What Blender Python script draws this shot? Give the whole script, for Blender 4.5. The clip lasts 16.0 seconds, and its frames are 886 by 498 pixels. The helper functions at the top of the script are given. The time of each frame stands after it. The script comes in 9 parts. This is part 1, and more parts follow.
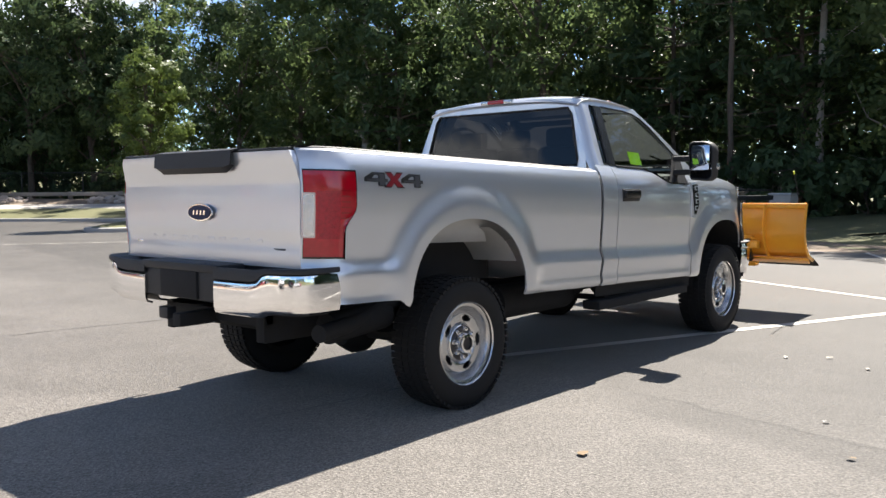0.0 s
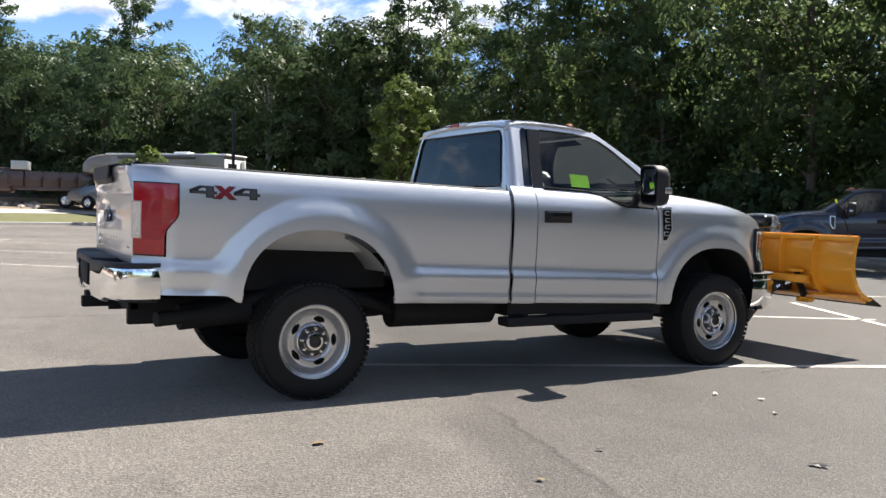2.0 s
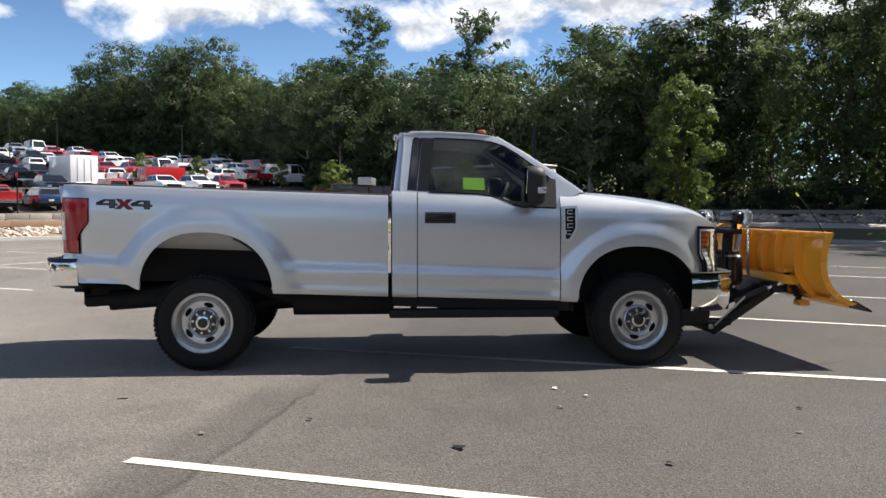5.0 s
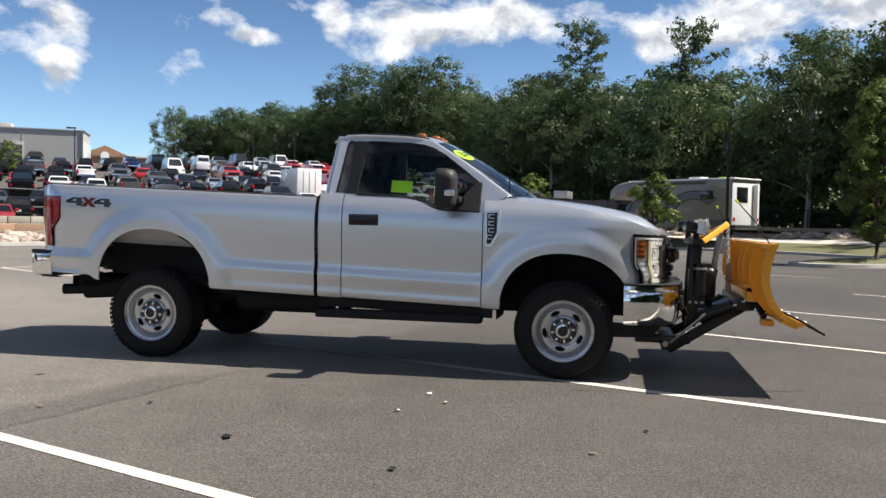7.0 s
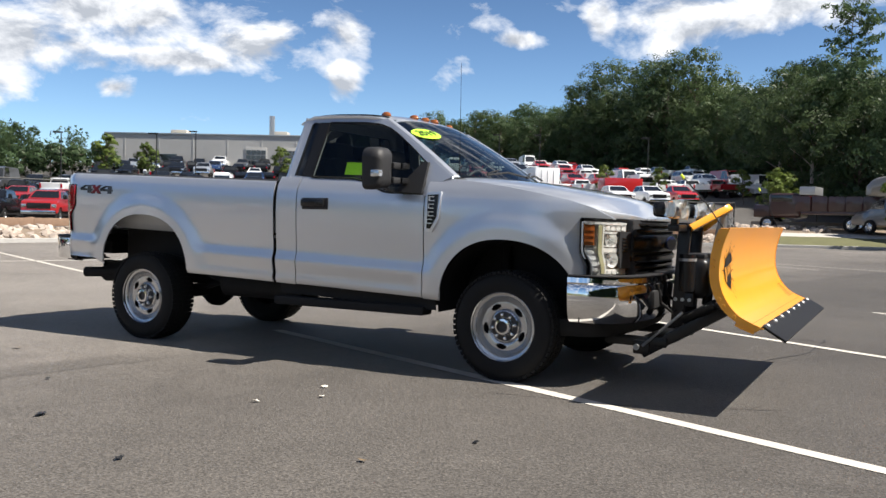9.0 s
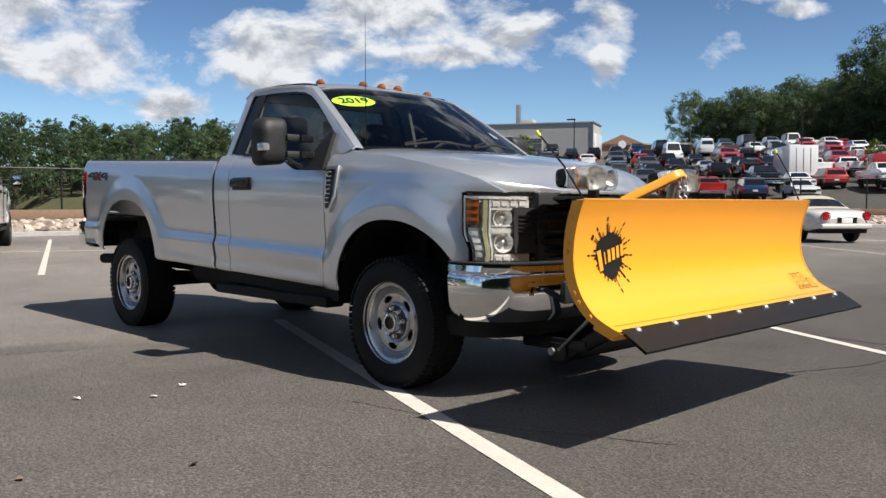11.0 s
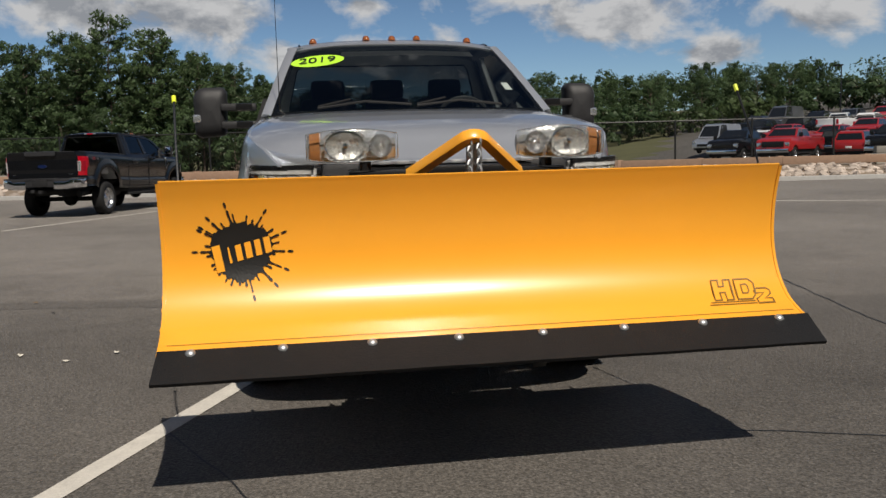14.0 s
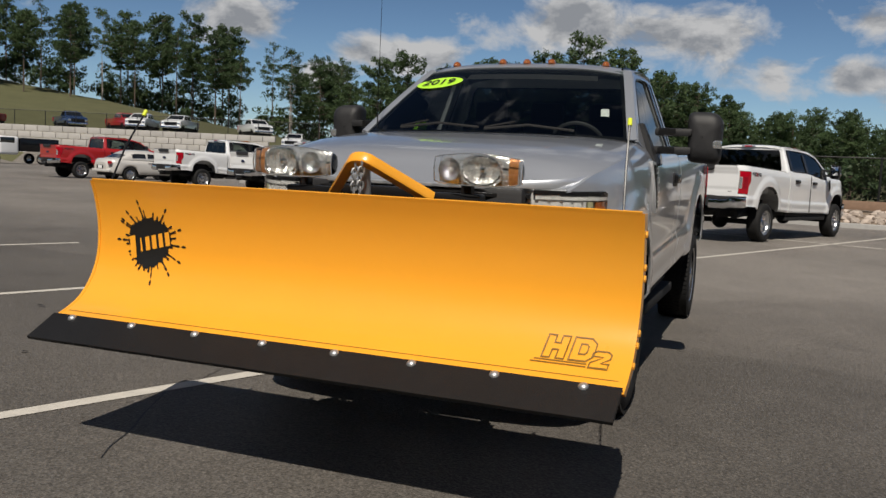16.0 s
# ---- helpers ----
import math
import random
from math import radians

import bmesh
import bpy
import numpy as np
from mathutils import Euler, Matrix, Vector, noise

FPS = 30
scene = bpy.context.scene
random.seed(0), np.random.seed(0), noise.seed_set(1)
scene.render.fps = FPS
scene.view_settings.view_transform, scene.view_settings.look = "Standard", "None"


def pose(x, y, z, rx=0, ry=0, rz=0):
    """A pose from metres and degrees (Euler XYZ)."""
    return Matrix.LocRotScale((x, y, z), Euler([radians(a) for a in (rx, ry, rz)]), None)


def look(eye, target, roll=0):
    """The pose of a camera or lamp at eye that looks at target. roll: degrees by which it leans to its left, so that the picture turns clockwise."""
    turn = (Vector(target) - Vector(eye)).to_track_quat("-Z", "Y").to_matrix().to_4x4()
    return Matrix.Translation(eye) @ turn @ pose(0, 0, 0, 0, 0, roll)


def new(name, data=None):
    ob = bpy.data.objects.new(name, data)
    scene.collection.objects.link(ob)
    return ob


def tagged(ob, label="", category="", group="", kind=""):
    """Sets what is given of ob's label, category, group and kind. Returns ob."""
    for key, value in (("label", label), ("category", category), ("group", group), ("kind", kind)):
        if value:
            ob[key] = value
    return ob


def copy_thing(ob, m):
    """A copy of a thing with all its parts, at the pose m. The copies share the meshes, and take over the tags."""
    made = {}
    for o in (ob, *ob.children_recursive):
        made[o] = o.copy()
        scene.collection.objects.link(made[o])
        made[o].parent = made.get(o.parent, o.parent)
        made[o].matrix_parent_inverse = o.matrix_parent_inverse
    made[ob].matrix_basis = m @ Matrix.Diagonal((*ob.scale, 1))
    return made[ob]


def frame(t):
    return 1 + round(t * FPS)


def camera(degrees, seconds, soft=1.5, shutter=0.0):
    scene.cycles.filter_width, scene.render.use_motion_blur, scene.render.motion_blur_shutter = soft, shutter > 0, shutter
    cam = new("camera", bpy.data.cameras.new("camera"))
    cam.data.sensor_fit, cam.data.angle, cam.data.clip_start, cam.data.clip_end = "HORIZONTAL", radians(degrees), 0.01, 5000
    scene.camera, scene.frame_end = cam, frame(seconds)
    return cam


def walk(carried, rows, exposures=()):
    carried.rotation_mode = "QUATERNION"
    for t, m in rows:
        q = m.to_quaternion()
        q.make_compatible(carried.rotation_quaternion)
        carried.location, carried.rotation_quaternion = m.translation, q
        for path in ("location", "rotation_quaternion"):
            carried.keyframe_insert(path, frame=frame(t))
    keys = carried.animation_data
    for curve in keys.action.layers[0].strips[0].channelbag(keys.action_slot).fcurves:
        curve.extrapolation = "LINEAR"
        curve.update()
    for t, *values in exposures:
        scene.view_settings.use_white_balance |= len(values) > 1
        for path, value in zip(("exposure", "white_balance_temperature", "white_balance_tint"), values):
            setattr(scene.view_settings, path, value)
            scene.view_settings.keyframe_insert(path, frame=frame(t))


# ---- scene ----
cam = camera(54.1, 16.0)
PATH = [
    (0, (-3.912, -4.214, 1.299), (-2.411, -2.898, 1.163), -0.5),
    (0.5, (-3.473, -4.794, 1.284), (-2.097, -3.347, 1.163), 0.0),
    (1, (-3.006, -5.398, 1.277), (-1.784, -3.818, 1.174), 0.6),
    (1.5, (-2.515, -5.931, 1.288), (-1.44, -4.246, 1.198), 0.8),
    (2, (-1.982, -6.357, 1.286), (-1.029, -4.601, 1.194), 1.4),
    (2.5, (-1.476, -6.797, 1.313), (-0.637, -4.984, 1.23), 1.8),
    (3, (-0.945, -7.118, 1.321), (-0.237, -5.249, 1.251), 1.4),
    (3.5, (-0.419, -7.512, 1.323), (0.164, -5.601, 1.246), 1.6),
    (4, (0.165, -7.789, 1.31), (0.613, -5.841, 1.228), 1.3),
    (4.2, (0.413, -7.897, 1.317), (0.804, -5.938, 1.236), 1.0),
    (6.3, (3.092, -8.153, 1.259), (2.871, -6.168, 1.165), 0.8),
    (6.5, (3.335, -8.089, 1.249), (3.073, -6.108, 1.161), 1.2),
    (7, (3.981, -7.928, 1.238), (3.594, -5.967, 1.177), 1.2),
    (7.5, (4.549, -7.643, 1.217), (3.999, -5.72, 1.166), 1.2),
    (8, (5.138, -7.343, 1.201), (4.435, -5.472, 1.145), 1.1),
    (8.5, (5.624, -6.936, 1.186), (4.785, -5.121, 1.118), 1.0),
    (8.7, (5.837, -6.803, 1.171), (4.955, -5.009, 1.102), 1.1),
    (10.8, (7.417, -4.619, 1.127), (6.022, -3.191, 1.019), 0.3),
    (11, (7.525, -4.375, 1.116), (6.096, -2.98, 1.008), 0.1),
    (11.5, (7.847, -3.805, 1.127), (6.315, -2.524, 1.012), 0.1),
    (12, (8.048, -3.194, 1.133), (6.432, -2.023, 1.009), 0.4),
    (12.5, (8.295, -2.584, 1.157), (6.596, -1.539, 1.016), 0.4),
    (13, (8.397, -1.94, 1.181), (6.581, -1.116, 1.032), -0.0),
    (13.5, (8.435, -1.307, 1.183), (6.524, -0.743, 1.012), -1.2),
    (14, (8.4, -0.688, 1.199), (6.438, -0.365, 0.985), -1.5),
    (14.5, (8.311, -0.08, 1.2), (6.324, -0.011, 0.988), -0.7),
    (15, (8.295, 0.538, 1.218), (6.313, 0.337, 1.035), 0.3),
    (15.5, (8.215, 1.098, 1.222), (6.281, 0.621, 1.047), 1.8),
    (16, (8.206, 1.653, 1.248), (6.345, 0.944, 1.064), 2.7),
]
walk(cam, [(t, look(e, g, r)) for t, e, g, r in PATH], exposures=[(0.0, 1.62, 6600, 10), (0.8, 1.50, 6600, 10), (2.0, 1.40, 6600, 10), (4.0, 1.18, 6600, 10), (6.5, 0.86, 6650, 10), (7.0, 0.88, 6650, 10), (7.5, 1.04, 6650, 10), (8.5, 0.94, 6600, 10), (11.0, 0.55, 6550, 10), (11.5, 0.36, 6650, 10), (12.0, 0.34, 6650, 10), (12.5, 0.12, 6700, 10), (13.0, 0.0, 6700, 10), (13.5, 0.02, 6750, 10), (14.0, -0.14, 6800, 10), (15.0, -0.2, 6850, 10), (16.0, -0.2, 6800, 10)])

# ---- world and sun ----
SUN_EL, SUN_AZ = radians(51.7), radians(11.5)
world = bpy.data.worlds.new("world")
scene.world = world
world.use_nodes = True
wn, wl = world.node_tree.nodes, world.node_tree.links
wn.clear()


def node(nt, kind, **inputs):
    n = nt.nodes.new(kind)
    for k, v in inputs.items():
        n.inputs[k.replace("_", " ")].default_value = v
    return n


sky = wn.new("ShaderNodeTexSky")
sky.sky_type, sky.sun_disc = "NISHITA", False
sky.sun_elevation, sky.sun_rotation = SUN_EL, radians(90) - SUN_AZ
sky.altitude, sky.air_density, sky.dust_density, sky.ozone_density = 50, 1.0, 0.25, 2.3
co = wn.new("ShaderNodeTexCoord")
sep = wn.new("ShaderNodeSeparateXYZ")
wl.new(co.outputs["Generated"], sep.inputs[0])


def wmath(op, a, b=None, clamp=False):
    n = wn.new("ShaderNodeMath")
    n.operation, n.use_clamp = op, clamp
    for i, v in enumerate((a, b)):
        if v is None:
            continue
        if isinstance(v, (int, float)):
            n.inputs[i].default_value = v
        else:
            wl.new(v, n.inputs[i])
    return n.outputs[0]


# where a direction lies, in degrees: turned from the north-west, and up
side_, ahead = wn.new("ShaderNodeVectorMath"), wn.new("ShaderNodeVectorMath")
for vm, ang in ((side_, 220), (ahead, 130)):
    vm.operation = "DOT_PRODUCT"
    vm.inputs[1].default_value = (math.cos(radians(ang)), math.sin(radians(ang)), 0)
    wl.new(co.outputs["Generated"], vm.inputs[0])
turned = wmath("MULTIPLY", wmath("ARCTAN2", side_.outputs["Value"], ahead.outputs["Value"]), 57.2958)
raised = wmath("MULTIPLY", wmath("ARCSINE", sep.outputs["Z"]), 57.2958)
where = wn.new("ShaderNodeCombineXYZ")
wl.new(turned, where.inputs[0])
wl.new(raised, where.inputs[1])
nearest = None


def cumulus(az, el, half_w, half_h):
    """One heap of cloud, at a compass direction and a height, by its half width and half height in degrees."""
    global nearest
    ma, ln = wn.new("ShaderNodeVectorMath"), wn.new("ShaderNodeVectorMath")
    ma.operation, ln.operation = "MULTIPLY_ADD", "LENGTH"
    ma.inputs[1].default_value = (1 / half_w, 1 / half_h, 0)
    ma.inputs[2].default_value = (-(az - 130) / half_w, -el / half_h, 0)
    wl.new(where.outputs[0], ma.inputs[0])
    wl.new(ma.outputs[0], ln.inputs[0])
    nearest = ln.outputs["Value"] if nearest is None else wmath("MINIMUM", nearest, ln.outputs["Value"])


# over the eastern and northern woods
cumulus(64, 11.8, 9.0, 2.4)
cumulus(75, 13.2, 6.0, 2.0)
cumulus(82, 12.6, 5.0, 2.1)
cumulus(87.2, 11.6, 2.6, 1.9)
cumulus(97, 13.2, 6.0, 1.9)
cumulus(103.2, 12.6, 4.2, 1.9)
cumulus(108.5, 12.9, 1.1, 1.4)
cumulus(113.4, 11.5, 1.4, 0.6)
# over the upper lot
cumulus(125.0, 11.5, 2.3, 1.8)
cumulus(125.2, 9.0, 1.1, 1.6)
cumulus(131.1, 10.5, 4.9, 1.8)
cumulus(134.5, 9.5, 6.0, 0.9)
cumulus(138.0, 12.2, 7.0, 2.0)
cumulus(139.3, 7.5, 1.8, 0.8)
cumulus(145.6, 9.6, 6.6, 2.3)
cumulus(153.1, 5.9, 3.0, 1.0)
cumulus(159.0, 8.6, 5.2, 2.2)
cumulus(163.0, 11.0, 7.0, 2.0)
# over the western woods
cumulus(171.0, 5.7, 4.1, 1.5)
cumulus(175.5, 9.6, 2.0, 1.0)
cumulus(176.3, 6.4, 2.6, 1.0)
cumulus(180.7, 6.6, 2.8, 1.6)
cumulus(187.5, 8.9, 6.8, 1.9)
cumulus(193.5, 9.3, 6.0, 1.9)
cumulus(204.5, 7.2, 5.2, 1.2)
cumulus(209.0, 5.9, 2.3, 0.9)
cumulus(214.6, 8.5, 4.0, 1.8)


def billow(lift):
    """Billows of cloud over the sky, read a little higher up when lifted."""
    comb = wn.new("ShaderNodeCombineXYZ")
    wl.new(sep.outputs["X"], comb.inputs[0])
    wl.new(sep.outputs["Y"], comb.inputs[1])
    wl.new(wmath("MULTIPLY", wmath("ADD", sep.outputs["Z"], lift), 1.6), comb.inputs[2])
    n = node(world.node_tree, "ShaderNodeTexNoise", Scale=12.0, Detail=8.0, Roughness=0.58, Distortion=0.25)
    wl.new(comb.outputs[0], n.inputs["Vector"])
    return n.outputs["Fac"]


puff, puff_up = billow(0.0), billow(0.016)
# scattered cloud out of view, all round and overhead, added for sky fill
scatter = wmath("MAXIMUM", wmath("MULTIPLY", wmath("SUBTRACT", wmath("ABSOLUTE", wmath("SUBTRACT", turned, 12.0)), 88.0), 0.07), wmath("MINIMUM", wmath("MULTIPLY", wmath("SUBTRACT", raised, 17.0), 0.12), wmath("MULTIPLY", wmath("SUBTRACT", 42.0, raised), 0.10)))
floor_ = wmath("SUBTRACT", wmath("MULTIPLY", wmath("MAXIMUM", wmath("MINIMUM", scatter, 1.0), 0.0), 0.42), 0.50)
heap = wmath("MAXIMUM", wmath("SUBTRACT", 1.0, nearest), floor_)
dens = wmath("ADD", wmath("ADD", wmath("MULTIPLY", heap, 0.26), 0.035), wmath("SUBTRACT", puff, 0.5))
cover = wn.new("ShaderNodeValToRGB")
cover.color_ramp.elements[0].position, cover.color_ramp.elements[1].position = -0.0, 0.17
wl.new(dens, cover.inputs[0])
# lit from above: bright tops, grey hearts and undersides
light = wmath("SUBTRACT", wmath("ADD", wmath("MULTIPLY", wmath("SUBTRACT", puff, puff_up), 6.0), 0.92), wmath("MULTIPLY", dens, 1.75), True)
shade = wn.new("ShaderNodeValToRGB")
shade.color_ramp.elements[0].position, shade.color_ramp.elements[0].color = 0.05, (4.7, 5.1, 5.8, 1)
shade.color_ramp.elements[1].position, shade.color_ramp.elements[1].color = 0.95, (9.3, 9.6, 10.1, 1)
wl.new(light, shade.inputs[0])
fade = wmath("MULTIPLY", cover.outputs["Color"], wmath("MULTIPLY", sep.outputs["Z"], 18.0, True))
tint = wn.new("ShaderNodeMixRGB")
tint.blend_type = "MULTIPLY"
tint.inputs[0].default_value, tint.inputs[2].default_value = 1.0, (0.77, 0.96, 1.20, 1)
wl.new(sky.outputs[0], tint.inputs[1])
# summer haze brightens the sky towards the horizon
low_sky = wmath("POWER", wmath("SUBTRACT", 1.0, wmath("ABSOLUTE", sep.outputs["Z"])), 4.0)
hazy = wn.new("ShaderNodeVectorMath")
hazy.operation = "SCALE"
wl.new(tint.outputs[0], hazy.inputs[0])
wl.new(wmath("ADD", wmath("MULTIPLY", low_sky, 1.05), 0.46), hazy.inputs["Scale"])
cm = wn.new("ShaderNodeMixRGB")
wl.new(fade, cm.inputs[0])
wl.new(hazy.outputs[0], cm.inputs[1])
wl.new(shade.outputs[0], cm.inputs[2])
bg = node(world.node_tree, "ShaderNodeBackground", Strength=0.061)
wl.new(cm.outputs[0], bg.inputs[0])
wout = wn.new("ShaderNodeOutputWorld")
wl.new(bg.outputs[0], wout.inputs[0])

sun = new("sun", bpy.data.lights.new("sun", "SUN"))
sun.data.energy, sun.data.angle, sun.data.color = 5.0, radians(0.53), (1.0, 0.95, 0.87)
sun.matrix_world = look((0, 0, 30), (-math.cos(SUN_EL) * math.cos(SUN_AZ), -math.cos(SUN_EL) * math.sin(SUN_AZ), 30 - math.sin(SUN_EL)))


# ---- materials ----
def mat(name, color, rough=0.5, metal=0.0, var=0.0, scale=6.0, bump=0.0, bscale=60.0, coat=0.0, spec=0.5,
        var2=0.0, scale2=0.7, trans=0.0, ior=1.45, island=0.0, obj=0.0, emit=0.0, rvar=0.0, crough=0.04):
    """A surface with colour that varies at two scales, wear in the gloss and fine relief."""
    m = bpy.data.materials.new(name)
    m.use_nodes = True
    nt = m.node_tree
    b = nt.nodes["Principled BSDF"]
    b.inputs["Roughness"].default_value, b.inputs["Metallic"].default_value = rough, metal
    b.inputs["Specular IOR Level"].default_value, b.inputs["IOR"].default_value = spec, ior
    b.inputs["Coat Weight"].default_value, b.inputs["Coat Roughness"].default_value = coat, crough
    b.inputs["Transmission Weight"].default_value = trans
    c = (*color, 1)
    b.inputs["Base Color"].default_value = c
    tc = nt.nodes.new("ShaderNodeTexCoord")
    val = None

    def madd(prev, sock, amount):
        mm = nt.nodes.new("ShaderNodeMath")
        mm.operation = "MULTIPLY_ADD"
        nt.links.new(sock, mm.inputs[0])
        mm.inputs[1].default_value = 2 * amount
        if prev is None:
            mm.inputs[2].default_value = 1 - amount
        else:
            s = nt.nodes.new("ShaderNodeMath")
            s.operation = "SUBTRACT"
            nt.links.new(prev, s.inputs[0])
            s.inputs[1].default_value = amount
            nt.links.new(s.outputs[0], mm.inputs[2])
        return mm.outputs[0]

    for amount, sc in ((var, scale), (var2, scale2)):
        if amount:
            n = node(nt, "ShaderNodeTexNoise", Scale=sc, Detail=5.0, Roughness=0.6)
            nt.links.new(tc.outputs["Object"], n.inputs["Vector"])
            val = madd(val, n.outputs["Fac"], amount)
            if rvar:
                mr = nt.nodes.new("ShaderNodeMapRange")
                nt.links.new(n.outputs["Fac"], mr.inputs[0])
                mr.inputs["To Min"].default_value, mr.inputs["To Max"].default_value = max(0, rough - rvar), min(1, rough + rvar)
                nt.links.new(mr.outputs[0], b.inputs["Roughness"])
    if island:
        g = nt.nodes.new("ShaderNodeNewGeometry")
        val = madd(val, g.outputs["Random Per Island"], island)
    if obj:
        o = nt.nodes.new("ShaderNodeObjectInfo")
        val = madd(val, o.outputs["Random"], obj)
    if val is not None:
        mul = nt.nodes.new("ShaderNodeVectorMath")
        mul.operation = "SCALE"
        mul.inputs[0].default_value = color
        nt.links.new(val, mul.inputs["Scale"])
        nt.links.new(mul.outputs[0], b.inputs["Base Color"])
    if bump:
        n = node(nt, "ShaderNodeTexNoise", Scale=bscale, Detail=4.0, Roughness=0.6)
        nt.links.new(tc.outputs["Object"], n.inputs["Vector"])
        bp = node(nt, "ShaderNodeBump", Strength=min(1.0, bump), Distance=0.01)
        nt.links.new(n.outputs["Fac"], bp.inputs["Height"])
        nt.links.new(bp.outputs[0], b.inputs["Normal"])
    if emit:
        b.inputs["Emission Color"].default_value, b.inputs["Emission Strength"].default_value = c, emit
    return m


def glass(name, tint, rough=0.02, mix=0.75):
    """A thin tinted pane: clear by transparency, glossy by Fresnel."""
    m = bpy.data.materials.new(name)
    m.use_nodes = True
    nt = m.node_tree
    nt.nodes.clear()
    t = node(nt, "ShaderNodeBsdfTransparent", Color=(*tint, 1))
    g = node(nt, "ShaderNodeBsdfGlossy", Roughness=rough)
    f = node(nt, "ShaderNodeFresnel", IOR=1.52)
    x = nt.nodes.new("ShaderNodeMixShader")
    o = nt.nodes.new("ShaderNodeOutputMaterial")
    nt.links.new(f.outputs[0], x.inputs[0])
    nt.links.new(t.outputs[0], x.inputs[1])
    nt.links.new(g.outputs[0], x.inputs[2])
    nt.links.new(x.outputs[0], o.inputs[0])
    return m


def leafmat(name, color, sheen=0.45, through_=0.38):
    m = bpy.data.materials.new(name)
    m.use_nodes = True
    nt = m.node_tree
    nt.nodes.clear()
    g = nt.nodes.new("ShaderNodeNewGeometry")
    oi = nt.nodes.new("ShaderNodeObjectInfo")
    ramp = nt.nodes.new("ShaderNodeValToRGB")
    ramp.color_ramp.elements[0].color = (color[0] * 0.55, color[1] * 0.6, color[2] * 0.6, 1)
    ramp.color_ramp.elements[1].color = (color[0] * 1.5, color[1] * 1.4, color[2] * 1.2, 1)
    ad = nt.nodes.new("ShaderNodeMath")
    ad.operation = "MULTIPLY_ADD"
    nt.links.new(oi.outputs["Random"], ad.inputs[0])
    ad.inputs[1].default_value = 0.45
    sc = nt.nodes.new("ShaderNodeMath")
    sc.operation = "MULTIPLY"
    nt.links.new(g.outputs["Random Per Island"], sc.inputs[0])
    sc.inputs[1].default_value = 0.6
    nt.links.new(sc.outputs[0], ad.inputs[2])
    nt.links.new(ad.outputs[0], ramp.inputs[0])
    d = nt.nodes.new("ShaderNodeBsdfPrincipled")
    d.inputs["Roughness"].default_value = sheen
    d.inputs["Specular IOR Level"].default_value = 0.2
    tr = nt.nodes.new("ShaderNodeBsdfTranslucent")
    nt.links.new(ramp.outputs[0], d.inputs["Base Color"])
    nt.links.new(ramp.outputs[0], tr.inputs["Color"])
    x = nt.nodes.new("ShaderNodeMixShader")
    x.inputs[0].default_value = through_
    nt.links.new(d.outputs[0], x.inputs[1])
    nt.links.new(tr.outputs[0], x.inputs[2])
    o = nt.nodes.new("ShaderNodeOutputMaterial")
    nt.links.new(x.outputs[0], o.inputs[0])
    return m


SILVER = mat("silver_paint", (0.66, 0.685, 0.73), 0.31, 0.70, var=0.02, scale=400, coat=1.0, var2=0.02, scale2=1.5)
WHITE = mat("white_paint", (0.80, 0.81, 0.82), 0.3, 0.0, coat=0.8, var=0.02, scale=3)
BLACKP = mat("black_paint", (0.006, 0.0065, 0.008), 0.2, 0.0, coat=0.3, spec=0.3, var=0.1, scale=3)
BLUEP = mat("blue_paint", (0.02, 0.05, 0.14), 0.25, 0.2, coat=1.0, var=0.1, scale=3)
REDP = mat("red_paint", (0.42, 0.018, 0.02), 0.28, 0.0, coat=0.9, var=0.05, scale=3)
GREYP = mat("grey_paint", (0.12, 0.125, 0.135), 0.3, 0.5, coat=0.9, var=0.05, scale=3)
TANP = mat("beige_paint", (0.55, 0.50, 0.42), 0.35, 0.1, coat=0.6, var=0.05, scale=3)
CHROME = mat("chrome", (0.82, 0.83, 0.85), 0.06, 1.0, var=0.03, scale=20, rvar=0.03)
BRIGHT = mat("satin_chrome", (0.80, 0.81, 0.83), 0.28, 0.65, var=0.05, scale=20)
STEEL = mat("wheel_steel", (0.56, 0.57, 0.59), 0.26, 0.90, var=0.03, scale=25, rvar=0.03)
STEELD = mat("dark_hub_metal", (0.055, 0.055, 0.06), 0.35, 0.7, var=0.2, scale=30)
GALV = mat("galvanised", (0.45, 0.46, 0.47), 0.45, 0.8, var=0.1, scale=20)
PLASTIC = mat("black_plastic", (0.022, 0.022, 0.024), 0.55, var=0.15, scale=30, bump=0.15, bscale=300)
TRIM = mat("gloss_trim", (0.012, 0.012, 0.013), 0.22, var=0.1, scale=20)
RUBBER = mat("tyre_rubber", (0.008, 0.008, 0.0084), 0.82, var=0.2, scale=40, bump=0.2, bscale=200)
UNDER = mat("chassis_black", (0.011, 0.011, 0.012), 0.8, var=0.35, scale=12, bump=0.2, bscale=80)
FRAMEB = mat("plow_black", (0.009, 0.009, 0.010), 0.36, var=0.2, scale=14, bump=0.1, bscale=90)
PRIMER = mat("inner_panel", (0.42, 0.43, 0.44), 0.5, 0.3, var=0.12, scale=9)
YELLOW = mat("plow_yellow", (0.90, 0.392, 0.034), 0.30, 0.0, var=0.03, scale=3, coat=0.45, crough=0.12, var2=0.04, scale2=0.9, rvar=0.06)
YELLOWB = mat("yellow_tip", (0.75, 0.85, 0.05), 0.5)
EDGE = mat("cutting_edge", (0.012, 0.012, 0.013), 0.5, 0.2, spec=0.3, var=0.25, scale=14, bump=0.25, bscale=120, var2=0.2, scale2=2.0)
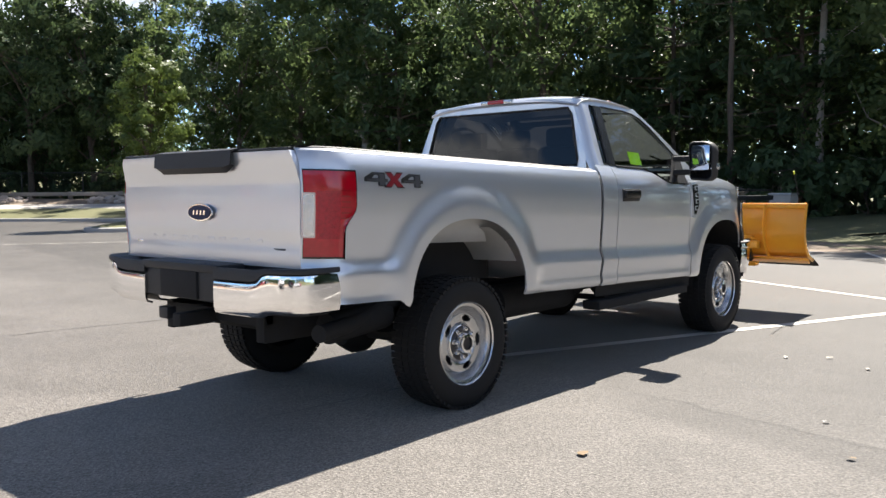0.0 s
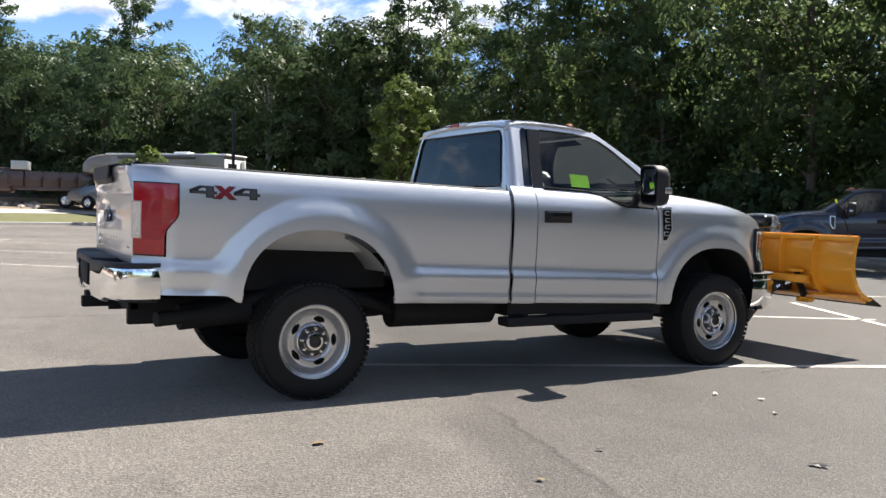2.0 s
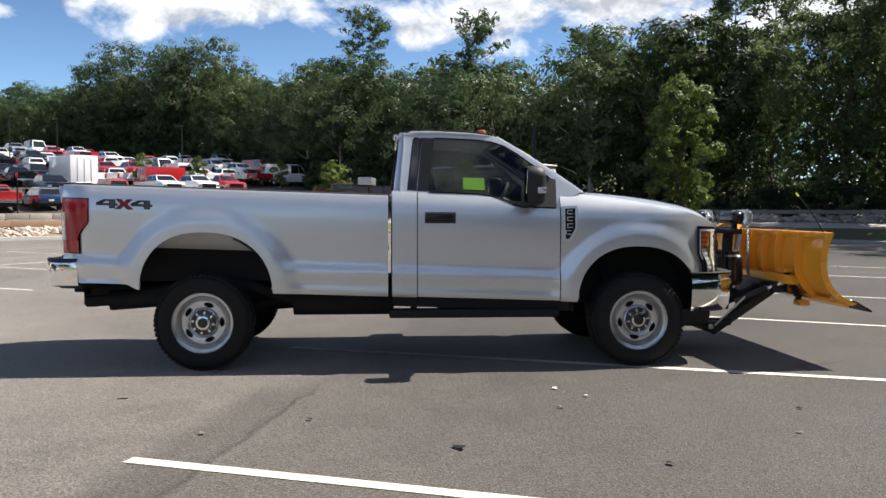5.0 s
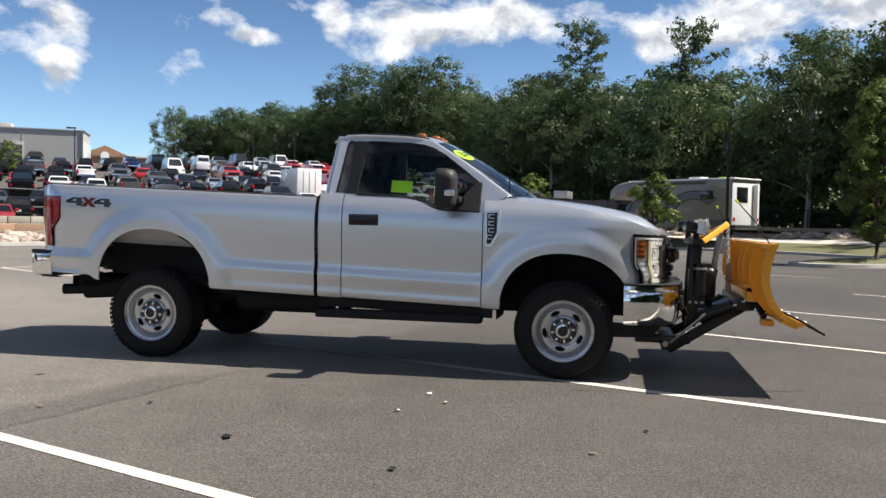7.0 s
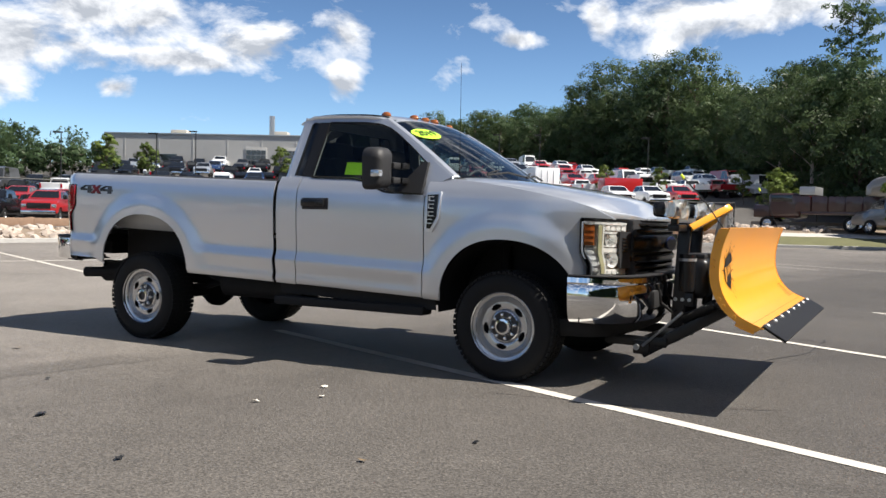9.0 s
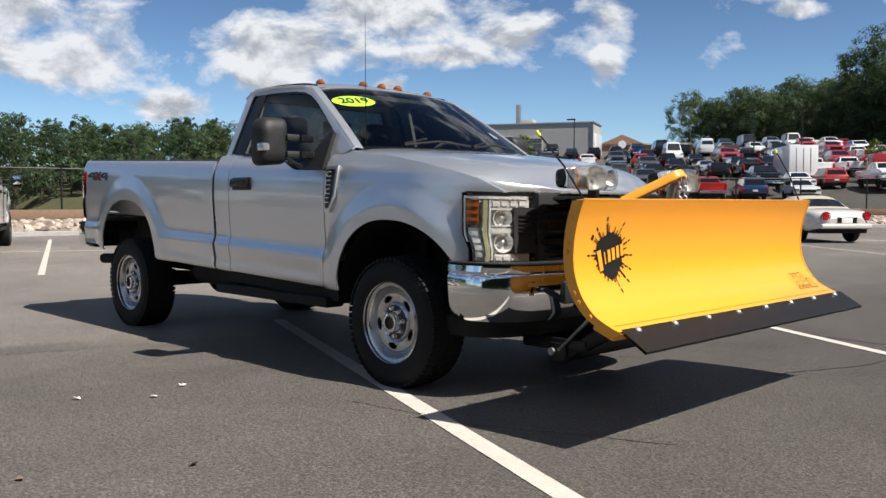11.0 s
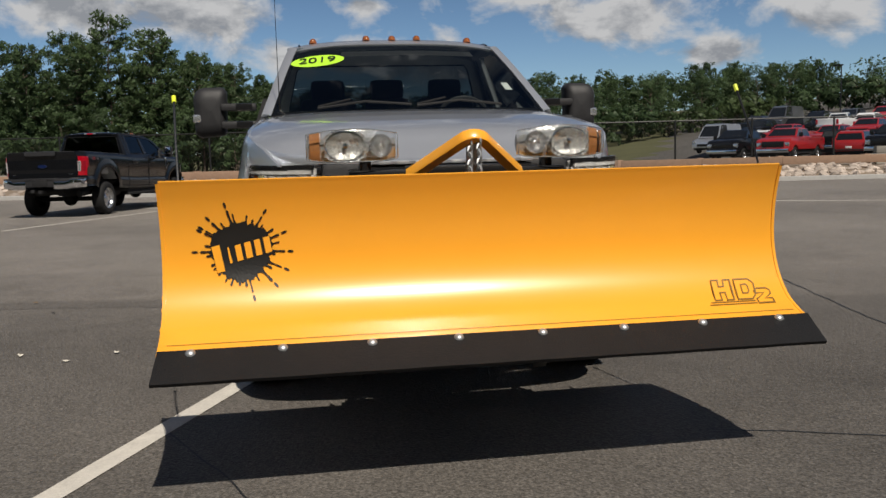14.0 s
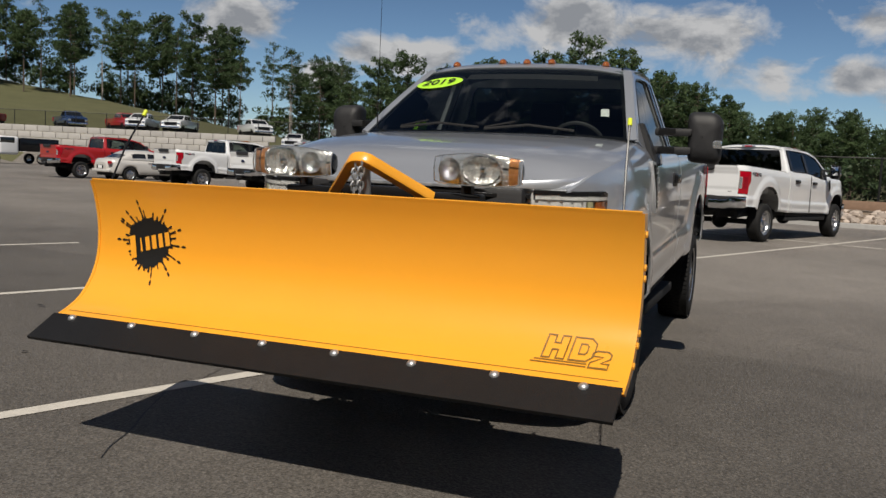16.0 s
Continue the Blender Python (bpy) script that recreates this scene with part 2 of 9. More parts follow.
REDL = mat("red_lens", (0.40, 0.003, 0.014), 0.10, 0.0, coat=0.7, var=0.35, scale=26, bump=0.12, bscale=60)
REDB = mat("faceted_red_lens", (0.34, 0.004, 0.016), 0.14, 0.25, coat=0.6, var=0.6, scale=70, bump=0.5, bscale=90)
PINKL = mat("pale_lens_frame", (0.62, 0.52, 0.53), 0.2, 0.3, coat=0.6, var=0.15, scale=30)
REDD = mat("dark_red_lens", (0.27, 0.006, 0.010), 0.12, coat=1.0)
LAMPIN = mat("lamp_inside", (0.80, 0.80, 0.78), 0.16, 0.78, var=0.3, scale=40, bump=0.35, bscale=45)
CAVITY = mat("lamp_cavity", (0.70, 0.70, 0.69), 0.20, 0.40, var=0.5, scale=26, bump=0.6, bscale=32)
SILVERED = mat("silvered_lamp", (0.84, 0.84, 0.83), 0.20, 0.42, var=0.35, scale=45, bump=0.5, bscale=40)
PIPE = mat("light_pipe", (0.47, 0.46, 0.29), 0.15, 0.3, coat=1.0, var=0.2, scale=30)
AMBERD = mat("dark_amber_lens", (0.28, 0.085, 0.02), 0.14, coat=1.0, var=0.2, scale=60)
AMBER = mat("amber_lens", (0.45, 0.13, 0.03), 0.12, coat=1.0, var=0.2, scale=60)
TURNL = mat("pale_amber_lens", (0.62, 0.27, 0.10), 0.14, 0.5, coat=1.0, var=0.4, scale=60, bump=0.3, bscale=60)
CLEARL = mat("clear_lens", (0.62, 0.64, 0.66), 0.10, 0.75, coat=1.0, var=0.35, scale=45, bump=0.3, bscale=60)
REFLECT = mat("reflector", (0.72, 0.73, 0.74), 0.15, 0.95, var=0.3, scale=55, bump=0.6, bscale=70)
GLASS = glass("window_glass", (0.40, 0.46, 0.44))
GLASSW = glass("windscreen_glass", (0.46, 0.52, 0.50))
GLASSD = glass("privacy_glass", (0.10, 0.105, 0.11))
LENSG = glass("lamp_glass", (0.92, 0.93, 0.93))
DARKGL = mat("dark_window", (0.012, 0.014, 0.016), 0.06, coat=1.0)
SEAT = mat("seat_cloth", (0.055, 0.055, 0.06), 0.85, var=0.2, scale=30, bump=0.3, bscale=250)
DASH = mat("dashboard", (0.035, 0.035, 0.038), 0.6, var=0.15, scale=30)
GREENS = mat("green_sticker", (0.36, 0.72, 0.04), 0.5, var=0.04, scale=10)
YELLOWS = mat("yellow_sticker", (0.44, 0.80, 0.05), 0.5, var=0.04, scale=10)
PAPER = mat("paper", (0.80, 0.80, 0.80), 0.7, var=0.05, scale=20)
INK = mat("black_ink", (0.012, 0.012, 0.012), 0.45, var=0.1, scale=20)
GREYK = mat("grey_ink", (0.07, 0.073, 0.08), 0.4)
REDK = mat("red_ink", (0.22, 0.010, 0.020), 0.4)
NAVY = mat("navy_enamel", (0.006, 0.014, 0.060), 0.35, spec=0.3, var=0.1, scale=30)
LINEP = mat("line_paint", (0.56, 0.525, 0.47), 0.78, var=0.24, scale=9, bump=0.3, bscale=160, var2=0.22, scale2=70)
CURB = mat("granite_kerb", (0.36, 0.35, 0.335), 0.85, var=0.2, scale=8, bump=0.4, bscale=60, var2=0.15, scale2=0.7)
CONC = mat("concrete", (0.42, 0.40, 0.375), 0.9, var=0.15, scale=3, bump=0.3, bscale=50, obj=0.12)
TIMBER = mat("weathered_timber", (0.27, 0.175, 0.12), 0.85, var=0.25, scale=7, bump=0.4, bscale=40, obj=0.2)
TIMBERG = mat("grey_timber", (0.27, 0.235, 0.20), 0.9, var=0.25, scale=7, bump=0.4, bscale=40, obj=0.2)
ROCK = mat("rip_rap_stone", (0.40, 0.335, 0.285), 0.9, var=0.2, scale=5, bump=0.4, bscale=20, island=0.35)
BARK = mat("bark", (0.11, 0.085, 0.065), 0.95, var=0.3, scale=6, bump=0.6, bscale=25)
BARKP = mat("pale_bark", (0.34, 0.30, 0.26), 0.9, var=0.3, scale=5, bump=0.4, bscale=25)
FENCE = mat("black_fence", (0.012, 0.013, 0.013), 0.5, var=0.1, scale=10)
WALLB = mat("metal_cladding", (0.40, 0.39, 0.375), 0.7, var=0.05, scale=1.0, var2=0.06, scale2=0.15)
BRICKF = mat("far_brick", (0.36, 0.20, 0.13), 0.85, var=0.15, scale=2)
LEAF = leafmat("leaf", (0.076, 0.113, 0.052))
LEAFE = leafmat("bright_leaf", (0.112, 0.158, 0.066), through_=0.58)
LEAFD = leafmat("dark_leaf", (0.057, 0.094, 0.046))
LEAFY = leafmat("young_leaf", (0.13, 0.18, 0.05))
NEEDLE = leafmat("pine_needle", (0.068, 0.108, 0.052))


# ---- mesh helpers ----
def part(name, bm, material, parent=None, label="", smooth=38):
    """One mesh object from a bmesh, under a thing or a part."""
    me = bpy.data.meshes.new(name)
    bmesh.ops.recalc_face_normals(bm, faces=bm.faces)
    bm.to_mesh(me)
    bm.free()
    me.materials.append(material)
    if smooth:
        me.shade_smooth()
        me.set_sharp_from_angle(angle=radians(smooth))
    ob = new(name, me)
    ob.parent = parent
    return tagged(ob, label)


def raw(name, me, material, parent=None):
    ob = new(name, me)
    ob.parent = parent
    if material and not me.materials:
        me.materials.append(material)
    return ob


def thing(name, label, category, m=None, group="", kind=""):
    ob = new(name)
    ob.empty_display_size = 0.2
    if m is not None:
        ob.matrix_world = m
    return tagged(ob, label, category, group, kind)


def box(bm, c, s, bev=0.0, m=None, seg=2):
    r = bmesh.ops.create_cube(bm, size=1.0)
    vs = r["verts"]
    for v in vs:
        v.co = Vector((v.co.x * s[0], v.co.y * s[1], v.co.z * s[2]))
    if bev:
        es = list({e for v in vs for e in v.link_edges})
        out = bmesh.ops.bevel(bm, geom=es, offset=bev, segments=seg, affect="EDGES", profile=0.6)
        vs = list({v for f in out["faces"] for v in f.verts} | {v for v in vs if v.is_valid})
    t = Matrix.Translation(c) @ (m if m is not None else Matrix())
    for v in vs:
        v.co = t @ v.co
    return bm


def cyl(bm, p0, p1, r0, r1=None, n=12, caps=True):
    p0, p1 = Vector(p0), Vector(p1)
    r1 = r0 if r1 is None else r1
    q = (p1 - p0).to_track_quat("Z", "Y")
    rings = []
    for p, r in ((p0, r0), (p1, r1)):
        rings.append([bm.verts.new(p + q @ Vector((r * math.cos(a), r * math.sin(a), 0))) for a in (2 * math.pi * i / n for i in range(n))])
    for i in range(n):
        bm.faces.new((rings[0][i], rings[0][(i + 1) % n], rings[1][(i + 1) % n], rings[1][i]))
    if caps:
        bm.faces.new(rings[0][::-1])
        bm.faces.new(rings[1])
    return bm


def tube(bm, pts, r, n=8):
    pts = [Vector(p) for p in pts]
    rings = []
    for i, p in enumerate(pts):
        d = (pts[min(i + 1, len(pts) - 1)] - pts[max(i - 1, 0)]).normalized()
        q = d.to_track_quat("Z", "Y")
        rr = r[i] if isinstance(r, (list, tuple)) else r
        rings.append([bm.verts.new(p + q @ Vector((rr * math.cos(a), rr * math.sin(a), 0))) for a in (2 * math.pi * k / n for k in range(n))])
    for a, b in zip(rings, rings[1:]):
        for i in range(n):
            bm.faces.new((a[i], a[(i + 1) % n], b[(i + 1) % n], b[i]))
    bm.faces.new(rings[0][::-1])
    bm.faces.new(rings[-1])
    return bm


def revolve(bm, prof, n=32, m=None, close=False):
    """Turn a profile of (radius, height) about local Z."""
    m = m if m is not None else Matrix()
    rings = [[bm.verts.new(m @ Vector((r * math.cos(2 * math.pi * i / n), r * math.sin(2 * math.pi * i / n), h))) for i in range(n)] for r, h in prof]
    pairs = list(zip(rings, rings[1:])) + ([(rings[-1], rings[0])] if close else [])
    for a, b in pairs:
        for i in range(n):
            bm.faces.new((a[i], a[(i + 1) % n], b[(i + 1) % n], b[i]))
    return bm


def grid(bm, rows, thick=0.0, inside=(1.6, 0.0, 0.95)):
    """A sheet from rows of points; with thickness it gets a back, on the side of the inner point, and rims."""
    rows = [[Vector(p) for p in r] for r in rows]
    vs = [[bm.verts.new(p) for p in r] for r in rows]
    for a, b in zip(vs, vs[1:]):
        for i in range(len(a) - 1):
            bm.faces.new((a[i], a[i + 1], b[i + 1], b[i]))
    if thick:
        R, C = len(rows), len(rows[0])
        ref, bk, tot = Vector(inside), [], 0.0
        for i in range(R):
            line_ = []
            for j in range(C):
                du = rows[min(i + 1, R - 1)][j] - rows[max(i - 1, 0)][j]
                dv = rows[i][min(j + 1, C - 1)] - rows[i][max(j - 1, 0)]
                n = du.cross(dv)
                n = n.normalized() if n.length > 1e-12 else Vector((0, 0, 0))
                tot += n.dot(ref - rows[i][j])
                line_.append(n)
            bk.append(line_)
        sg = abs(thick) * (1 if tot > 0 else -1)
        ws_ = [[bm.verts.new(rows[i][j] + bk[i][j] * sg) for j in range(C)] for i in range(R)]
        for a, b in zip(ws_, ws_[1:]):
            for i in range(C - 1):
                bm.faces.new((b[i], b[i + 1], a[i + 1], a[i]))
        for j in range(C - 1):
            bm.faces.new((vs[0][j], ws_[0][j], ws_[0][j + 1], vs[0][j + 1]))
            bm.faces.new((vs[-1][j + 1], ws_[-1][j + 1], ws_[-1][j], vs[-1][j]))
        for i in range(R - 1):
            bm.faces.new((vs[i + 1][0], ws_[i + 1][0], ws_[i][0], vs[i][0]))
            bm.faces.new((vs[i][-1], ws_[i][-1], ws_[i + 1][-1], vs[i + 1][-1]))
    return bm


def plate(bm, poly, t0, t1, m=None):
    """A flat polygon in local XY, from t0 to t1 along local Z."""
    m = m if m is not None else Matrix()
    a = [bm.verts.new(m @ Vector((x, y, t0))) for x, y in poly]
    b = [bm.verts.new(m @ Vector((x, y, t1))) for x, y in poly]
    bm.faces.new(a[::-1])
    bm.faces.new(b)
    for i in range(len(a)):
        j = (i + 1) % len(a)
        bm.faces.new((a[i], a[j], b[j], b[i]))
    return bm


def sheet(bm, loops, front, back):
    """A panel with openings: loops of (u, v), the outer one first; front and back map (u, v) to the two faces."""
    from mathutils.geometry import tessellate_polygon
    tris = tessellate_polygon([[Vector((u, v, 0)) for u, v in lp] for lp in loops])
    flat = [p for lp in loops for p in lp]
    f = [bm.verts.new(front(*p)) for p in flat]
    b = [bm.verts.new(back(*p)) for p in flat]
    for t in tris:
        bm.faces.new([f[i] for i in t])
        bm.faces.new([b[i] for i in reversed(t)])
    s = 0
    for lp in loops:
        n = len(lp)
        for i in range(n):
            j = (i + 1) % n
            bm.faces.new((f[s + i], f[s + j], b[s + j], b[s + i]))
        s += n
    return bm


def pane(bm, loop, f):
    """One thin face of glass."""
    bm.faces.new([bm.verts.new(f(*p)) for p in loop])
    return bm


def B():
    return bmesh.new()


def text_mesh(body, size, name):
    cu = bpy.data.curves.new(name, "FONT")
    cu.body, cu.size, cu.align_x, cu.align_y, cu.extrude = body, size, "CENTER", "CENTER", 0.001
    ob = bpy.data.objects.new(name, cu)
    scene.collection.objects.link(ob)
    me = bpy.data.meshes.new_from_object(ob.evaluated_get(bpy.context.evaluated_depsgraph_get()))
    bpy.data.objects.remove(ob)
    return me

# ---- ground ----
EDGE_LOT = [(15, -70), (15, -8), (15, 1.5), (16.3, 3.6), (22, 4.6), (24.5, 7), (23.5, 15), (20, 26), (15.9, 33), (12.5, 39.5), (4, 42), (-6, 38), (-16, 28.5), (-19.3, 20), (-21, 10), (-21.8, 3), (-23.5, -4), (-26, -15), (-31, -25), (-44, -31), (-60.6, -40.3), (-46.6, -73.3), (-20, -90)]


def lot_distance(x, y):
    """Metres outside the lot's edge; negative within."""
    best, inside = 1e9, False
    n = len(EDGE_LOT)
    for i in range(n):
        (x0, y0), (x1, y1) = EDGE_LOT[i], EDGE_LOT[(i + 1) % n]
        dx, dy = x1 - x0, y1 - y0
        t = max(0, min(1, ((x - x0) * dx + (y - y0) * dy) / (dx * dx + dy * dy)))
        best = min(best, math.hypot(x - x0 - t * dx, y - y0 - t * dy))
        if (y0 > y) != (y1 > y) and x < x0 + (y - y0) * dx / dy:
            inside = not inside
    return -best if inside else best


def terrain(x, y):
    """Height of the land outside the lot."""
    up = max(0.35, min(9.5, -5.6 - 0.046 * x + 0.0997 * y))
    if up < 1.4:
        up = 0.35 + 1.05 * ((up - 0.35) / 1.05) ** 1.4
    d = -0.921 * (x + 53) - 0.391 * (y + 76)
    if d > -8 and y < -30:
        swing = math.degrees(math.atan2(y - 1.6, x - 8.2)) + 132
        rise = 0.235 - 0.0125 * max(-4, min(14, -swing))
        up = (3.5 + max(0, min(34, d - 12)) * rise) * smoothstep((swing + 21) / 6)
    if x < -28 and y > -30 and y < 28:
        up = max(-0.4, 0.35 - 0.02 * (-28 - x)) if x > -70 else -0.4 + 0.0
    return up


def smoothstep(t):
    t = min(1.0, max(0.0, t))
    return t * t * (3 - 2 * t)


def land(x, y):
    d = lot_distance(x, y)
    return 0.0 if d < 4 else terrain(x, y) * smoothstep((d - 4) / 5)


def ground_material(name, base, coarse, far=0.15, stain=False):
    m = bpy.data.materials.new(name)
    m.use_nodes = True
    nt = m.node_tree
    b = nt.nodes["Principled BSDF"]
    tc = nt.nodes.new("ShaderNodeTexCoord")

    def nz(scale, det, ro=0.6, dist=0.0):
        n = node(nt, "ShaderNodeTexNoise", Scale=scale, Detail=det, Roughness=ro, Distortion=dist)
        nt.links.new(tc.outputs["Object"], n.inputs["Vector"])
        return n.outputs["Fac"]

    def mr(sock, a, c, lo=0.3, hi=0.7):
        r = nt.nodes.new("ShaderNodeMapRange")
        nt.links.new(sock, r.inputs[0])
        r.inputs["From Min"].default_value, r.inputs["From Max"].default_value = lo, hi
        r.inputs["To Min"].default_value, r.inputs["To Max"].default_value = a, c
        return r.outputs[0]

    def mul(a, c):
        x = nt.nodes.new("ShaderNodeMath")
        x.operation = "MULTIPLY"
        nt.links.new(a, x.inputs[0])
        nt.links.new(c, x.inputs[1])
        return x.outputs[0]

    v = mul(mul(mr(nz(0.16, 3), 1 - far, 1 + far), mr(nz(1.7, 5, 0.65), 0.90, 1.10)), mr(nz(70, 3, 0.75), 1 - coarse, 1 + coarse))
    v = mul(v, mr(nz(0.55, 6, 0.6, 1.5), 0.86, 1.0, 0.36, 0.46))
    v = mul(v, mr(nz(26, 4, 0.7), 0.86, 1.14))
    vor = node(nt, "ShaderNodeTexVoronoi", Scale=95.0)
    nt.links.new(tc.outputs["Object"], vor.inputs["Vector"])
    v = mul(v, mr(vor.outputs["Color"], 0.52, 1.5, 0.0, 1.0))
    if stain:
        # a dark scuffed tyre track across the lot
        sp = nt.nodes.new("ShaderNodeSeparateXYZ")
        nt.links.new(tc.outputs["Object"], sp.inputs[0])

        def op(kind, a, c):
            x = nt.nodes.new("ShaderNodeMath")
            x.operation = kind
            for i, q in enumerate((a, c)):
                if isinstance(q, (int, float)):
                    x.inputs[i].default_value = q
                else:
                    nt.links.new(q, x.inputs[i])
            return x.outputs[0]
        seam = op("ADD", op("MULTIPLY", op("ADD", sp.outputs["Y"], 2.0), 0.22), 0.90)
        off = op("ADD", op("SUBTRACT", sp.outputs["X"], seam), op("MULTIPLY", op("SUBTRACT", nz(2.5, 4), 0.5), 0.16))
        band = op("MULTIPLY", mr(off, 0.0, 1.0, -0.50, -0.30), mr(off, 1.0, 0.0, -0.02, 0.05))
        thin = mr(op("ABSOLUTE", off, 0.0), 1.0, 0.0, 0.004, 0.030)
        span = op("MULTIPLY", mr(sp.outputs["Y"], 0.0, 1.0, -6.6, -5.2), mr(sp.outputs["Y"], 1.0, 0.0, -1.9, -1.2))
        grit = mr(nz(22, 5, 0.7), 0.3, 1.0, 0.35, 0.6)
        dark = op("ADD", op("MULTIPLY", band, 0.33), op("MULTIPLY", op("MULTIPLY", thin, grit), 0.36))
        v = mul(v, op("SUBTRACT", 1.0, op("MULTIPLY", dark, span)))
        # the older, paler paving lane behind the joint; glare is painted into it too
        v = mul(v, op("ADD", 1.0, op("MULTIPLY", mr(off, 1.0, 0.0, -0.10, 0.08), mr(off, 0.84, 0.30, -4.5, -0.3))))
        v = mul(v, mr(off, 1.0, 0.90, 0.1, 1.4))
    sc = nt.nodes.new("ShaderNodeVectorMath")
    sc.operation = "SCALE"
    sc.inputs[0].default_value = base
    nt.links.new(v, sc.inputs["Scale"])
    nt.links.new(sc.outputs[0], b.inputs["Base Color"])
    b.inputs["Roughness"].default_value = 0.66
    b.inputs["Diffuse Roughness"].default_value = 0.4
    b.inputs["Specular IOR Level"].default_value = 0.2
    # a warm sheen makes the asphalt paler at grazing views
    b.inputs["Sheen Weight"].default_value = 0.19 if stain else 0.0
    b.inputs["Sheen Roughness"].default_value = 0.38
    b.inputs["Sheen Tint"].default_value = (1.0, 0.93, 0.84, 1)
    bp = node(nt, "ShaderNodeBump", Strength=0.6, Distance=0.006)
    nt.links.new(vor.outputs["Distance"], bp.inputs["Height"])
    nt.links.new(bp.outputs[0], b.inputs["Normal"])
    return m


ASPHALT = ground_material("asphalt", (0.095, 0.086, 0.077), 0.6, 0.26, True)
ASPHALT2 = ground_material("upper_lot_asphalt", (0.105, 0.098, 0.090), 0.3)
GRASS = mat("grass", (0.115, 0.115, 0.052), 0.9, var=0.35, scale=1.2, bump=0.6, bscale=18, var2=0.3, scale2=14)
FIELD = mat("dry_field", (0.092, 0.092, 0.042), 0.95, var=0.3, scale=0.4, bump=0.5, bscale=9, var2=0.25, scale2=5)
DIRT = mat("bare_soil", (0.20, 0.155, 0.115), 0.95, var=0.3, scale=2, bump=0.5, bscale=20, var2=0.2, scale2=20)


def axis(lo, hi):
    a = list(np.arange(lo, hi + 0.1, 3.0))
    return [-1500, -700, -350, -220] + a + [220, 350, 700, 1500]


gx, gyy = axis(-150, 60), axis(-132, 190)
bm = B()
vs = [[bm.verts.new((x, y, land(x, y))) for y in gyy] for x in gx]
for i in range(len(gx) - 1):
    for j in range(len(gyy) - 1):
        f = bm.faces.new((vs[i][j], vs[i + 1][j], vs[i + 1][j + 1], vs[i][j + 1]))
        cx, cy_ = (gx[i] + gx[i + 1]) / 2, (gyy[j] + gyy[j + 1]) / 2
        d = lot_distance(cx, cy_)
        az = math.degrees(math.atan2(cy_ + 6, cx - 6))
        if d < 5:
            f.material_index = 0
        elif 93 < az < 153 and 42 < math.hypot(cx - 6, cy_ + 6) < 175:
            f.material_index = 1
        elif -92 < cx < -38 and -46 < cy_ < 2 and (cx + 60) * 0.3 + cy_ < 0:
            f.material_index = 4
        elif cx < -20:
            f.material_index = 3
        else:
            f.material_index = 2
ground = tagged(part("ground", bm, ASPHALT, smooth=0), "worn grey asphalt parking lot with land beyond", "ground", kind="structure")
for m_ in (ASPHALT2, GRASS, FIELD, mat("pale_gravel", (0.33, 0.31, 0.275), 0.95, var=0.2, scale=1.5, bump=0.4, bscale=25, var2=0.15, scale2=0.2)):
    ground.data.materials.append(m_)
ground.data.shade_smooth()


def line(p, q, w=0.10):
    p, q = Vector((*p, 0)), Vector((*q, 0))
    d = (q - p).normalized()
    n = Vector((-d.y, d.x, 0)) * w / 2
    bm = B()
    L = (q - p).length
    k = max(2, int(L / 0.2))
    rng_ = random.Random(int(p.x * 100))
    rows = []
    for i in range(k + 1):
        c = p + d * (L * i / k)
        e = rng_.uniform(-0.03, 0.03)
        rows.append([c - n * (1 + e) + Vector((0, 0, 0.004)), c + n * (1 - e) + Vector((0, 0, 0.004))])
    grid(bm, rows)
    return tagged(part("parking_line", bm, LINEP, smooth=0), "faded white painted parking line on asphalt", "line", "parking lines", "structure")


line((0.12, -3.50), (5.3, -5.53), 0.10)
line((0.60, 0.21), (6.6, -2.21), 0.11)
line((3.2, 3.62), (8.2, 0.72), 0.10)
line((6.75, -1.8), (8.9, 2.6), 0.10)
line((-6.1, 0.42), (-18.6, 5.1), 0.10)
line((-4.2, 6.4), (-17.2, 13.6), 0.10)
line((-16.2, -5.4), (-10.2, 8.0), 0.15)
line((-7.5, -2.62), (-18.6, 1.5), 0.10)
line((-9.0, -6.2), (-20.0, -1.9), 0.10)
line((-2.55, 9.38), (-9.3, 13.6), 0.10)
line((-1.1, -7.25), (4.2, -9.4), 0.10)
line((-10.0, 9.0), (-1.0, 24.0), 0.15)
line((-9.0, 16.5), (-15.5, 22.0), 0.09)
line((0.3, 11.1), (-10.4, 20.2), 0.09)
line((2.6, 14.1), (-5.6, 21.1), 0.09)
line((4.0, 17.8), (-2.6, 23.4), 0.09)
line((-5.3, 3.48), (-18.2, 9.3), 0.10)
line((8.6, 10.25), (13.7, 6.3), 0.09)
line((11.3, 12.4), (16.0, 8.5), 0.09)
line((9.5, 16.0), (2.0, 21.0), 0.09)
line((10.5, -1.2), (15.2, 1.2), 0.09)
line((5.7, 6.45), (11.6, 2.65), 0.09)


# ---- kerbs and banks ----
def offsets(pts, d):
    """A polyline set out by d metres to the lot's outer side."""
    out = []
    for i, p in enumerate(pts):
        a, b = Vector(pts[max(0, i - 1)]), Vector(pts[min(len(pts) - 1, i + 1)])
        t = (b - a).normalized()
        out.append(Vector((p[0] + t.y * d, p[1] - t.x * d)))
    return out


def resample(pts, step):
    pts = [Vector(p) for p in pts]
    out = [pts[0]]
    for a, b in zip(pts, pts[1:]):
        k = max(1, int((b - a).length / step))
        out += [a.lerp(b, (i + 1) / k) for i in range(k)]
    return out


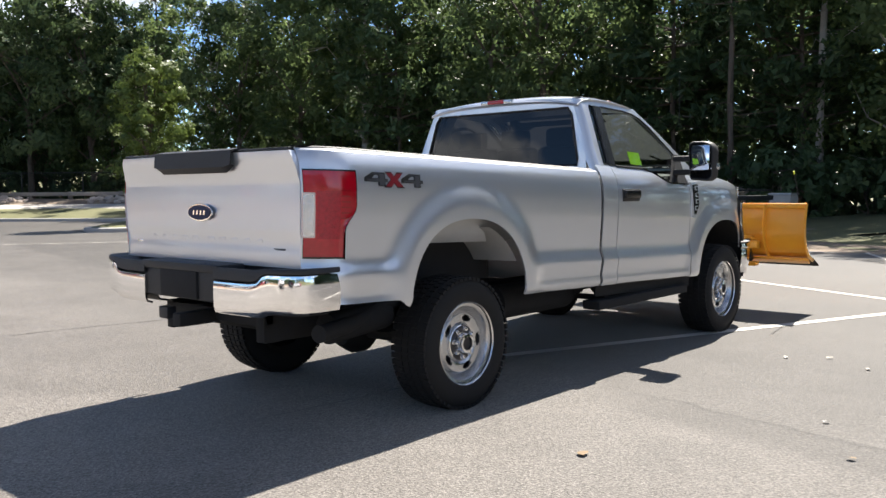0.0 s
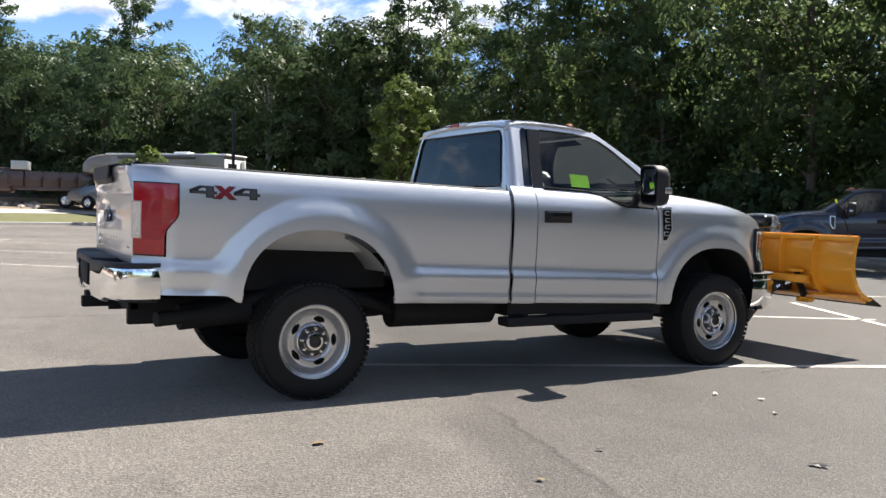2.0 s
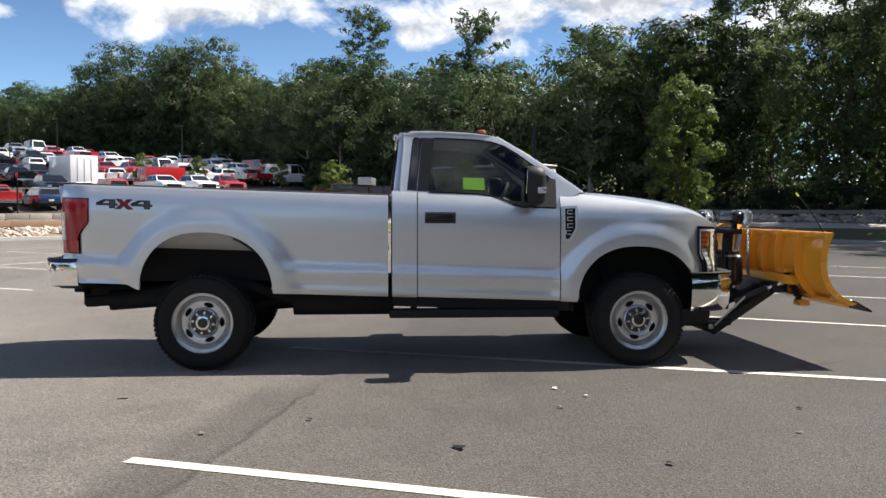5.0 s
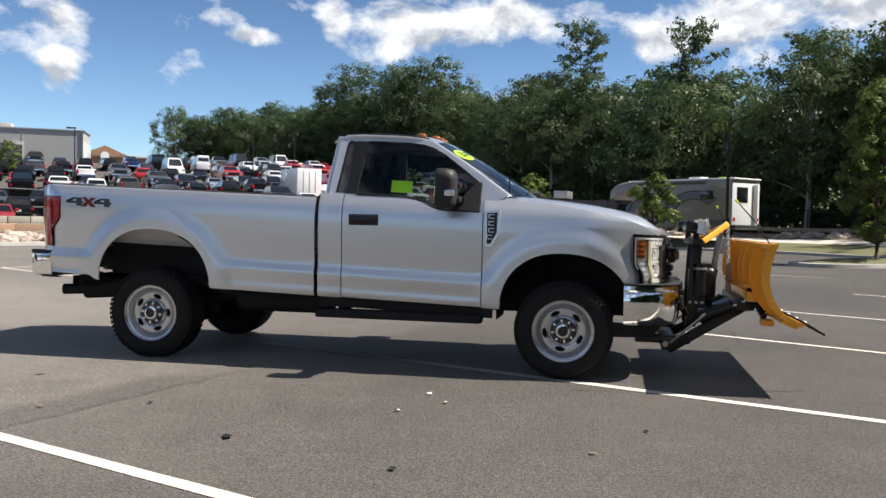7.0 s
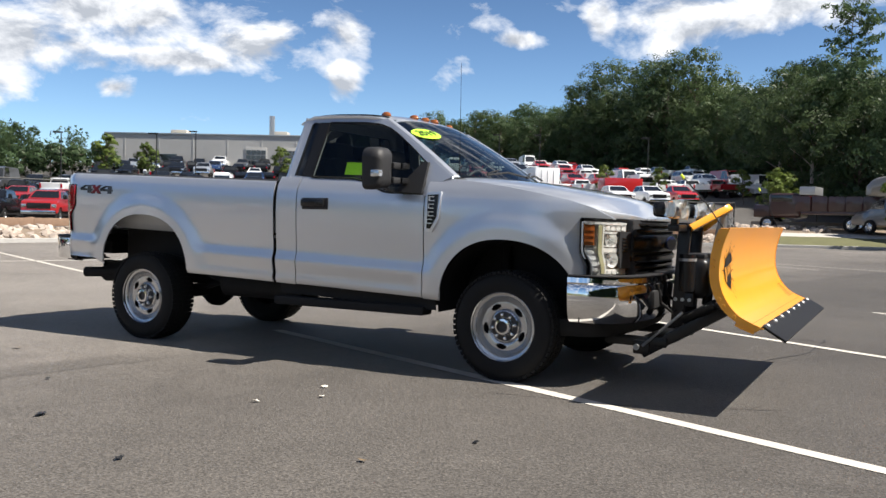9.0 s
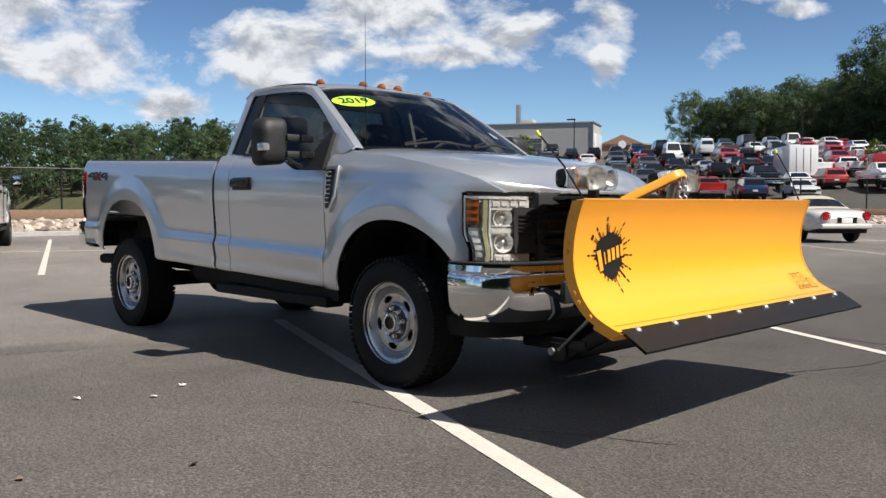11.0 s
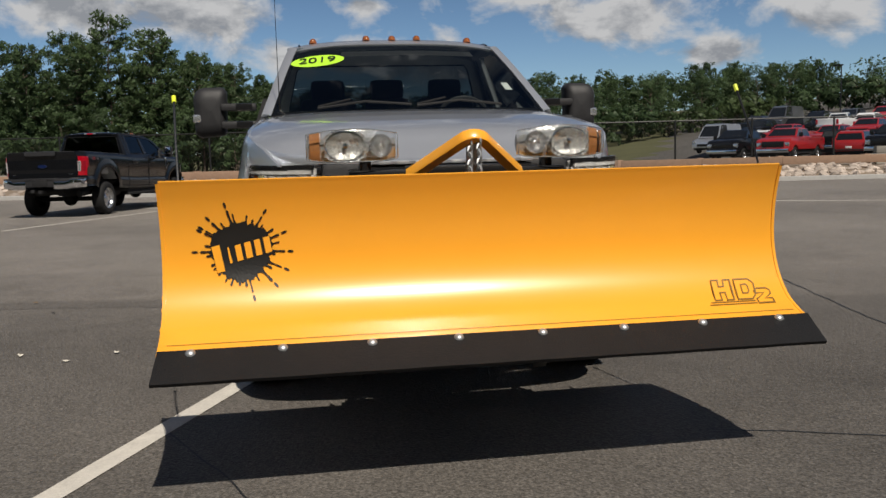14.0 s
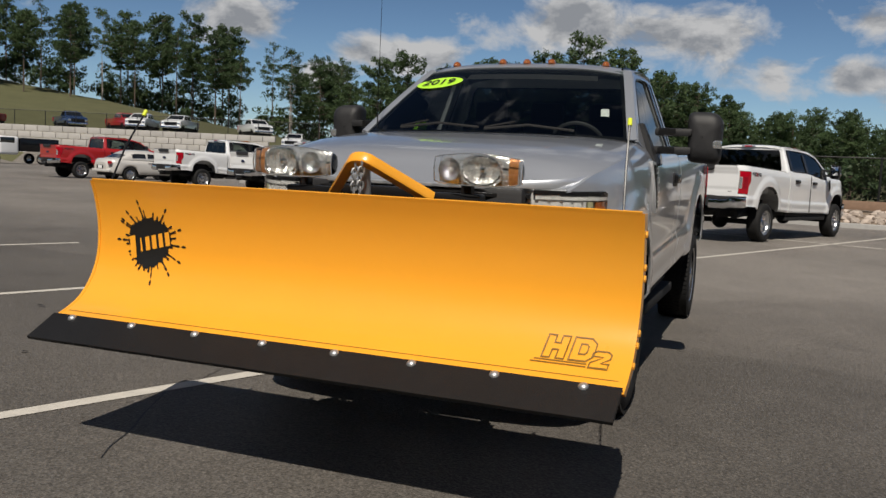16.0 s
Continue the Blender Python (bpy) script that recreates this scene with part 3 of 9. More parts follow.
def strip(name, pts, prof, material, label, category, jitter=0.0, seed=1):
    """A band along the lot's edge with a profile of (distance out, height)."""
    rng_ = random.Random(seed)
    cols = [offsets(pts, d) for d, h in prof]
    bm = B()
    grid(bm, [[Vector((c[i].x, c[i].y, h + rng_.uniform(-jitter, jitter))) for c, (d, h) in zip(cols, prof)] for i in range(len(pts))])
    return tagged(part(name, bm, material), label, category, kind="structure")


NORTH = resample([(24.3, 8), (23.5, 15), (20, 26), (15.9, 33), (12.5, 38.5), (9, 41), (4, 42), (-1, 40.5)], 1.0)
WEST = resample([(-1, 40.5), (-6, 38), (-16, 28.5), (-19.3, 20), (-21, 10), (-21.8, 3), (-23.5, -4), (-26, -15), (-31, -25)], 1.0)
EAST = resample([(15, -60), (15, -8), (15, 1.5), (16.3, 3.6), (22, 4.6), (24.3, 8)], 1.0)
KERB = [(-0.02, -0.05), (0.0, 0.13), (0.03, 0.15), (0.17, 0.15), (0.19, 0.10)]
for nm, pts in (("kerb_north", NORTH), ("kerb_west", WEST)):
    strip(nm, pts, KERB, CURB, "grey granite kerb round the lot", "kerb")
strip("verge_north", NORTH, [(0.17, 0.10), (1.0, 0.22), (2.2, 0.36), (3.6, 0.50), (4.2, 0.52)], GRASS, "dry mown grass verge", "verge", 0.02)
strip("path_north", NORTH, [(4.1, 0.50), (4.3, 0.545), (7.4, 0.70), (7.6, 0.66)], mat("pale_path", (0.46, 0.43, 0.39), 0.9, var=0.1, scale=2, bump=0.2, bscale=60), "pale concrete access path", "path")
strip("bank_north", NORTH, [(7.4, 0.55), (7.8, 0.80), (9.2, 0.95), (10.5, 0.98), (12.5, 0.8), (16.0, 0.1)], DIRT, "bare soil bank", "bank", 0.03)
strip("bank_west", WEST, [(0.17, 0.08), (0.6, 0.20), (1.6, 0.42), (3.2, 0.50), (5.0, 0.45), (8.0, 0.15), (10.0, -0.2)], DIRT, "bare soil bank", "bank", 0.03)
strip("verge_east", EAST, [(-0.6, -0.03), (0.0, 0.03), (0.5, 0.07), (2.0, 0.18), (5.0, 0.35), (9.0, 0.6), (14.0, 0.8), (30.0, 0.9)], GRASS, "shaded grass verge before the woods", "verge", 0.04)
strip("soil_edge", EAST, [(-1.1, -0.01), (-0.5, 0.02), (0.0, 0.045), (0.45, 0.075), (0.7, 0.05)], DIRT, "brown soil along the asphalt", "verge", 0.012)


def rocks(name, pts, d0, d1, z0, z1, n, seed, smin=0.13, smax=0.36):
    rng_ = random.Random(seed)
    V, F = [], []
    ico = B()
    bmesh.ops.create_icosphere(ico, subdivisions=1, radius=1.0)
    base = [v.co.copy() for v in ico.verts]
    faces = [[v.index for v in f.verts] for f in ico.faces]
    ico.free()
    for _ in range(n):
        k = rng_.uniform(0, len(pts) - 1.001)
        i = int(k)
        p = Vector(pts[i]).lerp(Vector(pts[i + 1]), k - i)
        t = (Vector(pts[i + 1]) - Vector(pts[i])).normalized()
        u = rng_.random()
        d = d0 + (d1 - d0) * u
        c = Vector((p.x + t.y * d, p.y - t.x * d, z0 + (z1 - z0) * u))
        s = rng_.uniform(smin, smax)
        sc_ = Vector((s * rng_.uniform(0.8, 1.4), s * rng_.uniform(0.7, 1.2), s * rng_.uniform(0.45, 0.8)))
        q = Euler((rng_.uniform(-0.5, 0.5), rng_.uniform(-0.5, 0.5), rng_.uniform(0, 6.3))).to_matrix()
        o = len(V)
        for b in base:
            r = rng_.uniform(0.75, 1.15)
            V.append(c + q @ Vector((b.x * sc_.x * r, b.y * sc_.y * r, b.z * sc_.z * r)))
        F += [[a + o for a in f] for f in faces]
    me = bpy.data.meshes.new(name)
    me.from_pydata([tuple(v) for v in V], [], F)
    ob = raw(name, me, ROCK)
    return tagged(ob, "tan rip-rap stones along the bank", "stones", kind="stuff")


rocks("rip_rap", WEST, 0.35, 1.9, 0.14, 0.46, 2300, 3, 0.09, 0.25)
rocks("rip_rap", NORTH, 7.7, 9.6, 0.78, 1.02, 620, 5)


# ---- timber rails ----
def timber_rail(pts, d, z, material, label, h=0.30):
    ob = thing("timber_guardrail", label, "guardrail", group="timber rails along the bank")
    run = [Vector(p) for p in offsets(pts, d)]
    path = [run[0]]
    for p in run[1:]:
        if (p - path[-1]).length > 2.9:
            path.append(p)
    beam = post = None
    for a, b in zip(path, path[1:]):
        L = (b - a).length
        yaw = math.degrees(math.atan2(b.y - a.y, b.x - a.x))
        if beam is None:
            me = part("beam", box(B(), (0, 0, 0), (3.0, 0.20, h), 0.015), material, ob)
            beam, me0 = me.data, me
            pp = part("post", box(B(), (0, 0, 0), (0.24, 0.24, h + 0.45), 0.02), material, ob)
            post, pp0 = pp.data, pp
        else:
            me0, pp0 = new("beam", beam), new("post", post)
            me0.parent = pp0.parent = ob
        c = (a + b) / 2
        me0.matrix_world = pose(c.x, c.y, z + 0.28 + h / 2, 0, 0, yaw) @ Matrix.Diagonal((L / 3.0 - 0.002, 1, 1, 1))
        pp0.matrix_world = pose(a.x, a.y, z + h / 2 + 0.08, 0, 0, yaw) @ Matrix.Translation((0, -0.20, 0))
    return ob


timber_rail(WEST, 2.2, 0.25, TIMBER, "weathered brown timber guardrail on posts behind the stones")
timber_rail(NORTH, 9.9, 0.86, TIMBERG, "grey weathered timber guardrail on posts behind the stones", 0.22)

# ---- low retaining wall of concrete blocks behind the western rail ----
block_wall = thing("block_wall", "low dry-stacked wall of pale concrete blocks behind the guardrail", "wall")
block = None
BLOCKM = mat("weathered_block", (0.30, 0.28, 0.245), 0.92, var=0.22, scale=3, bump=0.4, bscale=40, obj=0.2, var2=0.15, scale2=25)
for course in range(3):
    run = resample(offsets(WEST, 2.78 + 0.03 * course), 0.43)[course % 2::2]
    for i, (a, b) in enumerate(zip(run, run[1:])):
        if not 21.5 < a.y < 39:
            continue
        c = a.lerp(b, 0.5)
        k = math.sin(i * 12.9 + course * 78.2)
        if block is None:
            o = part("block", box(B(), (0, 0, 0), (1.0, 0.40, 0.278), 0.022), BLOCKM, block_wall)
            block = o.data
        else:
            o = new("block", block)
            o.parent = block_wall
        o.matrix_world = pose(c.x, c.y, 0.42 + 0.288 * course, 0, 0, math.degrees(math.atan2(b.y - a.y, b.x - a.x)) + 1.2 * k) @ Matrix.Translation((0, 0.015 * k, 0)) @ Matrix.Diagonal(((b - a).length - 0.022, 1, 1, 1))

# ---- black chain-link fences ----
LINK = bpy.data.materials.new("chain_link")
LINK.use_nodes = True
_n = LINK.node_tree
_n.nodes.clear()
_t = node(_n, "ShaderNodeBsdfTransparent")
_d = node(_n, "ShaderNodeBsdfDiffuse", Color=(0.012, 0.012, 0.012, 1))
_x = _n.nodes.new("ShaderNodeMixShader")
_x.inputs[0].default_value = 0.22
_o = _n.nodes.new("ShaderNodeOutputMaterial")
_n.links.new(_t.outputs[0], _x.inputs[1])
_n.links.new(_d.outputs[0], _x.inputs[2])
_n.links.new(_x.outputs[0], _o.inputs[0])


def fence(pts, d, z, h=1.9, step=3.0, kind="black chain-link fence on steel posts"):
    ob = thing("chain_link_fence", kind, "fence", group="fences round the lot")
    run = resample(offsets(pts, d), 0.5)
    path = [run[0]]
    for p in run[1:]:
        if (p - path[-1]).length >= step:
            path.append(p)
    post = None
    for i, p in enumerate(path):
        if post is None:
            o = part("post", cyl(B(), (0, 0, -0.3), (0, 0, h), 0.04, None, 8), FENCE, ob)
            post = o.data
        else:
            o = new("post", post)
            o.parent = ob
        o.matrix_world = Matrix.Translation((p.x, p.y, z))
    bm = B()
    tube(bm, [(p.x, p.y, z + h - 0.03) for p in path], 0.028, 6)
    part("top_rail", bm, FENCE, ob)
    bm = B()
    grid(bm, [[(p.x, p.y, z + 0.05), (p.x, p.y, z + h - 0.03)] for p in path])
    part("wire_fabric", bm, LINK, ob, smooth=0)
    return ob


fence(WEST, 4.0, 0.45)
fence([p for p in NORTH[12:]], 12.0, 0.75, 1.8)

fence([(-67.0, -41.0), (-61.0, -55.5), (-55.3, -69.0), (-50.0, -81.0)], 3.2, 3.5, 1.7)

# ---- planted island in the lot ----
isl = []
for a in np.linspace(0, 2 * math.pi, 41)[:-1]:
    isl.append(Vector((13.0 + 3.4 * math.copysign(abs(math.cos(a)) ** 0.6, math.cos(a)) * 0.82 - 1.1 * math.copysign(abs(math.sin(a)) ** 0.6, math.sin(a)) * 0.57, 25.0 + 3.4 * math.copysign(abs(math.cos(a)) ** 0.6, math.cos(a)) * 0.57 + 1.1 * math.copysign(abs(math.sin(a)) ** 0.6, math.sin(a)) * 0.82)))
cen = Vector((13.0, 25.0))
bm = B()
grid(bm, [[Vector((*(cen + (p - cen) * (1 + k)), z)) for k, z in ((0.05, -0.05), (0.045, 0.13), (0.03, 0.15), (-0.04, 0.15), (-0.05, 0.08))] for p in isl + isl[:1]])
tagged(part("kerb_island", bm, CURB), "grey kerb round a planted island", "kerb", kind="structure")
bm = B()
grid(bm, [[Vector((*(cen + (p - cen) * k), z)) for k, z in ((0.97, 0.12), (0.8, 0.20), (0.5, 0.27), (0.01, 0.30))] for p in isl + isl[:1]])
tagged(part("verge_island", bm, GRASS), "dry grass on the planted island", "verge", kind="structure")

# ---- the silver pickup ----
RAKE = 0.033


def rk(x, y, z):
    """Body coordinates to the world: the unladen truck stands nose-down."""
    return Vector((x, y, z - RAKE * (x - 1.5)))


PZ = [0.575, 0.60, 0.628, 0.640, 0.672, 0.69, 0.77, 0.792, 0.803, 0.852, 0.90, 0.97, 1.10, 1.22, 1.30, 1.37, 1.41, 1.44, 1.48, 1.53]
PY = [0.930, 0.958, 0.974, 0.9745, 0.965, 0.966, 0.981, 0.983, 0.982, 0.962, 0.963, 0.968, 0.976, 0.978, 0.974, 0.962, 0.944, 0.925, 0.895, 0.85]
_z = np.linspace(PZ[0], PZ[-1], 500)
_y = np.convolve(np.pad(np.interp(_z, PZ, PY), 9, mode="edge"), np.ones(19) / 19, mode="valid")


def smooth01(t):
    t = min(1.0, max(0.0, t))
    return t * t * (3 - 2 * t)


ARCHES = (0.035, 3.61)
ARX, ARZ, ARB = 0.53, 0.485, 0.595


def side_y(x, z):
    """Half width of the body at a station and a height."""
    y = float(np.interp(z, _z, _y))
    plain = float(np.interp(z, [0.575, 0.62, 0.75, 1.22, 1.30, 1.37, 1.41, 1.44, 1.53], [0.935, 0.972, 0.980, 0.980, 0.974, 0.962, 0.944, 0.925, 0.85]))
    for k, xc in enumerate(ARCHES):
        rho = math.hypot((x - xc) / ARX, max(0.0, z - ARB) / ARZ)
        d = (rho - 1) * 0.5
        f = 1 - smooth01((d - 0.075) / 0.16)
        y += (plain - y + 0.021) * f
    if x > 3.72:
        y -= 0.088 * ((x - 3.72) / 0.40) ** 2
    if x < -0.90:
        y -= 0.115 * ((-0.90 - x) / 0.22) ** 2
    return y


def arch_z(x):
    """Lower edge of the body in a wheel opening, or None."""
    for xc in ARCHES:
        u = abs(x - xc) / ARX
        if u < 1:
            return ARB + ARZ * (1 - u ** 2.3) ** (1 / 2.15)
    return None


def columns(x0, x1, step=0.03):
    xs = set(np.linspace(x0, x1, max(2, int((x1 - x0) / step) + 1)).round(4))
    for xc in ARCHES:
        for a in np.linspace(-1, 1, 45):
            x = xc + ARX * math.sin(a * math.pi / 2)
            if x0 < x < x1:
                xs.add(round(x, 4))
    return sorted(xs)


def side_panel(bm, x0, x1, lo, hi, s, off=0.0, n=34, thick=0.012):
    """A body panel that follows the side's shape, on side s."""
    rows = []
    for x in columns(x0, x1):
        a, b = lo(x), hi(x)
        az = arch_z(x)
        if az is not None:
            a = max(a, az)
        row = []
        for i in range(n):
            z = a + (b - a) * i / (n - 1)
            row.append(rk(x, s * (side_y(x, z) + off), z))
        rows.append(row)
    return grid(bm, rows, thick * -1 if thick else 0)


truck = thing("pickup_truck", "silver regular-cab pickup truck with chrome bumpers on asphalt", "pickup truck")
BOT = 0.598


def belt(x):
    return 1.466 - 0.098 * smooth01((x - 2.26) / 0.36)


def fender_top(x):
    return float(np.interp(x, [2.9, 3.1, 3.35, 3.6, 3.85, 4.05, 4.2, 4.34], [1.505, 1.50, 1.482, 1.455, 1.418, 1.38, 1.335, 1.26]))


for s in (-1, 1):
    bed = part("bed_side", side_panel(B(), -1.135, 1.502, lambda x: BOT + (0.045 * smooth01((-0.5 - x) / 0.1) if x < -0.4 else 0), lambda x: 1.418, s), SILVER, truck)
    # rolled top of the side and black rail cap
    bm = B()
    xs = columns(-1.135, 1.502, 0.08)
    grid(bm, [[rk(x, s * (side_y(x, 1.418)), 1.418), rk(x, s * (side_y(x, 1.418) - 0.012), 1.428), rk(x, s * (side_y(x, 1.418) - 0.05), 1.432), rk(x, s * 0.80, 1.432), rk(x, s * 0.795, 1.42)] for x in xs])
    part("rail_top", bm, SILVER, bed)
    bm = B()
    grid(bm, [[rk(x, s * (side_y(x, 1.418) - 0.03), 1.434), rk(x, s * (side_y(x, 1.418) - 0.045), 1.442), rk(x, s * 0.80, 1.442), rk(x, s * 0.790, 1.425)] for x in xs])
    part("rail_cap", bm, PLASTIC, bed, "black plastic bed rail cap")
    part("inner_wall", grid(B(), [[rk(x, s * 0.793, 0.95), rk(x, s * 0.793, 1.43)] for x in (-1.10, 0.2, 1.50)]), SILVER, bed)
    part("wheel_house", grid(B(), [[rk(x, s * 0.80, 0.935), rk(x, s * (0.86 if abs(x - 0.03) < 0.5 else 0.93), 1.0), rk(x, s * (0.9 if abs(x - 0.03) < 0.5 else 0.94), 1.14)] for x in np.linspace(-0.50, 0.60, 9)]), PRIMER, bed, "bare inner bed panel above the tyre")
    bm = B()
    grid(bm, [[rk(0.035 + 0.56 * math.cos(a), s * 0.955, ARB - 0.06 + 0.53 * math.sin(a)), rk(0.035 + 0.55 * math.cos(a), s * 0.55, ARB - 0.06 + 0.52 * math.sin(a))] for a in np.linspace(0.55, 1.2, 8)])
    part("wheel_liner", bm, PRIMER, bed)
    # tail lamp
    lamp = part("tail_lamp", side_panel(B(), -1.13, -0.893, lambda x: 0.885 + 0.0 * x, lambda x: 1.315, s, 0.010, 18, 0.02), REDL, truck, "red and clear tail lamp")
    seam = part("lamp_seam", side_panel(B(), -1.13, -0.882, lambda x: 0.875 + 0.0 * x, lambda x: 1.324, s, 0.004, 18, 0.012), TRIM, lamp, "dark gap round the lamp")
    for ob, edge_ in ((lamp, -0.893), (seam, -0.882)):
        for v in ob.data.vertices:
            zz = v.co.z + RAKE * (v.co.x - 1.5)
            v.co.x = min(v.co.x, edge_ - 0.075 * smooth01((1.14 - zz) / 0.12))
    part("reverse_lens", side_panel(B(), -1.136, -1.098, lambda x: 0.988, lambda x: 1.198, s, 0.017, 6, 0.012), CLEARL, lamp, "clear reversing lens")
    part("lens_frame", side_panel(B(), -1.140, -1.092, lambda x: 0.980, lambda x: 1.206, s, 0.0145, 6, 0.010), PINKL, lamp, "pale frame of the reversing lens")
    part("lamp_glow", side_panel(B(), -1.085, -0.985, lambda x: 0.975, lambda x: 1.215, s, 0.0115, 9, 0.01), REDB, lamp, "darker faceted inner reflector")
    for i in range(6):
        part("lamp_rib", side_panel(B(), -0.982, -0.930, lambda x, i=i: 1.215 - 0.028 * i, lambda x, i=i: 1.222 - 0.028 * i, s, 0.0125, 3, 0.008), REDD, lamp)
    # cab lower side: corner, door, wing
    part("cab_corner", side_panel(B(), 1.535, 1.738, lambda x: BOT, lambda x: 1.470, s), SILVER, truck)
    door = part("door", side_panel(B(), 1.746, 2.928, lambda x: BOT + 0.006, belt, s), SILVER, truck)
    part("front_wing", side_panel(B(), 2.936, 4.335, lambda x: BOT if x < 4.02 else 0.865 + 0.395 * smooth01((x - 4.10) / 0.06) if x > 4.10 else 0.80, fender_top, s), SILVER, truck)
    part("door_sill", side_panel(B(), 1.54, 3.02, lambda x: 0.515, lambda x: BOT - 0.004, s, -0.03, 4), UNDER, truck)
    # door handle
    h = part("door_handle", box(B(), rk(1.92, s * (side_y(1.92, 1.27) + 0.018), 1.268), (0.225, 0.035, 0.062), 0.014), TRIM, door, "gloss black door handle")
    part("handle_recess", box(B(), rk(1.93, s * (side_y(1.93, 1.27) + 0.001), 1.262), (0.255, 0.012, 0.092), 0.005), PLASTIC, h)
    # badge vent on the wing
    bm = B()
    prof = [(2.952, 1.392), (3.072, 1.402), (3.070, 1.205), (3.012, 1.098), (2.956, 1.100)]
    sheet(bm, [prof], lambda x, z: rk(x, s * (side_y(x, z) + 0.020), z), lambda x, z: rk(x, s * (side_y(x, z) - 0.005), z))
    badge = part("wing_badge", bm, BRIGHT, truck, "chrome and black wing vent badge")
    prof = [(2.968, 1.372), (3.052, 1.379), (3.050, 1.214), (3.000, 1.124), (2.971, 1.124)]
    bm = B()
    sheet(bm, [prof], lambda x, z: rk(x, s * (side_y(x, z) + 0.024), z), lambda x, z: rk(x, s * (side_y(x, z) + 0.0), z))
    part("badge_inset", bm, TRIM, badge)
    for i in range(4):
        bm = B()
        zc = 1.345 - 0.056 * i
        for dx, dz, w, hh in ((0.0, 0.015, 0.046, 0.006), (-0.020, 0.0, 0.007, 0.034), (0.004, -0.014, 0.036, 0.006)):
            box(bm, rk(3.005 + dx - 0.012 * (i > 2), s * (side_y(2.99, zc) + 0.026), zc + dz), (w, 0.004, hh))
        part("badge_bar", bm, BRIGHT, badge)

# ---- bed, tailgate, rear bumper ----
part("bed_floor", box(B(), rk(0.2, 0, 0.945), (2.62, 1.60, 0.02)), UNDER, truck)
bm = B()
for i in range(12):
    box(bm, rk(0.2, -0.7 + 0.127 * i, 0.96), (2.6, 0.05, 0.012), 0.004)
part("bed_rib", bm, UNDER, truck)
part("front_bulkhead", box(B(), rk(1.475, 0, 1.18), (0.04, 1.62, 0.50), 0.012), SILVER, truck)
rows = []
for i in range(25):
    z = 0.822 + (1.415 - 0.822) * i / 24
    bulge = 0.012 * smooth01((z - 1.275) / 0.02) + 0.022 * smooth01((z - 1.30) / 0.1) - 0.009 * smooth01((1.00 - z) / 0.04) + 0.004 * smooth01((0.93 - z) / 0.03)
    half = side_y(-1.135, z) - 0.007
    rows.append([rk(-1.135 - bulge - 0.02 * (1 - f * f), f * half, z) for f in np.linspace(-1, 1, 21)])
bm = grid(B(), rows, -0.05)
gate = part("tailgate", bm, SILVER, truck)
bm = B()
grid(bm, [[rk(-1.125 + dx - 0.02 * (1 - (y / 0.8) ** 2), y, z) for dx, z in ((-0.050, 1.345 - 0.035 * smooth01((0.37 - abs(y)) / 0.06)), (-0.076, 1.352 - 0.012 * smooth01((0.37 - abs(y)) / 0.06)), (-0.070, 1.428), (-0.02, 1.442), (0.05, 1.442), (0.06, 1.42))] for y in np.linspace(-0.37, 0.37, 25)], -0.01)
part("spoiler_trim", bm, PLASTIC, gate, "black plastic tailgate top trim")
part("gate_cap", box(B(), rk(-1.135, 0, 1.424), (0.06, 1.58, 0.018), 0.006), PLASTIC, gate)
m = Matrix.Translation(rk(-1.165, -0.02, 1.098)) @ pose(0, 0, 0, 90, 0, -90)
bm = B()
plate(bm, [(0.115 * math.cos(a), 0.047 * math.sin(a)) for a in np.linspace(0, 2 * math.pi, 33)[:-1]], 0, 0.012, m)
em = part("oval_emblem", bm, CHROME, gate, "chrome rimmed dark blue oval emblem")
bm = B()
plate(bm, [(0.107 * math.cos(a), 0.0405 * math.sin(a)) for a in np.linspace(0, 2 * math.pi, 33)[:-1]], -0.006, 0.016, m)
part("enamel", bm, NAVY, em)
for x in (-0.05, -0.017, 0.017, 0.05):
    bm = B()
    plate(bm, [(x - 0.009, -0.012), (x + 0.005, -0.012), (x + 0.009, 0.012), (x - 0.005, 0.012)], -0.009, 0.0175, m)
    part("emblem_bar", bm, CHROME, em)
for i in range(10):
    y = -0.50 + 0.105 * i + (0.05 if i > 4 else 0)
    part("raised_bar", box(B(), rk(-1.1455 - 0.02 * (1 - (y / 0.80) ** 2) + 0.0210, y, 0.955), (0.006, 0.066, 0.026), 0.0025), SILVER, gate)
part("model_bar", box(B(), rk(-1.131, 0.68, 0.92), (0.006, 0.09, 0.014), 0.002), CHROME, gate)
part("dealer_bar", box(B(), rk(-1.133, -0.66, 0.915), (0.006, 0.11, 0.010), 0.002), GREYK, gate)

PLAN_R = [(-0.985, 0.955), (-1.12, 0.955), (-1.20, 0.925), (-1.245, 0.87), (-1.265, 0.82), (-1.28, 0.76), (-1.287, 0.72), (-1.293, 0.68), (-1.298, 0.62), (-1.305, 0.50), (-1.310, 0.40), (-1.312, 0.34)]


def swept(plan, sect, s):
    """A bar that follows a plan line with a section of (inset, height)."""
    rows = []
    for i, (x, y) in enumerate(plan):
        a, b = plan[max(0, i - 1)], plan[min(len(plan) - 1, i + 1)]
        t = Vector((b[0] - a[0], b[1] - a[1], 0)).normalized()
        nrm = Vector((t.y, -t.x, 0))
        cen = Vector((1.5, 0, 0))
        if nrm.dot(Vector((x, y, 0)) - cen) < 0:
            nrm = -nrm
        rows.append([Vector((x + nrm.x * o, s * (y + nrm.y * o), z)) for o, z in sect])
    return rows


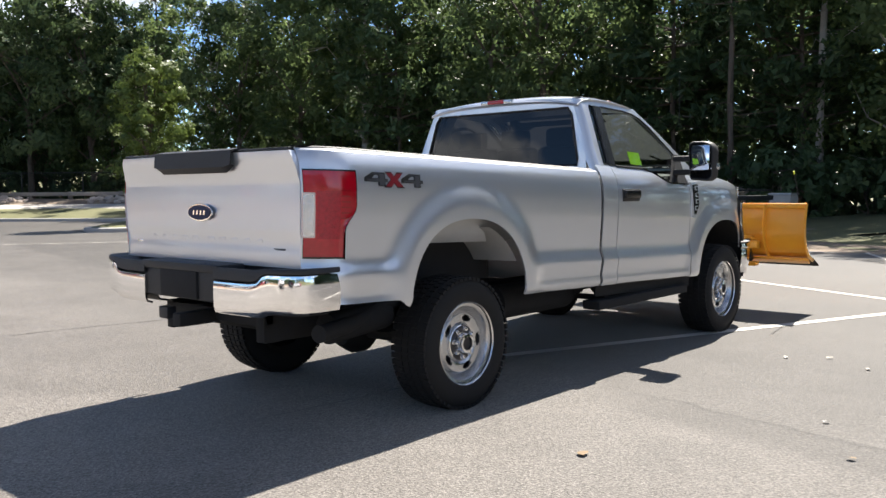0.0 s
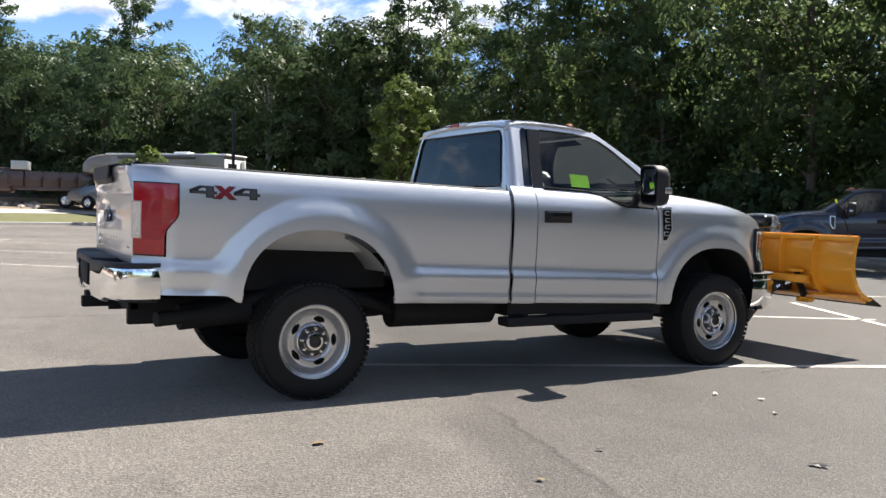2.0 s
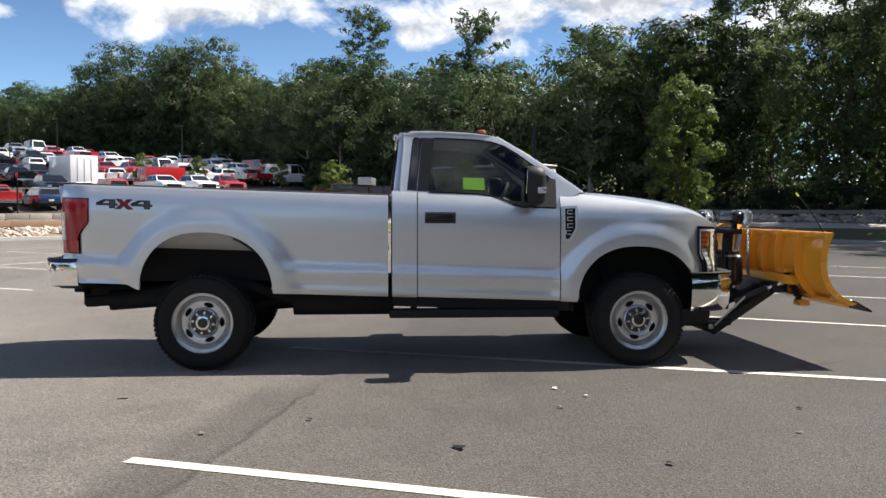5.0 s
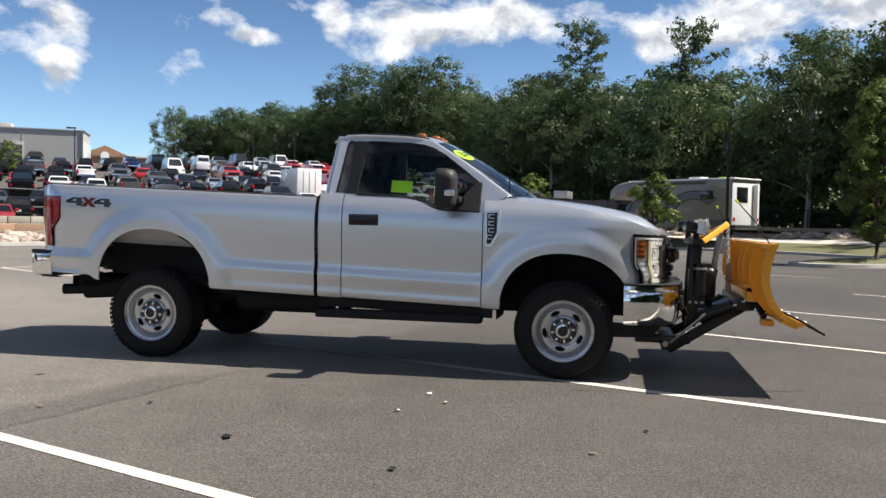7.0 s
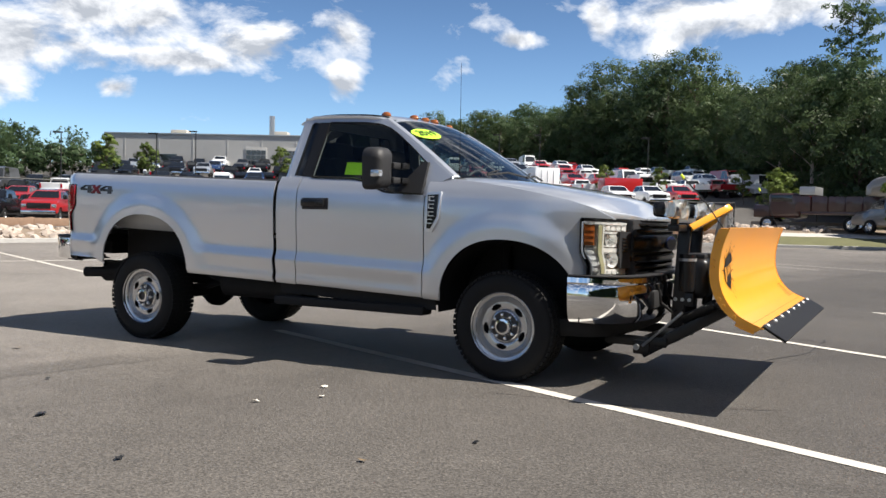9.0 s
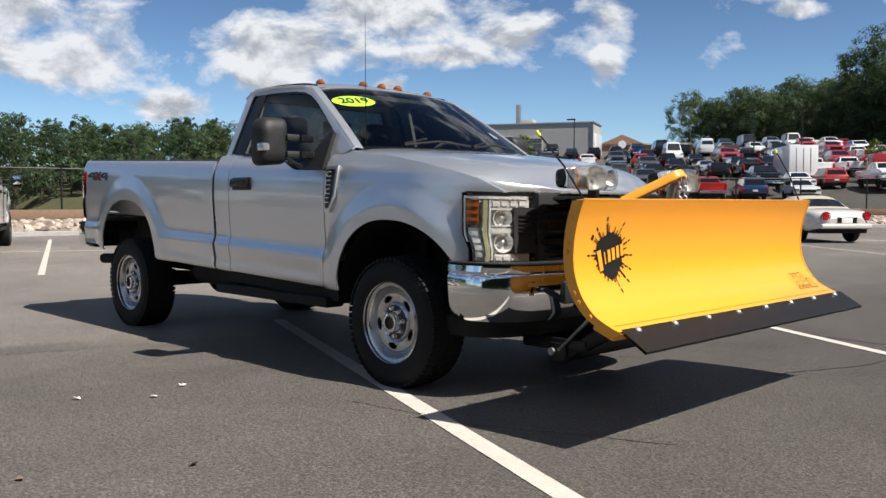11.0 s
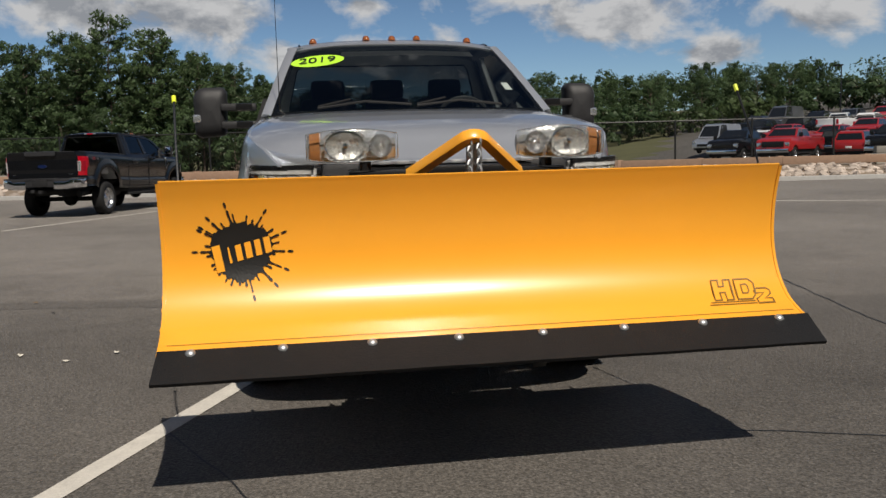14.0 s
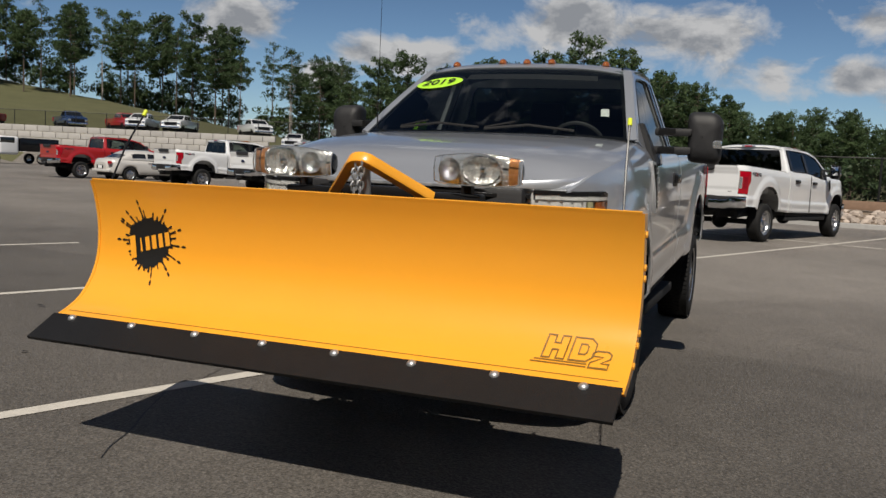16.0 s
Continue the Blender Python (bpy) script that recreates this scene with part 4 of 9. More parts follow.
def stepped(rows, z_in, z_out, dip, drop):
    """Lowers the inner part of a bumper piece: its edge at z_in by dip, that at z_out by drop."""
    for r_ in rows:
        for p in r_:
            k = smooth01((0.74 - abs(p.y)) / 0.08)
            f = (p.z - z_out) / (z_in - z_out)
            p.z -= k * (dip * f + drop * (1 - f))
    return rows


bumper = part("rear_bumper", box(B(), (-1.20, 0, 0.80), (0.20, 0.74, 0.17), 0.02), PLASTIC, truck, "black centre of the rear bumper")
for s in (-1, 1):
    sect = [(-0.03, 0.890), (0.0, 0.884), (0.004, 0.862), (0.004, 0.735), (-0.006, 0.700), (-0.04, 0.686)]
    part("bumper_end", grid(B(), stepped(swept(PLAN_R, sect, s), 0.890, 0.686, 0.052, 0.026), -0.012), CHROME, bumper, "chrome rear bumper end")
    sect = [(-0.20, 0.905), (-0.06, 0.915), (-0.002, 0.918), (0.004, 0.910), (0.004, 0.892), (-0.03, 0.886)]
    part("step_pad", grid(B(), stepped(swept(PLAN_R, sect, s), 0.886, 0.925, 0.052, 0.0), -0.01), PLASTIC, bumper, "black plastic bumper step")
    # dark strip modelled for the shade under the bumper end
    part("lower_skirt", grid(B(), swept(PLAN_R, [(-0.07, 0.705), (-0.075, 0.690), (-0.09, 0.672), (-0.14, 0.665)], s), -0.01), PLASTIC, bumper)
part("gate_sill", box(B(), rk(-1.06, 0, 0.80), (0.12, 1.52, 0.07), 0.01), UNDER, truck)
part("pad_centre", box(B(), (-1.22, 0, 0.895), (0.19, 0.75, 0.045), 0.012), PLASTIC, bumper)
part("plate_recess", box(B(), (-1.300, 0, 0.80), (0.03, 0.36, 0.15), 0.01), UNDER, bumper)
part("hitch_receiver", box(B(), (-1.20, 0, 0.60), (0.26, 0.076, 0.076), 0.010), UNDER, truck)
part("hitch_bar", box(B(), (-1.06, 0, 0.61), (0.075, 0.95, 0.075), 0.015), UNDER, truck)
part("plug_socket", box(B(), (-1.26, 0.2, 0.62), (0.06, 0.09, 0.07), 0.01), PLASTIC, truck)

# ---- greenhouse ----
def gy(z):
    return 0.902 - (z - 1.466) * 0.36 - 0.10 * max(0, z - 1.75) ** 1.5


def xb(z):
    return 1.545 + 0.055 * smooth01((z - 1.40) / 0.58)


OUT = [(1.60, 1.462), (2.26, 1.462), (2.45, 1.42), (2.62, 1.372), (2.93, 1.366), (2.96, 1.44), (3.12, 1.515), (2.98, 1.605), (2.82, 1.71), (2.64, 1.83), (2.50, 1.915), (2.42, 1.955), (2.32, 1.98), (2.15, 1.992), (1.85, 1.994), (1.70, 1.985), (1.655, 1.96), (1.635, 1.90)]
DOORWIN = [(1.835, 1.480), (2.24, 1.480), (2.42, 1.445), (2.62, 1.388), (2.88, 1.386), (2.90, 1.43), (2.90, 1.60), (2.74, 1.72), (2.58, 1.832), (2.48, 1.888), (2.38, 1.918), (2.24, 1.93), (1.90, 1.932), (1.885, 1.925)]
QUARTER = [(1.665, 1.482), (1.735, 1.482), (1.782, 1.925), (1.735, 1.928), (1.715, 1.91)]
for s in (-1, 1):
    f = lambda x, z, s=s: rk(x, s * gy(z), z)
    b = lambda x, z, s=s: rk(x, s * (gy(z) - 0.03), z)
    part("cab_frame", sheet(B(), [OUT, DOORWIN, QUARTER], f, b), SILVER, truck, smooth=30)
    inset = lambda d: (lambda x, z, s=s: rk(x, s * (gy(z) - d), z))
    w = part("door_window", pane(B(), DOORWIN, inset(0.014)), GLASS, truck, "green tinted side window")
    w.visible_shadow = False
    part("quarter_window", sheet(B(), [QUARTER], inset(0.010), inset(0.016)), DARKGL, truck)
    part("pillar_cover", sheet(B(), [[(1.742, 1.476), (1.832, 1.476), (1.883, 1.932), (1.788, 1.932)]], inset(-0.004), inset(0.02)), TRIM, truck, "black pillar cover")
    bm = B()
    for lp, g in ((DOORWIN, 0.012), (QUARTER, 0.010)):
        tube(bm, [rk(x, s * (gy(z) - 0.004), z) for x, z in lp + [lp[0], lp[1]]], 0.007, 5)
    part("window_seal", bm, TRIM, truck)
    part("belt_seal", tube(B(), [rk(x, s * (gy(z) + 0.004), z) for x, z in [(1.84, 1.474), (2.25, 1.474), (2.43, 1.438), (2.62, 1.38), (2.9, 1.376)]], 0.009, 5), TRIM, truck)
    # cab rear corner
    rows = []
    for z in np.linspace(1.40, 1.97, 12):
        y, x = gy(z) if z > 1.466 else side_y(1.6, z) - 0.0, xb(z)
        xs_ = 1.61 + 0.03 * smooth01((z - 1.46) / 0.5)
        rows.append([rk(xs_ + 0.01, s * (y - 0.002), z)] + [rk(xs_ - (xs_ - x) * math.sin(a), s * (y - 0.07 * (1 - math.cos(a)) - 0.0), z) for a in np.linspace(0, math.pi / 2, 7)])
    part("cab_corner_post", grid(B(), rows, -0.01), SILVER, truck)
    # windscreen pillar
    rows = []
    for k in np.linspace(0, 1, 10):
        x, z = 3.125 + (2.42 - 3.125) * k, 1.512 + (1.957 - 1.512) * k + 0.012 * math.sin(k * math.pi)
        y = gy(z)
        rows.append([rk(x - 0.01, s * y, z - 0.004), rk(x + 0.006, s * (y - 0.008), z + 0.012), rk(x + 0.022, s * (y - 0.035), z + 0.014), rk(x + 0.03, s * (y - 0.06), z + 0.006)])
    part("windscreen_pillar", grid(B(), rows, -0.01), SILVER, truck)
# roof
def roof_z(x, y):
    zt = float(np.interp(x, [1.58, 1.64, 1.75, 1.95, 2.2, 2.36, 2.44, 2.50], [1.968, 2.006, 2.028, 2.036, 2.034, 2.022, 2.000, 1.975]))
    return zt - 0.052 * abs(y / 0.73) ** 3.2
rows = []
for x in np.linspace(1.585, 2.475, 28):
    hw = 0.722 - 0.02 * smooth01((x - 2.3) / 0.2)
    rows.append([rk(x + 0.02 * (1 - (y / 0.72) ** 2) * (1 if x > 2 else -0.5), y * hw / 0.73, roof_z(x, y)) for y in np.linspace(-0.73, 0.73, 33)])
roof = part("roof", grid(B(), rows, -0.015), SILVER, truck)
for s in (-1, 1):
    part("roof_ditch", tube(B(), [rk(x, s * 0.64, roof_z(x, 0.64) + 0.003) for x in np.linspace(1.64, 2.40, 10)], 0.007, 5), TRIM, roof)
for y in (-0.547, -0.19, -0.015, 0.156, 0.517):
    x = 2.375 - 0.12 * (y / 0.55) ** 2 * 0.5
    bm = B()
    revolve(bm, [(0.0, 0.034), (0.016, 0.032), (0.028, 0.022), (0.034, 0.006), (0.035, -0.006)], 14, Matrix.Translation(rk(x, y, roof_z(x, y) + 0.004)) @ Matrix.Diagonal((1.3, 0.78, 0.85, 1)))
    part("clearance_lamp", bm, AMBERD, roof, "amber roof clearance lamp")
st = part("stop_lamp", box(B(), rk(1.585, 0.02, 1.985), (0.05, 0.30, 0.034), 0.010), CLEARL, roof, "high stop lamp with a red centre")
part("stop_lens", box(B(), rk(1.575, 0.02, 1.985), (0.04, 0.16, 0.030), 0.008), REDL, st)
# back wall with window
BACK = [(-0.83, 1.38), (0.83, 1.38), (0.81, 1.55), (0.75, 1.75), (0.66, 1.972), (0.4, 1.985), (-0.4, 1.985), (-0.66, 1.972), (-0.75, 1.75), (-0.81, 1.55)]
BWIN = [(-0.745, 1.475), (0.745, 1.475), (0.745, 1.52), (0.665, 1.86), (0.63, 1.905), (-0.63, 1.905), (-0.665, 1.86), (-0.745, 1.52)]
part("cab_back", sheet(B(), [BACK, BWIN], lambda y, z: rk(xb(z), y, z), lambda y, z: rk(xb(z) + 0.03, y, z)), SILVER, truck, smooth=30)
part("cab_back_lower", box(B(), rk(1.545, 0, 1.0), (0.02, 1.84, 0.80), 0.008), SILVER, truck)
w = part("rear_window", pane(B(), BWIN, lambda y, z: rk(xb(z) + 0.004, y, z)), GLASSD, truck, "dark privacy rear window")
part("rear_window_seal", tube(B(), [rk(xb(z) - 0.002, y, z) for y, z in BWIN + BWIN[:2]], 0.009, 5), TRIM, truck)
# windscreen
def ws(u, v):
    """u from side to side, v from the cowl to the roof."""
    hw = 0.845 - 0.185 * v
    x = 3.145 + (2.435 - 3.145) * v + (0.19 - 0.10 * v) * (1 - u * u)
    z = 1.512 + (1.965 - 1.512) * v + 0.014 * math.sin(v * math.pi) + 0.012 * (1 - u * u)
    return rk(x, u * hw, z)
wsc = part("windscreen", grid(B(), [[ws(u, v) for u in np.linspace(-1, 1, 21)] for v in np.linspace(0, 1, 11)]), GLASSW, truck, "clear windscreen with a year sticker")
wsc.visible_shadow = False
bm = B()
for u0, u1, v0, v1 in ((-1, 1, 0.0, 0.05), (-1, 1, 0.955, 1.0), (-1, -0.955, 0.05, 0.955), (0.955, 1, 0.05, 0.955)):
    grid(bm, [[ws(u, v) + Vector((-0.006, 0, -0.006)) for u in np.linspace(u0, u1, 15)] for v in np.linspace(v0, v1, 6)])
part("screen_border", bm, TRIM, wsc)
part("visor_strip", grid(B(), [[ws(u, v) + Vector((-0.02, 0, -0.02)) for u in np.linspace(-0.55, 0.75, 9)] for v in (0.86, 0.95)]), DASH, wsc)
bm = B()
rings = []
for rr in (0.0, 0.5, 1.0):
    rings.append([ws(-0.745 + 0.235 * rr * math.cos(a), 0.725 + 0.095 * rr * math.sin(a) + 0.02 * rr * math.cos(a)) + Vector((0.006, 0, 0.007)) for a in np.linspace(0, 2 * math.pi, 29)])
grid(bm, rings)
stk = part("year_sticker", bm, YELLOWS, wsc, "yellow oval sticker reading 2019")
me = text_mesh("2019", 0.115, "year_text")
nx = (ws(-0.70, 0.77) - ws(-0.76, 0.77)).normalized()
ny = (ws(-0.73, 0.82) - ws(-0.73, 0.72)).normalized()
nz = nx.cross(ny).normalized()
ny = nz.cross(nx)
tm = Matrix((nx, ny, nz)).transposed().to_4x4()
tm.translation = ws(-0.745, 0.722) + nz * 0.014
for v in me.vertices:
    v.co = tm @ (pose(0, 0, 0, 0, 0, 6) @ Vector((v.co.x * 1.05, v.co.y, v.co.z)))
raw("year_text", me, INK, stk)
bm = B()
grid(bm, [[ws(u, v) + Vector((-0.008, 0, -0.01)) for u in (0.80, 0.86)] for v in (0.30, 0.40)])
part("inspection_sticker", bm, PAPER, wsc, "small white windscreen sticker")
for y0, y1, y2 in ((-0.66, -0.62, -0.02), (0.02, 0.06, 0.64)):
    bm = B()
    tube(bm, [ws(y0, 0.03) + Vector((0.02, 0, 0.015)), ws((y0 + y2) / 2, 0.06) + Vector((0.03, 0, 0.03)), ws(y2, 0.035) + Vector((0.025, 0, 0.02))], 0.008, 6)
    tube(bm, [ws(y0, 0.035) + Vector((0.02, 0, 0.022)), ws((y0 + y2) / 2 - 0.1, 0.085) + Vector((0.03, 0, 0.034))], 0.006, 5)
    part("wiper", bm, UNDER, truck)
part("cowl_panel", grid(B(), [[rk(3.12 + dx + 0.17 * (1 - (y / 0.85) ** 2), y, z) for y in np.linspace(-0.83, 0.83, 15)] for dx, z in ((-0.02, 1.505), (0.05, 1.506), (0.09, 1.500))]), PLASTIC, truck)

# ---- bonnet ----
def bonnet_z(x, y):
    zc = float(np.interp(x, [3.05, 3.3, 3.55, 3.8, 4.0, 4.12, 4.19, 4.24, 4.30, 4.42], [1.537, 1.533, 1.519, 1.495, 1.466, 1.443, 1.422, 1.395, 1.355, 1.282]))
    e = fender_top(min(x, 4.33)) - 0.005
    t = abs(y) / 0.865
    return e + (zc - e) * (1 - 0.30 * t ** 2 - 0.66 * t ** 7)
def bonnet_edge(y):
    """Where the bonnet ends in front, at a share of its half width: it caps the headlamps."""
    ya = abs(y) * 0.90
    if ya < 0.61:
        return 4.370 + 0.078 * (1 - (ya / 0.61) ** 2)
    return 4.127 + 0.26 * math.sin(math.acos(1 - (0.905 - ya) / 0.475)) ** 0.9


rows = []
for i in range(52):
    k = i / 51
    row = []
    for y in np.linspace(-1, 1, 45):
        xf = bonnet_edge(y)
        x0 = 3.10 + 0.20 * (1 - y * y) * 0.9
        x = x0 + (xf - x0) * (1 - (1 - k) ** 1.35)
        hw = side_y(min(x, 4.33), fender_top(min(x, 4.33))) - 0.006
        row.append(rk(x, y * hw, bonnet_z(x, y * 0.865)))
    rows.append(row)
for s in (-1, 1):
    xs = np.linspace(2.95, 4.33, 40)
    part("wing_lip", grid(B(), [[rk(x, s * (side_y(x, fender_top(x)) - o), fender_top(x) - dz) for o, dz in ((0.0, 0.0), (0.012, -0.003), (0.035, 0.018), (0.05, 0.06))] for x in xs]), SILVER, truck)
    part("lamp_corner", side_panel(B(), 4.085, 4.196, lambda x: 0.82, lambda x: 0.868 + 0.39 * (0.55 - 0.46 * smooth01((x - 4.10) / 0.095)), s, 0.0, 12), SILVER, truck)
bonnet = part("bonnet", grid(B(), rows, -0.02), SILVER, truck)
front = rows[-1]
part("bonnet_nose", grid(B(), [[Vector((p.x + dx, p.y, p.z + (rk(p.x, 0, 1.258).z - p.z) * k)) for p in front] for dx, k in ((0.0, 0.0), (0.008, 0.25), (0.006, 0.75), (-0.012, 1.0), (-0.05, 1.02))]), SILVER, truck)
for i in range(10):
    y = -0.38 + 0.084 * i
    part("nose_bar", box(B(), rk(bonnet_edge(y / 0.9) + 0.006, y, 1.27), (0.006, 0.058, 0.016), 0.003), SILVER, bonnet)

# ---- front end ----
for s in (-1, 1):
    def hl(u, v, s=s, d=0.0):
        """u from the wing round to the grille, v upward."""
        zz = 0.868 + (1.258 - 0.868) * v
        a = u * 1.18
        x0 = 4.115 + 0.055 * smooth01((0.45 - v) / 0.3)
        x = x0 + (4.385 - x0) * math.sin(min(a, math.pi / 2)) ** 0.9 + d
        y = 0.905 - 0.03 * (u < 0.01) - 0.475 * (1 - math.cos(a))
        return rk(x, s * (y + d), zz)

    def patch(u0, u1, v0, v1, d, nu=7, nv=6, thick=-0.01, lean=0.0):
        """A piece of the lamp between two shares of its width and height, set out by d."""
        return grid(B(), [[hl(u + lean * v, v, s, d) for u in np.linspace(u0, u1, nu)] for v in np.linspace(v0, v1, nv)], thick)
    lamp = part("headlamp", patch(0, 1, 0, 1, -0.030, 13, 9, -0.02), CAVITY, truck, "clear headlamp with an amber side marker")
    for u0, u1, v0, v1 in ((0, 1, -0.03, 0.02), (0, 1, 0.965, 1.02), (0, 0.035, 0, 1)):
        part("lamp_frame", patch(u0, u1, v0, v1, 0.008, 11, 6, -0.03), TRIM, lamp)
    part("lamp_edge", patch(0.045, 0.075, 0.30, 0.955, 0.007, 3, 8), SILVERED, lamp)
    part("lamp_edge", patch(0.045, 0.98, 0.915, 0.955, 0.007, 11, 3), SILVERED, lamp)
    part("side_marker", patch(0.085, 0.305, 0.54, 0.90, 0.004, 5, 4), AMBERD, lamp)
    for v in (0.60, 0.70, 0.80):
        part("marker_rib", patch(0.095, 0.295, v, v + 0.045, 0.009, 5, 2, -0.005), AMBER, lamp)
    part("marker_edge", patch(0.13, 0.33, 0.04, 0.50, -0.006, 5, 6), CAVITY, lamp)
    for k in range(4):
        part("marker_facet", patch(0.17, 0.31, 0.09 + 0.10 * k, 0.15 + 0.10 * k, 0.001, 4, 2, -0.008), SILVERED, lamp)
    part("light_pipe", patch(0.355, 0.425, 0.05, 0.90, 0.010, 5, 8, -0.014, 0.02), PIPE, lamp, "clear light pipe")
    part("pipe_edge", patch(0.445, 0.475, 0.05, 0.90, 0.006, 3, 8, -0.02, 0.02), SILVERED, lamp)
    # upper and lower arms of the chrome bracket round the grille end
    for v0, v1 in ((0.80, 0.905), (0.03, 0.13)):
        part("lamp_bracket", patch(0.50, 0.99, v0, v1, -0.004, 9, 3, -0.02), SILVERED, lamp)
        for k in range(4):
            u = 0.52 + 0.115 * k
            part("bracket_facet", patch(u, u + 0.085, v0 + 0.02, v1 - 0.015, 0.003, 3, 2, -0.008), SILVERED, lamp)
    # two stacked reflectors between
    for v in (0.30, 0.645):
        c = hl(0.645, v, s, -0.004)
        m = look(c, c + Vector((1, s * 0.55, 0))) @ pose(0, 0, 0, 180, 0, 0)
        part("lamp_bowl", revolve(B(), [(0.0, -0.06), (0.022, -0.055), (0.042, -0.03), (0.052, 0.0), (0.057, 0.006)], 18, m), SILVERED, lamp)
        part("bulb", revolve(B(), [(0.0, 0.0), (0.012, -0.006), (0.014, -0.05)], 10, m), CLEARL, lamp)
        part("bowl_shade", patch(0.49, 0.80, v + 0.115, v + 0.145, 0.002, 6, 2, -0.03), SILVERED, lamp)
    part("lamp_divider", patch(0.49, 0.80, 0.435, 0.50, 0.004, 6, 2, -0.03), SILVERED, lamp)
    part("lamp_divider", patch(0.49, 0.80, 0.525, 0.545, 0.002, 6, 2, -0.03), SILVERED, lamp)
    # black end block of the grille beside the lamp
    endb = part("grille_end", grid(B(), [[hl(u, v, s, 0.018) for u in np.linspace(0.795, 1.08, 8)] for v in np.linspace(0.15, 0.80, 6)], -0.05), PLASTIC, truck, "black slatted end of the grille")
    for k in range(5):
        part("end_slat", grid(B(), [[hl(u, 0.44 + 0.058 * k + dv, s, 0.024) for u in np.linspace(0.86, 0.98, 4)] for dv in (0, 0.022)], -0.006), TRIM, endb)
    cov = part("lamp_cover", grid(B(), [[hl(u, v, s, 0.016) for u in np.linspace(0, 1, 13)] for v in np.linspace(0, 1, 9)]), LENSG, lamp)
    cov.visible_shadow = False
grille = part("grille", box(B(), rk(4.36, 0, 1.06), (0.10, 1.16, 0.42), 0.03), PLASTIC, truck, "black barred grille")
for z, hgt, dx in ((1.235, 0.03, 0.05), (1.19, 0.03, 0.065), (1.10, 0.12, 0.115), (0.99, 0.055, 0.085), (0.935, 0.03, 0.075), (0.89, 0.03, 0.065)):
    rows = [[rk(4.40 + dx - 0.10 * abs(y) ** 3 + o, y * 0.60, z + zz) for o, zz in ((-0.06, hgt / 2), (-0.01, hgt / 2), (0.006, hgt / 4), (0.006, -hgt / 4), (-0.01, -hgt / 2), (-0.06, -hgt / 2))] for y in np.linspace(-1, 1, 13)]
    part("grille_bar", grid(B(), rows), TRIM, grille)
m = Matrix.Translation(rk(4.526, 0, 1.10)) @ pose(0, 0, 0, 90, 0, 90)
part("grille_emblem", plate(B(), [(0.13 * math.cos(a), 0.052 * math.sin(a)) for a in np.linspace(0, 2 * math.pi, 33)[:-1]], 0, 0.01, m), NAVY, grille)
PLAN_F = [(4.065, 0.955), (4.16, 0.962), (4.28, 0.945), (4.38, 0.90), (4.455, 0.82), (4.50, 0.70), (4.53, 0.52), (4.545, 0.30), (4.55, 0.0)]
for s in (-1, 1):
    sect = [(-0.08, 0.782), (-0.02, 0.780), (0.0, 0.768), (0.004, 0.735), (-0.004, 0.722), (0.006, 0.70), (-0.002, 0.58), (-0.016, 0.50), (-0.044, 0.458), (-0.072, 0.450)]
    fb = part("front_bumper", grid(B(), swept(PLAN_F, sect, s), -0.012), CHROME, truck, "polished chrome front bumper")
    part("bumper_seam", grid(B(), swept(PLAN_F, [(-0.10, 0.786), (-0.01, 0.787), (0.004, 0.784)], s), -0.008), PLASTIC, fb)
    part("air_dam", grid(B(), swept([(x - 0.16, y * 0.93) for x, y in PLAN_F], [(0, 0.47), (0.0, 0.39), (-0.03, 0.35)], s), -0.01), UNDER, truck)
    part("tow_opening", box(B(), (4.535, s * 0.42, 0.61), (0.04, 0.20, 0.13), 0.02), UNDER, fb)
    part("inner_arch", grid(B(), [[Vector((3.60 + 0.55 * math.cos(a), s * yy, 0.53 + 0.50 * math.sin(a))) for yy in (0.945, 0.45)] for a in np.linspace(-0.15, math.pi + 0.15, 25)]), UNDER, truck)
    part("arch_wall", box(B(), (3.6, s * 0.46, 0.78), (1.1, 0.02, 0.52)), UNDER, truck)
    part("rear_arch_wall", box(B(), rk(0.03, s * 0.60, 0.80), (1.25, 0.02, 0.28)), UNDER, truck)

